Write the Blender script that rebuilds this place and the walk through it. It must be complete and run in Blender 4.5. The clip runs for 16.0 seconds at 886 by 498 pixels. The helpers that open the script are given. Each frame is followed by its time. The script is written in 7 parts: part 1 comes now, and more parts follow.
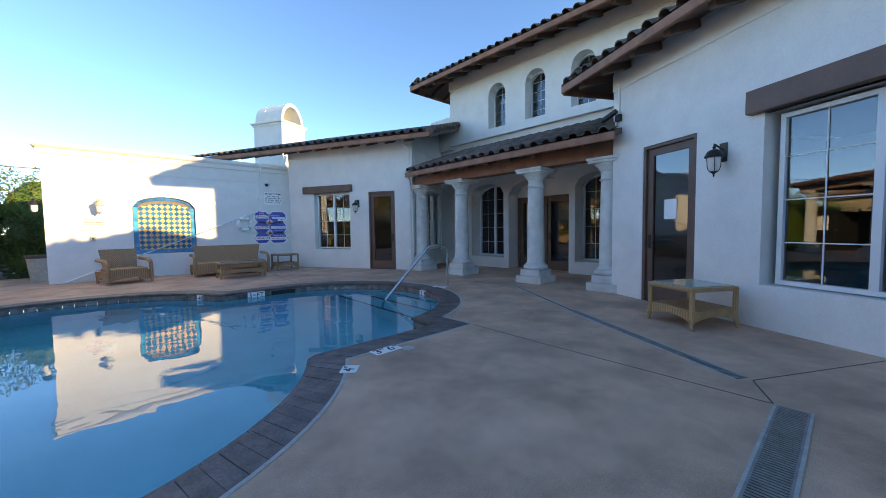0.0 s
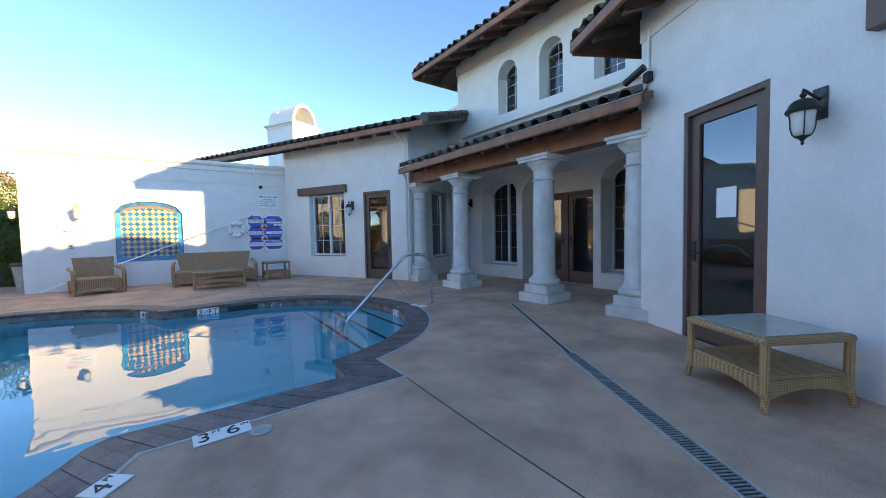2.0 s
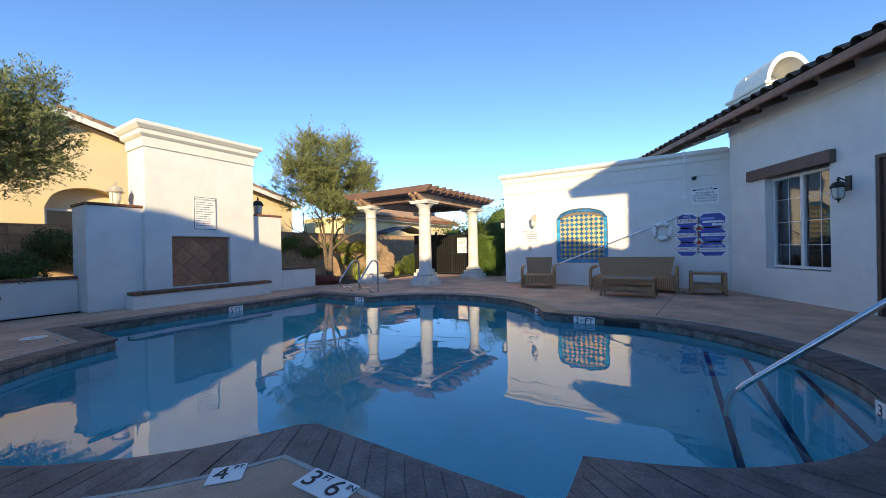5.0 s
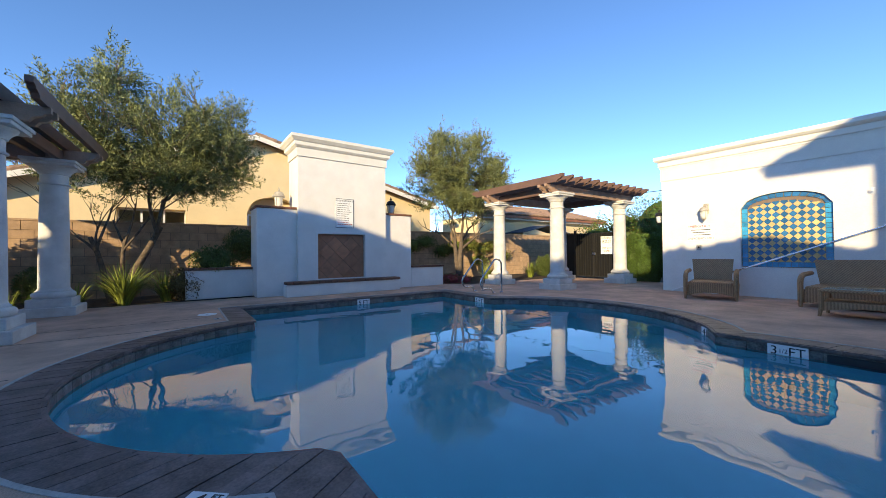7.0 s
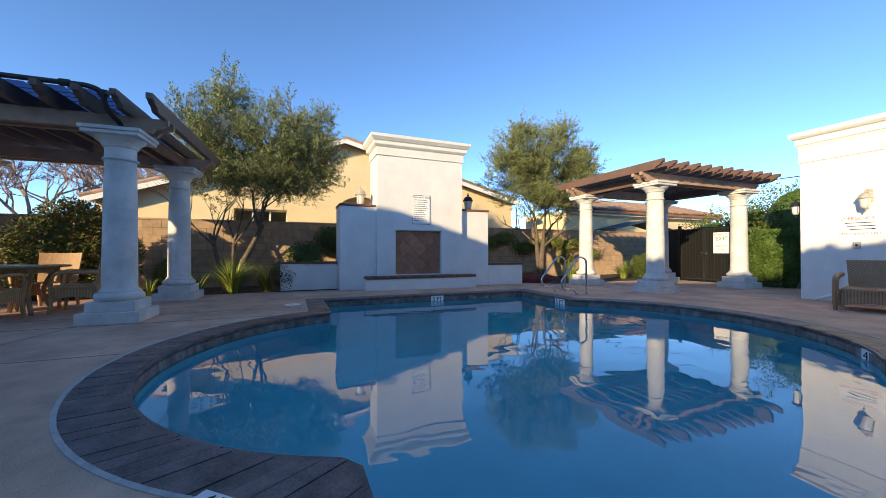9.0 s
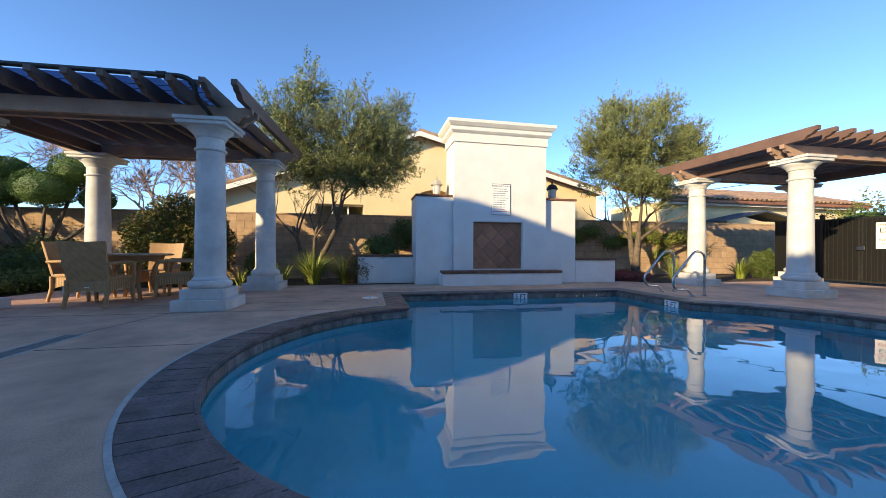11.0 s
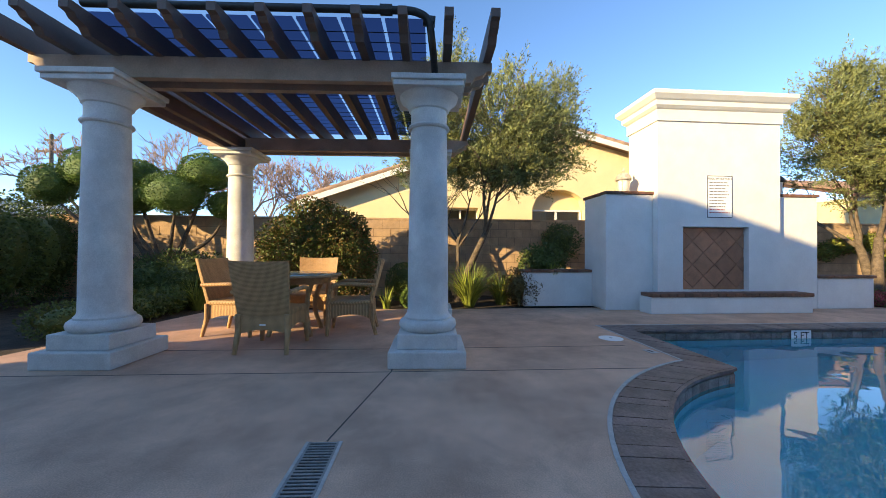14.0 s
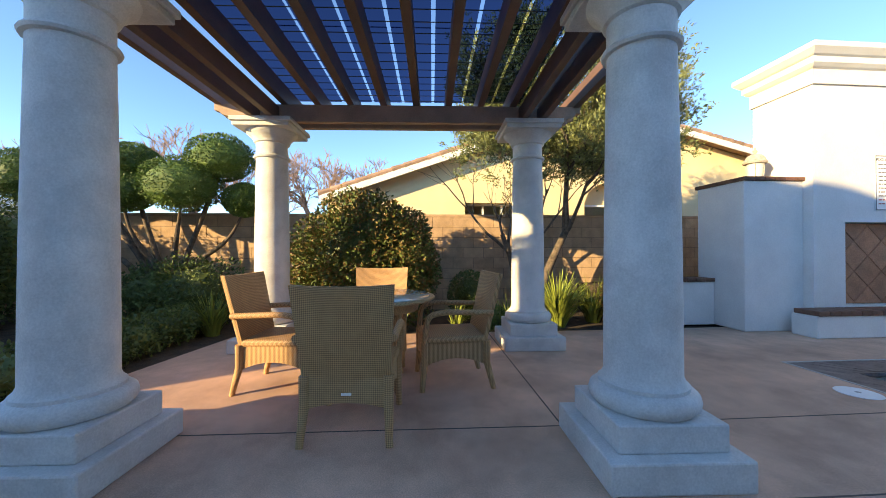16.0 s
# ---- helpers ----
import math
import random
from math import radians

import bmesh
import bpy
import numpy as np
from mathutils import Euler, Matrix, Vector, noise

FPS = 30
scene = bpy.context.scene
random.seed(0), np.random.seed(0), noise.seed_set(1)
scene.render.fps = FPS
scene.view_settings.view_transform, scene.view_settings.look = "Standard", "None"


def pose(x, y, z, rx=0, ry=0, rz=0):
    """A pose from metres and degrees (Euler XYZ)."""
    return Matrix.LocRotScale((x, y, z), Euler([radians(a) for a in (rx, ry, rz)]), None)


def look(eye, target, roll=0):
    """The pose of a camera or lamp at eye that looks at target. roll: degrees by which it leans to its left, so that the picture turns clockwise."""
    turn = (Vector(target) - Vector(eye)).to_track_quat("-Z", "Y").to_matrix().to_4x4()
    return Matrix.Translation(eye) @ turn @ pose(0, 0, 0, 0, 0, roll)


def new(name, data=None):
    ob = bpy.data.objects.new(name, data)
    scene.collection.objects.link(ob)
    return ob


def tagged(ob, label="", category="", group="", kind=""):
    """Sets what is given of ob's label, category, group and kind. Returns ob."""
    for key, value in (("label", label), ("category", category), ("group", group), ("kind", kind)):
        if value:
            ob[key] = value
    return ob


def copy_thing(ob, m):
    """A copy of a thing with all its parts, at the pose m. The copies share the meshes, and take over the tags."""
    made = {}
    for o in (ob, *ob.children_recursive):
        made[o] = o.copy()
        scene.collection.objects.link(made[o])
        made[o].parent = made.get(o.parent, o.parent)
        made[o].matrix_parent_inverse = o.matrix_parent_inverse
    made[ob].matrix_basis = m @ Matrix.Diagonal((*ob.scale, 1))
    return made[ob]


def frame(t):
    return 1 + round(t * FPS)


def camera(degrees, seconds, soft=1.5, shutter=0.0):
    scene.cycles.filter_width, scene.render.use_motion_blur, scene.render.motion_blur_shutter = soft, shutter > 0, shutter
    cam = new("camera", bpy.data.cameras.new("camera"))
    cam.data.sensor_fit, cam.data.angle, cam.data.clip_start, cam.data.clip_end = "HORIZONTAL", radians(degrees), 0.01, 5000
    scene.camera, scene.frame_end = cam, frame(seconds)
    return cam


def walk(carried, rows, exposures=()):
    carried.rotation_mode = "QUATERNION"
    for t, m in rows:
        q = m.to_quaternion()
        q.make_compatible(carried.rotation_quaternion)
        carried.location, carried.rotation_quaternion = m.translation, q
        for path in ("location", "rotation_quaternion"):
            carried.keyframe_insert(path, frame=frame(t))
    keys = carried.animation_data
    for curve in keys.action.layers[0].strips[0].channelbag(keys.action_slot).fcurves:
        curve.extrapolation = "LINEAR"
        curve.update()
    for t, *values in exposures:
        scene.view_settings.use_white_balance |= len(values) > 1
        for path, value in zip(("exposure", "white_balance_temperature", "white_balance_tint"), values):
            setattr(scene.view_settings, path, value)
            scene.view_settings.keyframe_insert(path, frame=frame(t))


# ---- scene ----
cam = camera(101.4, 16.0, soft=0.45)
PATH = [
    (0, (-0.336, -0.168, 1.218), (1.033, 1.286, 1.107), -0.8),
    (0.5, (0.195, -0.121, 1.214), (1.715, 1.174, 1.1), -0.5),
    (1, (0.693, -0.05, 1.218), (2.272, 1.172, 1.104), -0.6),
    (1.5, (1.101, 0.101, 1.217), (2.598, 1.424, 1.109), -0.7),
    (2, (1.511, 0.251, 1.223), (2.701, 1.856, 1.134), -1.2),
    (2.5, (1.841, 0.402, 1.23), (2.619, 2.243, 1.159), -1.4),
    (3, (2.127, 0.592, 1.265), (2.584, 2.538, 1.2), -1.7),
    (3.5, (2.44, 0.816, 1.249), (2.538, 2.813, 1.202), -1.7),
    (4, (2.709, 1.109, 1.19), (2.424, 3.088, 1.16), -1.6),
    (4.5, (2.923, 1.373, 1.152), (2.293, 3.271, 1.137), -1.4),
    (5, (3.109, 1.684, 1.13), (2.061, 3.388, 1.127), -1.1),
    (5.2, (3.178, 1.792, 1.115), (2.045, 3.441, 1.115), -1.1),
    (7.5, (2.93, 2.7, 0.997), (1.22, 3.738, 1.023), -0.3),
    (8, (2.945, 2.736, 1.015), (1.162, 3.64, 1.04), -0.1),
    (8.2, (2.921, 2.778, 1.016), (1.112, 3.631, 1.038), -0.0),
    (10.3, (2.495, 3.15, 0.84), (0.594, 3.771, 0.844), -0.3),
    (10.5, (2.406, 3.141, 0.836), (0.481, 3.685, 0.839), 0.0),
    (11, (2.113, 2.936, 0.872), (0.155, 3.341, 0.869), 0.3),
    (11.5, (1.767, 2.695, 0.932), (-0.214, 2.975, 0.928), 0.3),
    (12, (1.432, 2.351, 0.944), (-0.561, 2.522, 0.95), 0.5),
    (12.5, (1.077, 1.952, 0.949), (-0.916, 2.119, 0.957), 0.4),
    (13, (0.701, 1.505, 1.003), (-1.293, 1.656, 1.003), 0.4),
    (13.5, (0.334, 1.036, 1.005), (-1.659, 1.193, 1.023), 0.2),
    (14, (-0.098, 0.601, 1.043), (-2.093, 0.75, 1.06), 0.3),
    (14.5, (-0.487, 0.219, 1.075), (-2.482, 0.36, 1.09), 0.3),
    (15, (-0.921, -0.148, 1.104), (-2.916, -0.007, 1.115), 0.2),
    (15.5, (-1.32, -0.411, 1.13), (-3.315, -0.273, 1.141), 0.1),
    (16, (-1.73, -0.542, 1.14), (-3.724, -0.388, 1.15), -0.1),
]
walk(cam, [(t, look(eye, target, roll)) for t, eye, target, roll in PATH],
     [(0, 2.2, 9700, 11), (1.5, 2.58, 9900, 11), (2, 2.48, 9700, 11), (3, 2.15, 9100, 11), (4.5, 1.70, 8400, 11), (8, 1.58, 8100, 11), (11, 1.72, 8200, 11), (13, 1.88, 9000, 11), (16, 2.25, 9900, 11)])

# ---- light ----
SUN_EL, SUN_AZ = 14.0, -59.5          # elevation; direction towards the sun, degrees from +x towards +y
world = bpy.data.worlds.new("world")
scene.world = world
world.use_nodes = True
wt = world.node_tree
sky = wt.nodes.new("ShaderNodeTexSky")
sky.sky_type, sky.sun_disc = "NISHITA", False
sky.sun_elevation, sky.sun_rotation = radians(SUN_EL), radians(90 - SUN_AZ)
sky.air_density, sky.dust_density, sky.ozone_density = 1.0, 0.0, 3.0
deep = wt.nodes.new("ShaderNodeHueSaturation")
deep.inputs["Saturation"].default_value, deep.inputs["Hue"].default_value = 1.12, 0.503
sky.altitude = 5000
wt.links.new(sky.outputs[0], deep.inputs["Color"])
wt.links.new(deep.outputs[0], wt.nodes["Background"].inputs[0])
wt.nodes["Background"].inputs[1].default_value = 0.15
sun = new("sun", bpy.data.lights.new("sun", "SUN"))
sun.data.energy, sun.data.angle, sun.data.color = 2.2, radians(0.53), (1.0, 0.88, 0.62)
sa, se = radians(SUN_AZ), radians(SUN_EL)
sun.matrix_world = look((0, 0, 0), (-math.cos(sa) * math.cos(se), -math.sin(sa) * math.cos(se), -math.sin(se)))


# ---- materials ----
def mat(name, color, rough=0.7, metal=0.0, var=0.08, scale=6.0, fine=60.0, bump=0.2, tint=None, depth=0.01, spec=0.5, rand=0.0, dirt=0.0):
    """A surface with two scales of mottling, fine relief and, for loose pieces, a shift of tone from piece to piece."""
    m = bpy.data.materials.new(name)
    m.use_nodes = True
    nt = m.node_tree
    b = nt.nodes["Principled BSDF"]
    b.inputs["Roughness"].default_value, b.inputs["Metallic"].default_value = rough, metal
    b.inputs["Specular IOR Level"].default_value = spec
    tc = nt.nodes.new("ShaderNodeTexCoord")
    geo = nt.nodes.new("ShaderNodeNewGeometry")
    n1 = nt.nodes.new("ShaderNodeTexNoise")
    n1.inputs["Scale"].default_value, n1.inputs["Detail"].default_value, n1.inputs["Roughness"].default_value = scale, 6, 0.62
    n2 = nt.nodes.new("ShaderNodeTexNoise")
    n2.inputs["Scale"].default_value, n2.inputs["Detail"].default_value = fine, 4
    for n in (n1, n2):
        nt.links.new(geo.outputs["Position"], n.inputs["Vector"])
    ramp = nt.nodes.new("ShaderNodeValToRGB")
    c2 = tint or tuple(c * (1 - var * 2.2) for c in color)
    ramp.color_ramp.elements[0].position, ramp.color_ramp.elements[1].position = 0.33, 0.66
    ramp.color_ramp.elements[0].color = (*c2, 1)
    ramp.color_ramp.elements[1].color = (*tuple(min(1, c * (1 + var * 0.6)) for c in color), 1)
    mix = nt.nodes.new("ShaderNodeMath")
    mix.operation = "MULTIPLY_ADD"
    nt.links.new(n2.outputs["Fac"], mix.inputs[0])
    mix.inputs[1].default_value = 0.45
    sub = nt.nodes.new("ShaderNodeMath")
    sub.operation = "MULTIPLY_ADD"
    nt.links.new(n1.outputs["Fac"], sub.inputs[0])
    sub.inputs[1].default_value, sub.inputs[2].default_value = 0.8, -0.12
    nt.links.new(sub.outputs[0], mix.inputs[2])
    nt.links.new(mix.outputs[0], ramp.inputs[0])
    out = ramp.outputs[0]
    if rand:
        info = nt.nodes.new("ShaderNodeObjectInfo")
        hsv = nt.nodes.new("ShaderNodeHueSaturation")
        ma = nt.nodes.new("ShaderNodeMath")
        ma.operation = "MULTIPLY_ADD"
        ad = nt.nodes.new("ShaderNodeMath")
        ad.operation = "ADD"
        fr = nt.nodes.new("ShaderNodeMath")
        fr.operation = "FRACT"
        nt.links.new(info.outputs["Random"], ad.inputs[0])
        nt.links.new(geo.outputs["Random Per Island"], ad.inputs[1])
        nt.links.new(ad.outputs[0], fr.inputs[0])
        nt.links.new(fr.outputs[0], ma.inputs[0])
        ma.inputs[1].default_value, ma.inputs[2].default_value = rand, 1 - rand * 0.5
        nt.links.new(ma.outputs[0], hsv.inputs["Value"])
        nt.links.new(out, hsv.inputs["Color"])
        out = hsv.outputs[0]
    if dirt:
        n3 = nt.nodes.new("ShaderNodeTexNoise")
        n3.inputs["Scale"].default_value, n3.inputs["Detail"].default_value, n3.inputs["Roughness"].default_value = 1.1, 8, 0.7
        n3.inputs["Distortion"].default_value = 0.6
        nt.links.new(geo.outputs["Position"], n3.inputs["Vector"])
        r3 = nt.nodes.new("ShaderNodeValToRGB")
        r3.color_ramp.elements[0].position, r3.color_ramp.elements[1].position = 0.5, 0.72
        r3.color_ramp.elements[0].color, r3.color_ramp.elements[1].color = (0, 0, 0, 1), (dirt, dirt, dirt, 1)
        nt.links.new(n3.outputs["Fac"], r3.inputs[0])
        mx = nt.nodes.new("ShaderNodeMix")
        mx.data_type = "RGBA"
        nt.links.new(r3.outputs[0], mx.inputs[0])
        nt.links.new(out, mx.inputs[6])
        mx.inputs[7].default_value = (*tuple(c * 0.5 for c in color), 1)
        out = mx.outputs[2]
    nt.links.new(out, b.inputs["Base Color"])
    if bump:
        bp = nt.nodes.new("ShaderNodeBump")
        bp.inputs["Strength"].default_value, bp.inputs["Distance"].default_value = bump, depth
        nt.links.new(mix.outputs[0], bp.inputs["Height"])
        nt.links.new(bp.outputs[0], b.inputs["Normal"])
    return m


def leaf_mat(name, color, rand=0.7):
    m = mat(name, color, 0.55, 0, 0.15, 2.0, 30, 0, rand=rand, spec=0.35)
    b = m.node_tree.nodes["Principled BSDF"]
    b.inputs["Subsurface Weight"].default_value = 0.0
    b.inputs["Transmission Weight"].default_value = 0.0
    return m


def glass_mat(name, tint=(0.02, 0.025, 0.03)):
    """Dark glazing: a smooth pane that mirrors the yard over a dim room."""
    m = bpy.data.materials.new(name)
    m.use_nodes = True
    nt = m.node_tree
    nt.nodes.remove(nt.nodes["Principled BSDF"])
    gl = nt.nodes.new("ShaderNodeBsdfGlossy")
    gl.inputs["Roughness"].default_value = 0.0
    gl.inputs["Color"].default_value = (0.95, 0.97, 1, 1)
    tr = nt.nodes.new("ShaderNodeBsdfTransparent")
    tr.inputs["Color"].default_value = (0.72, 0.78, 0.8, 1)
    fr = nt.nodes.new("ShaderNodeFresnel")
    fr.inputs["IOR"].default_value = 2.0
    mi = nt.nodes.new("ShaderNodeMixShader")
    nz = nt.nodes.new("ShaderNodeTexNoise")
    nz.inputs["Scale"].default_value = 0.9
    bp = nt.nodes.new("ShaderNodeBump")
    bp.inputs["Strength"].default_value, bp.inputs["Distance"].default_value = 0.05, 0.02
    nt.links.new(nz.outputs["Fac"], bp.inputs["Height"])
    nt.links.new(bp.outputs[0], gl.inputs["Normal"])
    nt.links.new(fr.outputs[0], mi.inputs[0])
    nt.links.new(tr.outputs[0], mi.inputs[1])
    nt.links.new(gl.outputs[0], mi.inputs[2])
    nt.links.new(mi.outputs[0], nt.nodes["Material Output"].inputs[0])
    return m


def water_mat():
    m = bpy.data.materials.new("pool_water")
    m.use_nodes = True
    nt = m.node_tree
    nt.nodes.remove(nt.nodes["Principled BSDF"])
    gl = nt.nodes.new("ShaderNodeBsdfGlossy")
    gl.inputs["Roughness"].default_value = 0.0
    gl.inputs["Color"].default_value = (1, 1, 1, 1)
    rf = nt.nodes.new("ShaderNodeBsdfRefraction")
    rf.inputs["IOR"].default_value, rf.inputs["Roughness"].default_value = 1.33, 0.0
    rf.inputs["Color"].default_value = (0.05, 0.97, 1.0, 1)
    fr = nt.nodes.new("ShaderNodeFresnel")
    fr.inputs["IOR"].default_value = 1.45
    mi = nt.nodes.new("ShaderNodeMixShader")
    geo = nt.nodes.new("ShaderNodeNewGeometry")
    nz = nt.nodes.new("ShaderNodeTexNoise")
    nz.inputs["Scale"].default_value, nz.inputs["Detail"].default_value, nz.inputs["Distortion"].default_value = 1.3, 2, 0.5
    nt.links.new(geo.outputs["Position"], nz.inputs["Vector"])
    bp = nt.nodes.new("ShaderNodeBump")
    bp.inputs["Strength"].default_value, bp.inputs["Distance"].default_value = 0.12, 0.05
    nt.links.new(nz.outputs["Fac"], bp.inputs["Height"])
    for s in (gl, rf, fr):
        nt.links.new(bp.outputs[0], s.inputs["Normal"])
    nt.links.new(fr.outputs[0], mi.inputs[0])
    nt.links.new(rf.outputs[0], mi.inputs[1])
    nt.links.new(gl.outputs[0], mi.inputs[2])
    nt.links.new(mi.outputs[0], nt.nodes["Material Output"].inputs[0])
    return m


STUCCO = mat("white_stucco", (0.83, 0.80, 0.755), 0.9, 0, 0.045, 2.2, 45, 0.35, depth=0.006, spec=0.2)
TRIMW = mat("cream_trim", (0.80, 0.77, 0.70), 0.8, 0, 0.04, 3, 70, 0.15, depth=0.004, spec=0.2)
YELLOW = mat("yellow_stucco", (0.82, 0.645, 0.39), 0.9, 0, 0.04, 1.5, 40, 0.3, spec=0.2)
STONE = mat("cast_stone", (0.70, 0.685, 0.65), 0.8, 0, 0.11, 3.5, 90, 0.3, depth=0.004, spec=0.3, dirt=0.4)
DECK = mat("tan_concrete", (0.73, 0.445, 0.315), 0.72, 0, 0.2, 1.4, 130, 0.15, depth=0.003, spec=0.35, dirt=0.6)
JOINT = mat("joint_filler", (0.10, 0.085, 0.07), 0.9)
SEAL = mat("grey_sealant", (0.50, 0.49, 0.46), 0.8, 0, 0.12, 12, 80, 0.1)
SLATE = mat("slate_coping", (0.185, 0.14, 0.13), 0.5, 0, 0.30, 5, 60, 0.5, depth=0.006, rand=0.32)
COPEBED = mat("coping_mortar", (0.115, 0.09, 0.083), 0.9, 0, 0.2, 12, 80, 0.2)
SLATE_T = mat("slate_waterline_tile", (0.20, 0.20, 0.18), 0.45, 0, 0.3, 9, 60, 0.3, rand=0.5)
PLASTER = mat("pool_plaster", (0.04, 0.80, 0.86), 0.7, 0, 0.05, 1.2, 30, 0.05)
SOIL = mat("bed_soil", (0.075, 0.052, 0.035), 0.95, 0, 0.3, 5, 60, 0.8, depth=0.03)
TERRA = mat("roof_tile_clay", (0.185, 0.135, 0.108), 0.8, 0, 0.25, 4, 60, 0.4, rand=0.5)
ROOFPAN = mat("roof_underlay", (0.05, 0.04, 0.035), 0.9)
TERRA2 = mat("roof_tile_pale", (0.42, 0.26, 0.17), 0.8, 0, 0.2, 4, 60, 0.3, rand=0.4)
BROWNP = mat("brown_painted_wood", (0.165, 0.09, 0.066), 0.55, 0, 0.12, 3, 70, 0.2, depth=0.003)
BEAMW = mat("stained_beam", (0.36, 0.145, 0.08), 0.6, 0, 0.2, 4, 60, 0.3, depth=0.004)
# pergola paint again, raised to tan: sunlight on the beams put into the colour
PBEAM = mat("pergola_sunlit_beam", (0.44, 0.28, 0.195), 0.6, 0, 0.14, 3, 80, 0.2, depth=0.003)
PERG = mat("pergola_brown_paint", (0.165, 0.092, 0.068), 0.55, 0, 0.12, 3, 80, 0.2, depth=0.003)
FRAMEW = mat("white_vinyl", (0.75, 0.75, 0.74), 0.4, 0, 0.02, 5, 60, 0)
SHEDROOF = mat("shed_roof_sheet", (0.06, 0.075, 0.10), 0.6, 0, 0.1, 3, 60, 0.1)
BRICKT = mat("red_clay_cap", (0.24, 0.105, 0.065), 0.7, 0, 0.2, 8, 70, 0.3, rand=0.4)
TERRADI = mat("terracotta_tile", (0.47, 0.20, 0.11), 0.65, 0, 0.16, 5, 50, 0.25, rand=0.5)
BLOCK = mat("tan_block", (0.54, 0.36, 0.23), 0.9, 0, 0.12, 6, 80, 0.5, depth=0.006, rand=0.22, spec=0.2)
MORTAR = mat("mortar", (0.24, 0.17, 0.12), 0.95)
WICKER = None
STEEL = mat("stainless_steel", (0.62, 0.62, 0.63), 0.22, 1.0, 0.05, 20, 100, 0.03)
BLACKM = mat("dark_bronze_metal", (0.055, 0.052, 0.048), 0.45, 0.6, 0.15, 20, 100, 0.1)
GATEM = mat("black_metal_mesh", (0.014, 0.014, 0.014), 0.5, 0.3, 0.1, 9, 90, 0.1)
GRATE = mat("drain_grate", (0.30, 0.29, 0.275), 0.7, 0, 0.15, 12, 80, 0.1)
WHITEP = mat("white_plastic", (0.90, 0.90, 0.88), 0.45, 0, 0.03, 6, 60, 0)
BLACKI = mat("black_ink", (0.02, 0.02, 0.022), 0.6, 0, 0.05)
REDI = mat("red_ink", (0.55, 0.07, 0.06), 0.6, 0, 0.05)
BLUEI = mat("blue_ink", (0.07, 0.09, 0.42), 0.5, 0, 0.05)
BLUEW = mat("pale_blue_ink", (0.25, 0.38, 0.72), 0.5, 0, 0.05)
GLASS = glass_mat("window_glass")
LAMPG = mat("seeded_lamp_glass", (0.72, 0.72, 0.68), 0.25, 0, 0.05, 20, 80, 0.1)
WATER = water_mat()
# near-black so the rooms look unlit; the dimness is in the colour
DARKROOM = mat("near_black_room_wall", (0.04, 0.038, 0.036), 0.9, 0, 0.1, 2, 20, 0)
BARK = mat("olive_bark", (0.17, 0.125, 0.09), 0.9, 0, 0.3, 12, 60, 0.8, depth=0.02)
OLIVE = leaf_mat("olive_leaf", (0.20, 0.225, 0.085))
GREEN = leaf_mat("shrub_leaf", (0.105, 0.145, 0.038))
TOPI = leaf_mat("clipped_leaf", (0.10, 0.17, 0.035))
BLADE = leaf_mat("strap_leaf", (0.25, 0.30, 0.06))
REDLEAF = leaf_mat("red_tip_leaf", (0.20, 0.13, 0.045))
TWIG = mat("bare_twig", (0.27, 0.17, 0.13), 0.9)


# ---- mesh helpers ----
def thing(name, label="", category="", group="", at=(0, 0, 0), rz=0, kind=""):
    ob = new(name)
    ob.empty_display_size = 0.1
    ob.matrix_basis = pose(*at, 0, 0, rz)
    return tagged(ob, label, category, group, kind)


def mesh_of(name, bm, material, smooth=None):
    if material not in (GLASS, WATER):
        bmesh.ops.recalc_face_normals(bm, faces=bm.faces)
    me = bpy.data.meshes.new(name)
    bm.to_mesh(me)
    bm.free()
    for m in (material if isinstance(material, (list, tuple)) else [material]):
        me.materials.append(m)
    if smooth is not None:
        me.polygons.foreach_set("use_smooth", [True] * len(me.polygons))
        me.set_sharp_from_angle(angle=radians(smooth))
    return me


def part(name, bm, material, parent=None, label="", smooth=None):
    ob = new(name, mesh_of(name, bm, material, smooth))
    ob.parent = parent
    return tagged(ob, label)


def setting(name, bm, material, label="", category="", smooth=None):
    ob = new(name, mesh_of(name, bm, material, smooth))
    return tagged(ob, label, category, kind="structure")


def box(bm, x0, x1, y0, y1, z0, z1, m=None, bevel=0.0, mi=0):
    vs = [bm.verts.new(Vector((x, y, z)) if m is None else m @ Vector((x, y, z))) for z in (z0, z1) for y in (y0, y1) for x in (x0, x1)]
    fs = [bm.faces.new([vs[i] for i in f]) for f in ((0, 2, 3, 1), (4, 5, 7, 6), (0, 1, 5, 4), (2, 6, 7, 3), (0, 4, 6, 2), (1, 3, 7, 5))]
    for f in fs:
        f.material_index = mi
    if bevel:
        es = {e for f in fs for e in f.edges}
        bmesh.ops.bevel(bm, geom=list(es), offset=bevel, segments=2, affect="EDGES", profile=0.5)
    return bm


def hexa(bm, pts):
    """Eight corners, bottom four then top four, each round the same way."""
    vs = [bm.verts.new(p) for p in pts]
    for f in ((3, 2, 1, 0), (4, 5, 6, 7), (0, 1, 5, 4), (1, 2, 6, 5), (2, 3, 7, 6), (3, 0, 4, 7)):
        bm.faces.new([vs[i] for i in f])


def prism(bm, poly, z0, z1):
    a = [bm.verts.new((x, y, z0)) for x, y in poly]
    b = [bm.verts.new((x, y, z1)) for x, y in poly]
    n = len(poly)
    bm.faces.new(a[::-1])
    bm.faces.new(b)
    for i in range(n):
        bm.faces.new((a[i], a[(i + 1) % n], b[(i + 1) % n], b[i]))
    return bm


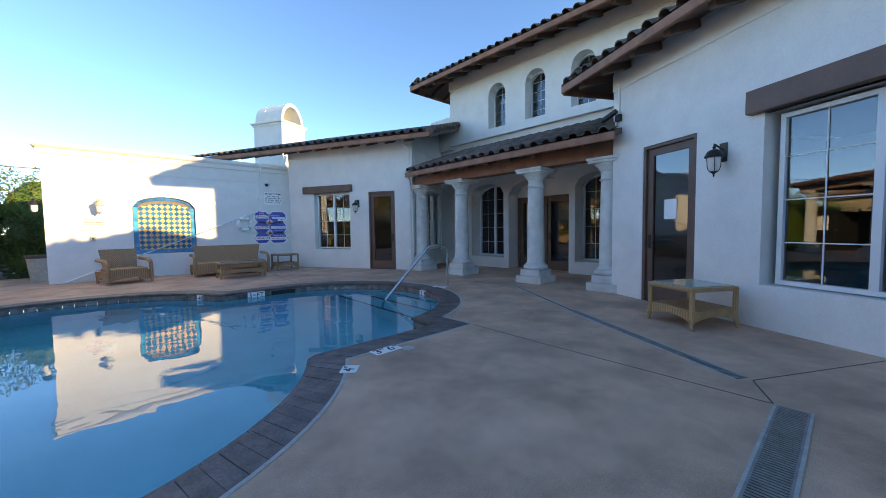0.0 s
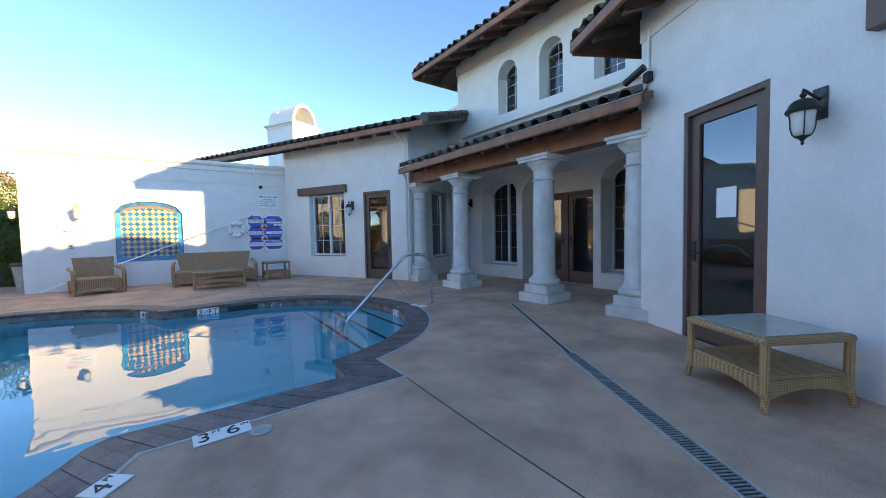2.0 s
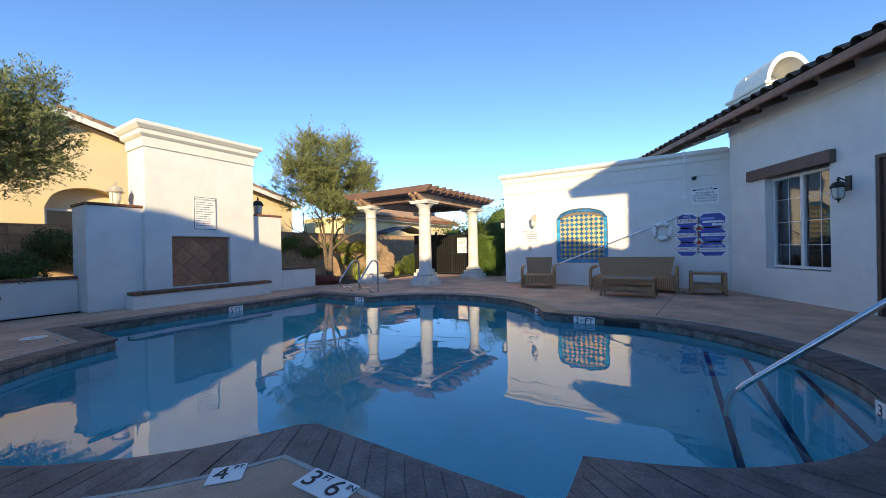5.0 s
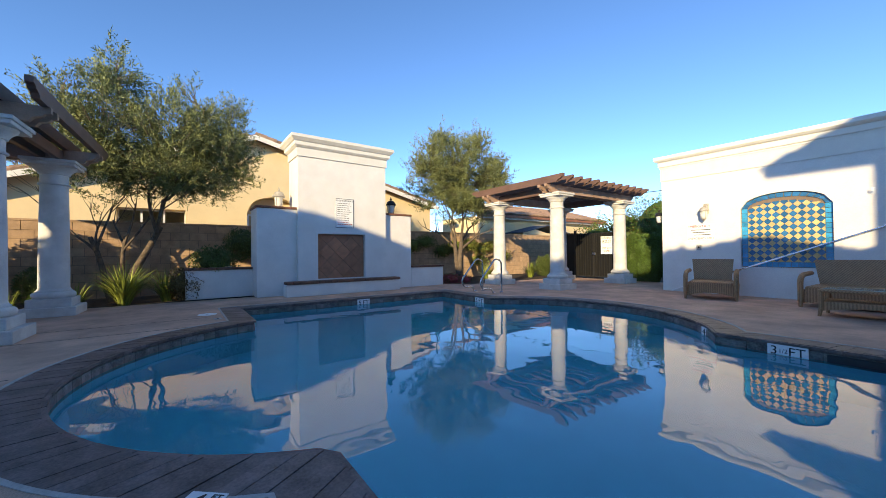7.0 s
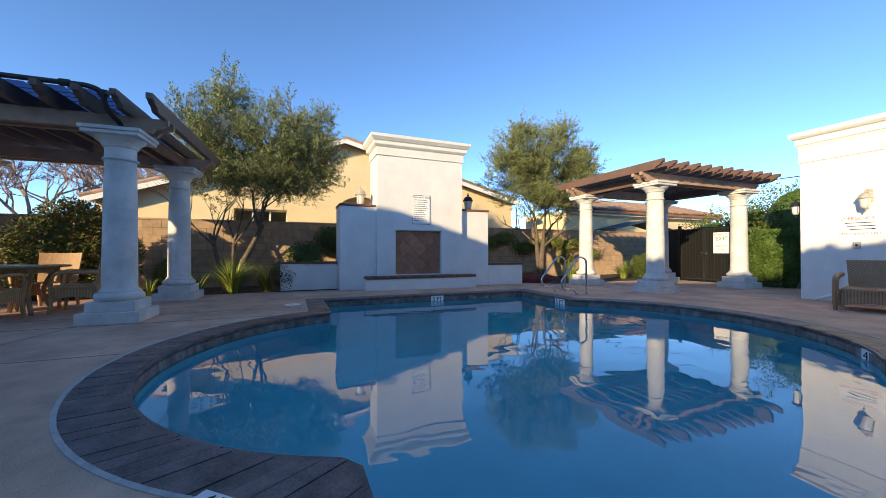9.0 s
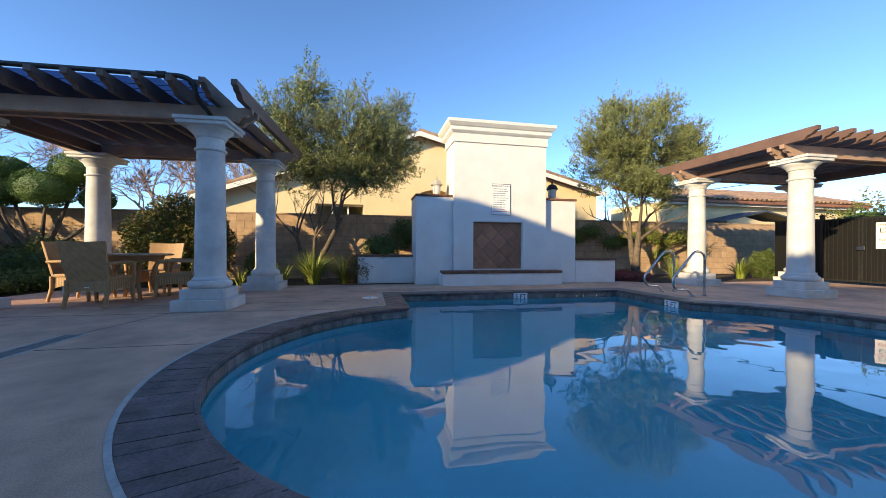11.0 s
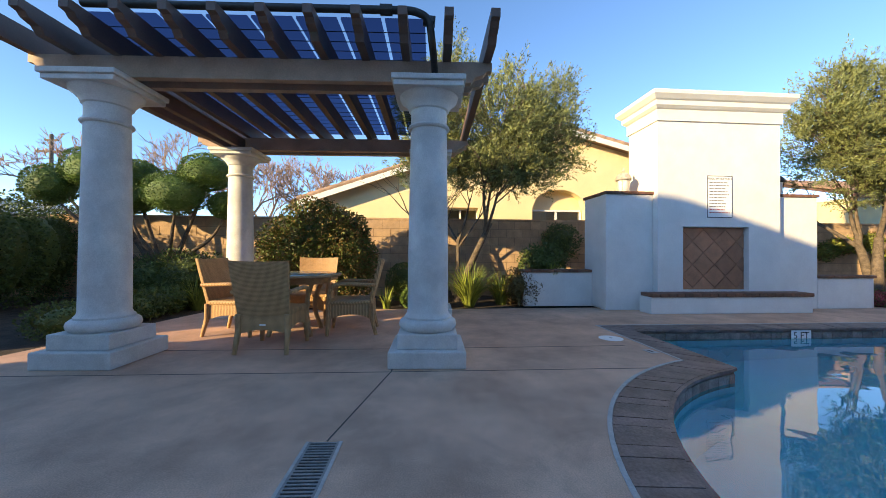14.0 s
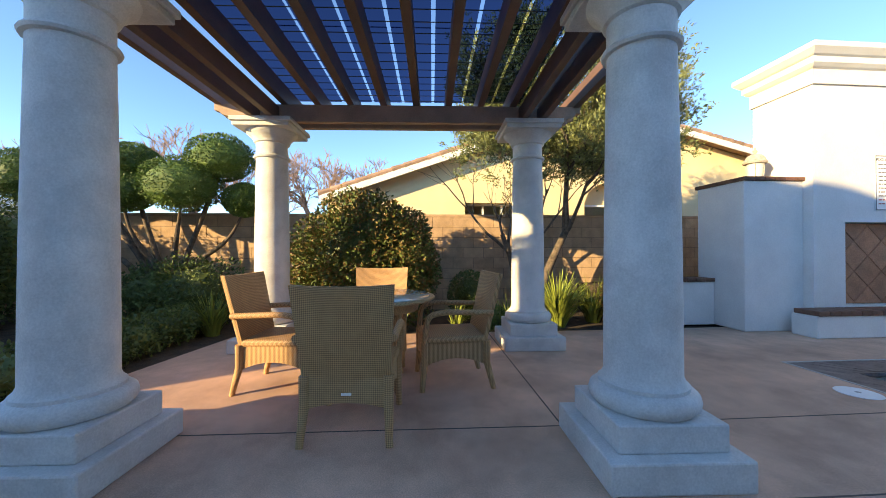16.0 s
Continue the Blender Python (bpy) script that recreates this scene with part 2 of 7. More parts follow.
def lathe(bm, prof, seg=32, at=(0, 0, 0), cap=True):
    rings = [[bm.verts.new((at[0] + r * math.cos(2 * math.pi * k / seg), at[1] + r * math.sin(2 * math.pi * k / seg), at[2] + z)) for k in range(seg)] for r, z in prof]
    for a, b in zip(rings, rings[1:]):
        for k in range(seg):
            bm.faces.new((a[k], a[(k + 1) % seg], b[(k + 1) % seg], b[k]))
    if cap:
        bm.faces.new(rings[0][::-1])
        bm.faces.new(rings[-1])
    return bm


def tube(bm, pts, r, seg=10, cap=True):
    """A round bar along pts; r is one radius or one for each point."""
    pts = [Vector(p) for p in pts]
    rs = r if isinstance(r, (list, tuple)) else [r] * len(pts)
    rings, side = [], None
    for i, p in enumerate(pts):
        d = (pts[min(i + 1, len(pts) - 1)] - pts[max(i - 1, 0)]).normalized()
        if side is None:
            side = d.orthogonal().normalized()
        side = (side - d * side.dot(d)).normalized()
        up = d.cross(side)
        rings.append([bm.verts.new(p + (side * math.cos(2 * math.pi * k / seg) + up * math.sin(2 * math.pi * k / seg)) * rs[i]) for k in range(seg)])
    for a, b in zip(rings, rings[1:]):
        for k in range(seg):
            bm.faces.new((a[k], a[(k + 1) % seg], b[(k + 1) % seg], b[k]))
    if cap:
        bm.faces.new(rings[0][::-1])
        bm.faces.new(rings[-1])
    return bm


def bend(pts, r=0.1, n=5):
    """Round off the corners of a line."""
    pts = [Vector(p) for p in pts]
    out = [pts[0]]
    for a, b, c in zip(pts, pts[1:], pts[2:]):
        u, w = (a - b), (c - b)
        k = min(r, u.length * 0.49, w.length * 0.49)
        p0, p2 = b + u.normalized() * k, b + w.normalized() * k
        for i in range(n + 1):
            t = i / n
            out.append(p0 * (1 - t) ** 2 + b * 2 * t * (1 - t) + p2 * t * t)
    return out + [pts[-1]]


def sweep(bm, poly, prof, closed=True):
    """A moulding: prof is (out, z) pairs, run round the corners of poly (counter-clockwise), mitred."""
    n = len(poly)
    P = [Vector((x, y)) for x, y in poly]
    rings = []
    for i in range(n):
        e0 = (P[i] - P[i - 1]).normalized() if closed or i else (P[1] - P[0]).normalized()
        e1 = (P[(i + 1) % n] - P[i]).normalized() if closed or i < n - 1 else e0
        n0, n1 = Vector((e0.y, -e0.x)), Vector((e1.y, -e1.x))
        mv = (n0 + n1) / max(0.2, 1 + n0.dot(n1))
        rings.append([bm.verts.new((P[i].x + mv.x * o, P[i].y + mv.y * o, z)) for o, z in prof])
    m = len(prof)
    for i in range(n if closed else n - 1):
        a, b = rings[i], rings[(i + 1) % n]
        for k in range(m):
            bm.faces.new((a[k], b[k], b[(k + 1) % m], a[(k + 1) % m]))
    if not closed:
        bm.faces.new(rings[0])
        bm.faces.new(rings[-1][::-1])
    return bm


def along(p0, p1):
    """The frame of a wall from p0 to p1: x along it, y to its left, z up."""
    a = math.atan2(p1[1] - p0[1], p1[0] - p0[0])
    return pose(p0[0], p0[1], 0, 0, 0, math.degrees(a)), math.hypot(p1[0] - p0[0], p1[1] - p0[1])


def wall_mesh(p0, p1, z0, z1, thick, openings=()):
    """A wall whose seen face runs from p0 to p1, thick to its left. openings: (u0, u1, zb, zt, rise), rise > 0 for an arched head."""
    m, length = along(p0, p1)
    cuts = {0.0, length}
    for u0, u1, zb, zt, rise in openings:
        for k in range(13 if rise else 2):
            cuts.add(u0 + (u1 - u0) * k / (12 if rise else 1))
    cuts = sorted(cuts)

    def head(o, u):
        if not o[4]:
            return o[3]
        s = (2 * (u - o[0]) / (o[1] - o[0]) - 1)
        return o[3] - o[4] + o[4] * math.sqrt(max(0, 1 - s * s))
    bm = bmesh.new()
    for a, b in zip(cuts, cuts[1:]):
        mid = (a + b) / 2
        o = next((o for o in openings if o[0] < mid < o[1]), None)
        spans = [((z0, z0), (z1, z1))] if o is None else [((z0, z0), (o[2], o[2])), ((head(o, a), head(o, b)), (z1, z1))]
        for (la, lb), (ha, hb) in spans:
            if ha - la < 0.002 and hb - lb < 0.002:
                continue
            hexa(bm, [m @ Vector(p) for p in ((a, 0, la), (b, 0, lb), (b, thick, lb), (a, thick, la), (a, 0, ha), (b, 0, hb), (b, thick, hb), (a, thick, ha))])
    bmesh.ops.remove_doubles(bm, verts=bm.verts, dist=0.0002)
    return bm


def text_mesh(s, size, m, extrude=0.001):
    cu = bpy.data.curves.new("text", "FONT")
    cu.body, cu.size, cu.align_x, cu.align_y, cu.extrude = s, size, "CENTER", "CENTER", extrude
    ob = new("text", cu)
    me = bpy.data.meshes.new_from_object(ob)
    bpy.data.objects.remove(ob)
    bpy.data.curves.remove(cu)
    me.transform(m)
    return me


def text_part(name, s, size, m, material, parent, label=""):
    me = text_mesh(s, size, m)
    me.materials.append(material)
    ob = new(name, me)
    ob.parent = parent
    return tagged(ob, label)


# ---- the plan ----
NEAR_C, NEAR_E = (6.47, 2.54), (-0.09, -9.32)       # the near wing's front wall, from the loggia's corner
FAR_C, FAR_E = (6.45, 8.33), (4.42, 12.50)         # the far wing's front wall
MAIN_X = 8.60
WALL_A = 12.72
PATIO = [(-6.75, -2.95), (-6.75, 2.6), (-6.95, 9.45), (-6.0, 10.3), (-6.0, 15.2), (-1.2, 15.2), (-1.2, 13.0), (9.5, 13.0), (9.5, -9), (-3.2, -9), (-3.2, -3.6)]


def arc(cx, cy, r, a0, a1, n):
    return [(cx + r * math.cos(radians(a0 + (a1 - a0) * k / n)), cy + r * math.sin(radians(a0 + (a1 - a0) * k / n))) for k in range(n + 1)]


def pool_outline(d=0.0):
    """The pool's edge, counter-clockwise, set outwards by d."""
    def ang(c, p):
        return math.degrees(math.atan2(p[1] - c[1], p[0] - c[0]))
    out = []
    c1, r1 = (-1.02, 4.08), 2.27 + d                     # south-west bay
    y1, y2 = 3.52 - d, 3.24 - d
    x1 = c1[0] - math.sqrt(r1 * r1 - (y1 - c1[1]) ** 2)
    x2 = c1[0] + math.sqrt(r1 * r1 - (y2 - c1[1]) ** 2)
    out += [(-4.82 - d, y1)] + arc(*c1, r1, ang(c1, (x1, y1)) % 360, ang(c1, (x2, y2)) % 360, 40)
    c2, r2 = (2.32, 5.83), 2.15 + d                       # bay with the steps
    xs = 2.74 + d
    out.append((xs, y2))
    ys = c2[1] - math.sqrt(r2 * r2 - (xs - c2[0]) ** 2)
    y3 = 7.95 + d
    x3 = c2[0] + math.sqrt(r2 * r2 - (y3 - c2[1]) ** 2)
    out += arc(*c2, r2, ang(c2, (xs, ys)), ang(c2, (x3, y3)), 36)
    c3, r3 = (-0.9, 7.0), 2.4 + d                       # north bay
    x4 = c3[0] + math.sqrt(r3 * r3 - (y3 - c3[1]) ** 2)
    y5 = 8.22 + d
    x5 = c3[0] - math.sqrt(r3 * r3 - (y5 - c3[1]) ** 2)
    out += arc(*c3, r3, ang(c3, (x4, y3)), ang(c3, (x5, y5)), 36)
    out.append((-4.82 - d, y5))
    return out


# ---- ground, deck and pool ----
def sheet(loops, z, z_of=None):
    """A flat sheet between an outer loop and the holes in it."""
    bm = bmesh.new()
    edges = []
    for loop in loops:
        vs = [bm.verts.new((x, y, z)) for x, y in loop]
        edges += [bm.edges.new((vs[i], vs[(i + 1) % len(vs)])) for i in range(len(vs))]
    bmesh.ops.triangle_fill(bm, use_beauty=True, use_dissolve=False, edges=edges)
    for f in bm.faces:
        if f.normal.z < 0:
            f.normal_flip()
    return bm


COPE = 0.31
bm = sheet([PATIO, pool_outline(COPE + 0.03)], 0.0)
lo = bmesh.ops.extrude_face_region(bm, geom=bm.faces[:])
for v in lo["geom"]:
    if isinstance(v, bmesh.types.BMVert):
        v.co.z = -0.12
setting("pavement", bm, DECK, "tan broom-finished concrete pool deck with stains", "pool deck")
setting("ground", sheet([[(-600, -600), (600, -600), (600, 600), (-600, 600)], PATIO], -0.03), SOIL, "dark planting soil around the deck", "soil")
# sealant line between deck and coping
bm = bmesh.new()
o1, o2 = pool_outline(COPE + 0.03), pool_outline(COPE + 0.002)
for i in range(len(o1)):
    j = (i + 1) % len(o1)
    if len(o1) == len(o2):
        hexa(bm, [(*o1[i], -0.05), (*o1[j], -0.05), (*o2[j], -0.05), (*o2[i], -0.05), (*o1[i], 0.004), (*o1[j], 0.004), (*o2[j], 0.004), (*o2[i], 0.004)])
setting("trim_sealant", bm, SEAL, "pale grey sealant line round the coping", "sealant")

# shell of the pool
WATER_Z = -0.135
pin = pool_outline(0.0)
pool = thing("swimming_pool", "free-form plaster swimming pool with dark slate coping", "pool", kind="structure")
bm = bmesh.new()
prism(bm, pool_outline(-0.002), -1.45, -1.40)
n = len(pin)
for i in range(n):
    j = (i + 1) % n
    bm.faces.new([bm.verts.new(p) for p in ((*pin[i], -1.42), (*pin[j], -1.42), (*pin[j], -0.20), (*pin[i], -0.20))])
part("shell", bm, PLASTER, pool, "pale blue plaster shell")
# steps in the bay, three wide treads with dark blue edge tiles
EDGET = mat("dark_blue_edge_tile", (0.02, 0.035, 0.12), 0.35, 0, 0.2, 20, 80, 0.05)
for k, (x0, z) in enumerate(((4.22, -0.34), (3.86, -0.58), (3.51, -0.82))):
    bm = bmesh.new()
    # treads run in straight bands across the bay
    pts = [p for p in arc(2.32, 5.83, 2.145, -75, 75, 40) if p[0] > x0]
    ya, yb = pts[0][1], pts[-1][1]
    prism(bm, [(x0, ya)] + pts + [(x0, yb)], -1.41, z)
    st = part("step", bm, PLASTER, pool)
    bm = bmesh.new()
    box(bm, x0 - 0.002, x0 + 0.05, ya + 0.02, yb - 0.02, z, z + 0.006)
    part("edge_tile", bm, EDGET, st, "dark blue tile nosing")
wob = part("water", sheet([pool_outline(-0.001)], WATER_Z), WATER, pool, "still clear blue water")
wob.visible_shadow = False


def ring_pieces(d0, d1, z0, z1, width, name, mats, parent, gap=0.006, jitter=0.0):
    """Cut the band between two offsets of the pool's edge into separate stones."""
    a, b = pool_outline(d0), pool_outline(d1)
    lens = [0.0]
    for i in range(len(a)):
        lens.append(lens[-1] + math.dist(a[i], a[(i + 1) % len(a)]))
    total = lens[-1]
    count = int(total / width)

    def at(loop, s):
        s %= total
        i = max(k for k in range(len(a)) if lens[k] <= s + 1e-9)
        t = (s - lens[i]) / max(1e-9, lens[i + 1] - lens[i])
        p, q = loop[i], loop[(i + 1) % len(a)]
        return (p[0] + (q[0] - p[0]) * t, p[1] + (q[1] - p[1]) * t)
    rnd = random.Random(5)
    for k in range(count):
        s0, s1 = total * k / count + gap / 2, total * (k + 1) / count - gap / 2
        h = rnd.uniform(-jitter, jitter)
        sm = (s0 + s1) / 2
        loops = [at(a, s0), at(a, sm), at(a, s1), at(b, s1), at(b, sm), at(b, s0)]
        c = at(a, sm)
        bm = prism(bmesh.new(), [(x - c[0], y - c[1]) for x, y in loops], z0, z1 + h)
        ob = part(name, bm, mats, parent)
        ob.location = (c[0], c[1], 0)


# ---- walls of the clubhouse ----
def inlay(p0, p1, depth):
    """The frame of a wall's plane, set back by depth."""
    m, _ = along(p0, p1)
    return m @ pose(0, depth, 0)


NEAR_OPEN = [(0.70, 1.64, 0.0, 2.49, 0), (2.48, 4.25, 0.51, 2.50, 0)]
FAR_OPEN = [(1.03, 2.42, 0.60, 2.44, 0), (3.12, 4.04, 0.0, 2.40, 0)]
setting("wall_near", wall_mesh(NEAR_C, NEAR_E, 0, 4.05, 0.30, NEAR_OPEN), STUCCO, "white stucco clubhouse wall", "wall")
setting("wall_far", wall_mesh(FAR_E, FAR_C, 0, 4.05, 0.30, FAR_OPEN), STUCCO, "white stucco clubhouse wall", "wall")
MAIN_OPEN = [(9.38 - 7.92, 9.38 - 6.62, 0.32, 2.60, 0.32), (9.38 - 6.43, 9.38 - 4.50, 0.0, 2.62, 0.42), (9.38 - 4.33, 9.38 - 2.98, 0.32, 2.60, 0.32)]
setting("wall_loggia", wall_mesh((MAIN_X, 9.38), (MAIN_X, 1.45), 0, 4.0, 0.52, MAIN_OPEN), STUCCO, "white stucco loggia wall with arched recesses", "wall")
END_P = [(6.45, 8.33), (8.60, 9.38)]
bm = wall_mesh(*END_P, 0, 4.05, 0.3, [(1.20, 2.36, 0.5, 2.44, 0)])
mE, LE = along(*END_P)
hexa(bm, [mE @ Vector(v) for v in ((0.3, 0, 4.05), (LE, 0, 4.05), (LE, 0.3, 4.05), (0.3, 0.3, 4.05), (0.3, 0, 4.07), (LE, 0, 4.72), (LE, 0.3, 4.72), (0.3, 0.3, 4.07))])
setting("wall_end_far", bm, STUCCO, "white stucco wall beside the loggia", "wall")
setting("wall_end_near", wall_mesh((8.60, 1.45), (6.47, 2.54), 0, 4.05, 0.3, []), STUCCO, "white stucco wall beside the loggia", "wall")
UP_X = 8.45
UP_OPEN = [(8.72 - b, 8.72 - a, 4.24, 5.53, (b - a) / 2) for a, b in ((6.42, 7.06), (5.11, 5.74), (3.75, 4.38))]
setting("wall_upper", wall_mesh((UP_X, 8.72), (UP_X, 2.15), 4.001, 6.2, 0.35, UP_OPEN), STUCCO, "white stucco upper storey wall with arched windows", "wall")
setting("wall_upper_side", wall_mesh((UP_X + 6, 8.72), (UP_X + 0.35, 8.72), 3.2, 6.2, 0.3), STUCCO, "white stucco upper storey side wall", "wall")
setting("wall_upper_return", box(bmesh.new(), UP_X + 0.02, UP_X + 0.32, 8.722, 9.7, 3.9, 5.0), STUCCO, "white stucco wall between the roofs", "wall")
setting("wall_upper_side_south", wall_mesh((UP_X + 0.35, 2.15), (UP_X + 6, 2.15), 3.2, 6.2, 0.3), STUCCO, "white stucco upper storey side wall", "wall")
setting("wall_pool_end", wall_mesh((-1.31, WALL_A), (4.55, WALL_A), 0, 3.12, 0.35, [(0.31 + 1.31, 1.73 + 1.31, 0.64, 2.22, 0.30)]), STUCCO, "white stucco garden wall", "wall")
# parapet cornice on the garden wall
bm = bmesh.new()
CORN = [(-0.10, 0), (0.035, 0), (0.035, 0.03), (0.06, 0.05), (0.06, 0.16), (0.10, 0.18), (0.14, 0.22), (0.14, 0.30), (-0.10, 0.30)]
sweep(bm, [(-1.31, WALL_A + 0.35), (-1.31, WALL_A), (4.40, WALL_A)], [(o, 3.12 + z) for o, z in CORN], closed=False)
box(bm, -1.25, 4.5, WALL_A + 0.05, WALL_A + 0.42, 3.12, 3.415)
sweep(bm, [(-1.31, WALL_A + 0.35), (-1.31, WALL_A), (4.40, WALL_A)], [(0, 2.80), (0.022, 2.80), (0.022, 3.12), (0, 3.12)], closed=False)
setting("trim_cornice", bm, TRIMW, "cream stucco parapet cornice", "cornice")


# ---- roofs ----
def tile_mesh():
    """One clay barrel tile with its pan, 0.27 wide and 0.42 long, lying along +y."""
    bm = bmesh.new()
    prof = [(-0.135, 0.0), (-0.09, 0.0)] + [(0.02 - 0.085 * math.cos(math.pi * k / 6), 0.005 + 0.075 * math.sin(math.pi * k / 6)) for k in range(7)] + [(0.135, 0.0)]
    rows = []
    for y, lift in ((0.0, 0.028), (0.43, 0.0)):
        top = [bm.verts.new((x, y, z + lift)) for x, z in prof]
        bot = [bm.verts.new((x * 0.97, y, z + lift - 0.016)) for x, z in prof]
        rows.append((top, bot))
    for k in range(len(prof) - 1):
        bm.faces.new((rows[0][0][k], rows[0][0][k + 1], rows[1][0][k + 1], rows[1][0][k]))
        bm.faces.new((rows[0][1][k], rows[1][1][k], rows[1][1][k + 1], rows[0][1][k + 1]))
        bm.faces.new((rows[0][0][k], rows[0][1][k], rows[0][1][k + 1], rows[0][0][k + 1]))
    bmesh.ops.recalc_face_normals(bm, faces=bm.faces)
    return bm


tb = tile_mesh()
TILE = bpy.data.meshes.new("roof_tile")
tb.to_mesh(TILE)
tb.free()
TILE_V = [tuple(v.co) for v in TILE.vertices]
TILE_F = [tuple(p.vertices) for p in TILE.polygons]
TILE.materials.append(TERRA)


def roof_plane(name, e0, e1, run, rise, z, trim0=0.0, trim1=0.0, single_rows=2, material=TERRA, label="brown clay barrel tile roof", over=0.55):
    """A tiled slope: eave from e0 to e1 (its slope climbs to the left), hipped by trim0 and trim1 metres at the ridge's ends."""
    a = math.atan2(e1[1] - e0[1], e1[0] - e0[0])
    length = math.dist(e0, e1)
    pitch = math.atan2(rise, run)
    slope = math.hypot(rise, run)
    base = pose(e0[0], e0[1], z, 0, 0, math.degrees(a)) @ pose(0, 0, 0, math.degrees(pitch), 0, 0)
    root = thing(name, label, "roof", kind="structure")
    bm = bmesh.new()
    for zz in (0,):
        pts = [(0, 0), (length, 0), (length - trim1, slope), (trim0, slope)]
        lo = [bm.verts.new(base @ Vector((x, y, -0.10))) for x, y in pts]
        hi = [bm.verts.new(base @ Vector((x, y, -0.012))) for x, y in pts]
        bm.faces.new(lo[::-1])
        bm.faces.new(hi)
        for i in range(4):
            bm.faces.new((lo[i], lo[(i + 1) % 4], hi[(i + 1) % 4], hi[i]))
    part("decking", bm, BROWNP, root, "brown boarded soffit")
    vs, fs = [], []
    rnd = random.Random(len(name))
    mesh = TILE
    if material is not TERRA:
        mesh = TILE.copy()
        mesh.materials.clear()
        mesh.materials.append(material)
    rows = int(slope / 0.36) + 1
    for r in range(rows):
        y = -0.05 + r * 0.36
        lo_x, hi_x = trim0 * max(0, y) / slope, length - trim1 * max(0, y) / slope
        for c in range(int(length / 0.272) + 1):
            x = 0.136 + c * 0.272
            if x < lo_x or x > hi_x:
                continue
            loc = base @ pose(x + rnd.uniform(-0.006, 0.006), y + rnd.uniform(-0.012, 0.012), 0.0, 3.2 + rnd.uniform(-0.6, 0.6), 0, rnd.uniform(-1.2, 1.2))
            if r < single_rows:
                ob = new("roof_tile", mesh)
                ob.parent = root
                ob.matrix_basis = loc
            else:
                k = len(vs)
                vs += [tuple(loc @ Vector(v)) for v in TILE_V]
                fs += [tuple(i + k for i in f) for f in TILE_F]
    if vs:
        me = bpy.data.meshes.new("roof_tiles")
        me.from_pydata(vs, [], fs)
        me.materials.append(material)
        ob = new("roof_tiles", me)
        ob.parent = root
        tagged(ob, kind="stuff")
    # fascia gutter along the eave and rafter tails under it
    bm = bmesh.new()
    box(bm, 0, length, -0.07, 0.0, -0.17, -0.03, m=pose(e0[0], e0[1], z, 0, 0, math.degrees(a)), bevel=0.02)
    part("gutter", bm, BEAMW, root, "reddish-brown painted gutter")
    if over:
        k = 0.4
        while k < length - 0.2:
            bm = box(bmesh.new(), -0.05, 0.05, 0.02, over, -0.22, -0.10, bevel=0.01)
            ob = part("rafter_tail", bm, BROWNP, root)
            ob.matrix_basis = base @ pose(k, 0, 0)
            k += 0.62
    return root


def offset_line(p0, p1, d, ext0=0.0, ext1=0.0):
    u = Vector((p1[0] - p0[0], p1[1] - p0[1])).normalized()
    nrm = Vector((u.y, -u.x))
    return (p0[0] + nrm.x * d - u.x * ext0, p0[1] + nrm.y * d - u.y * ext0), (p1[0] + nrm.x * d + u.x * ext1, p1[1] + nrm.y * d + u.y * ext1)


roof_plane("roof_loggia", (6.1, 8.15), (6.1, 2.35), 2.35, 0.84, 2.86, single_rows=4, over=0.7, label="brown clay barrel tile roof over the loggia")
roof_plane("roof_near", *offset_line(NEAR_C, NEAR_E, 0.6, 0.63, 0.0), 4.2, 1.30, 3.92, 4.0, 0.0)
RF = roof_plane("roof_far", *offset_line(FAR_E, FAR_C, 0.6, 5.0, 0.85), 4.2, 1.30, 3.88, 4.0, 0.0)
_, RC = offset_line(FAR_E, FAR_C, 0.6, 5.0, 0.85)
mR, LR = along(FAR_E, FAR_C)
up_ = (mR.to_3x3() @ Vector((0, 4.2, 1.30))).normalized()
for k in range(10):
    p = Vector((RC[0], RC[1], 3.90)) + up_ * (0.30 * k - 0.04)
    part("rake_tile", tube(bmesh.new(), [p, p + up_ * 0.36], [0.115, 0.09], 10), TERRA, RF, smooth=60)
bm = bmesh.new()
p, q = Vector((RC[0], RC[1], 3.72)), Vector((RC[0], RC[1], 3.72)) + up_ * 2.9
n_ = (mR.to_3x3() @ Vector((1, 0, 0))) * 0.04
hexa(bm, [p, q, q + n_, p + n_] + [v + Vector((0, 0, 0.16)) for v in (p, q, q + n_, p + n_)])
part("rake_board", bm, BROWNP, RF, "brown painted rake board")
roof_plane("roof_upper", (7.5, 9.6), (7.5, 1.3), 4.15, 1.6, 6.0, 4.0, 4.0, over=0.9)
roof_plane("roof_upper_side", (15.6, 9.6), (7.5, 9.6), 4.15, 1.6, 6.0, 4.0, 4.0, single_rows=1, over=0.9)
roof_plane("roof_upper_south", (7.5, 1.3), (15.6, 1.3), 4.15, 1.6, 6.0, 4.0, 4.0, single_rows=0, over=0)


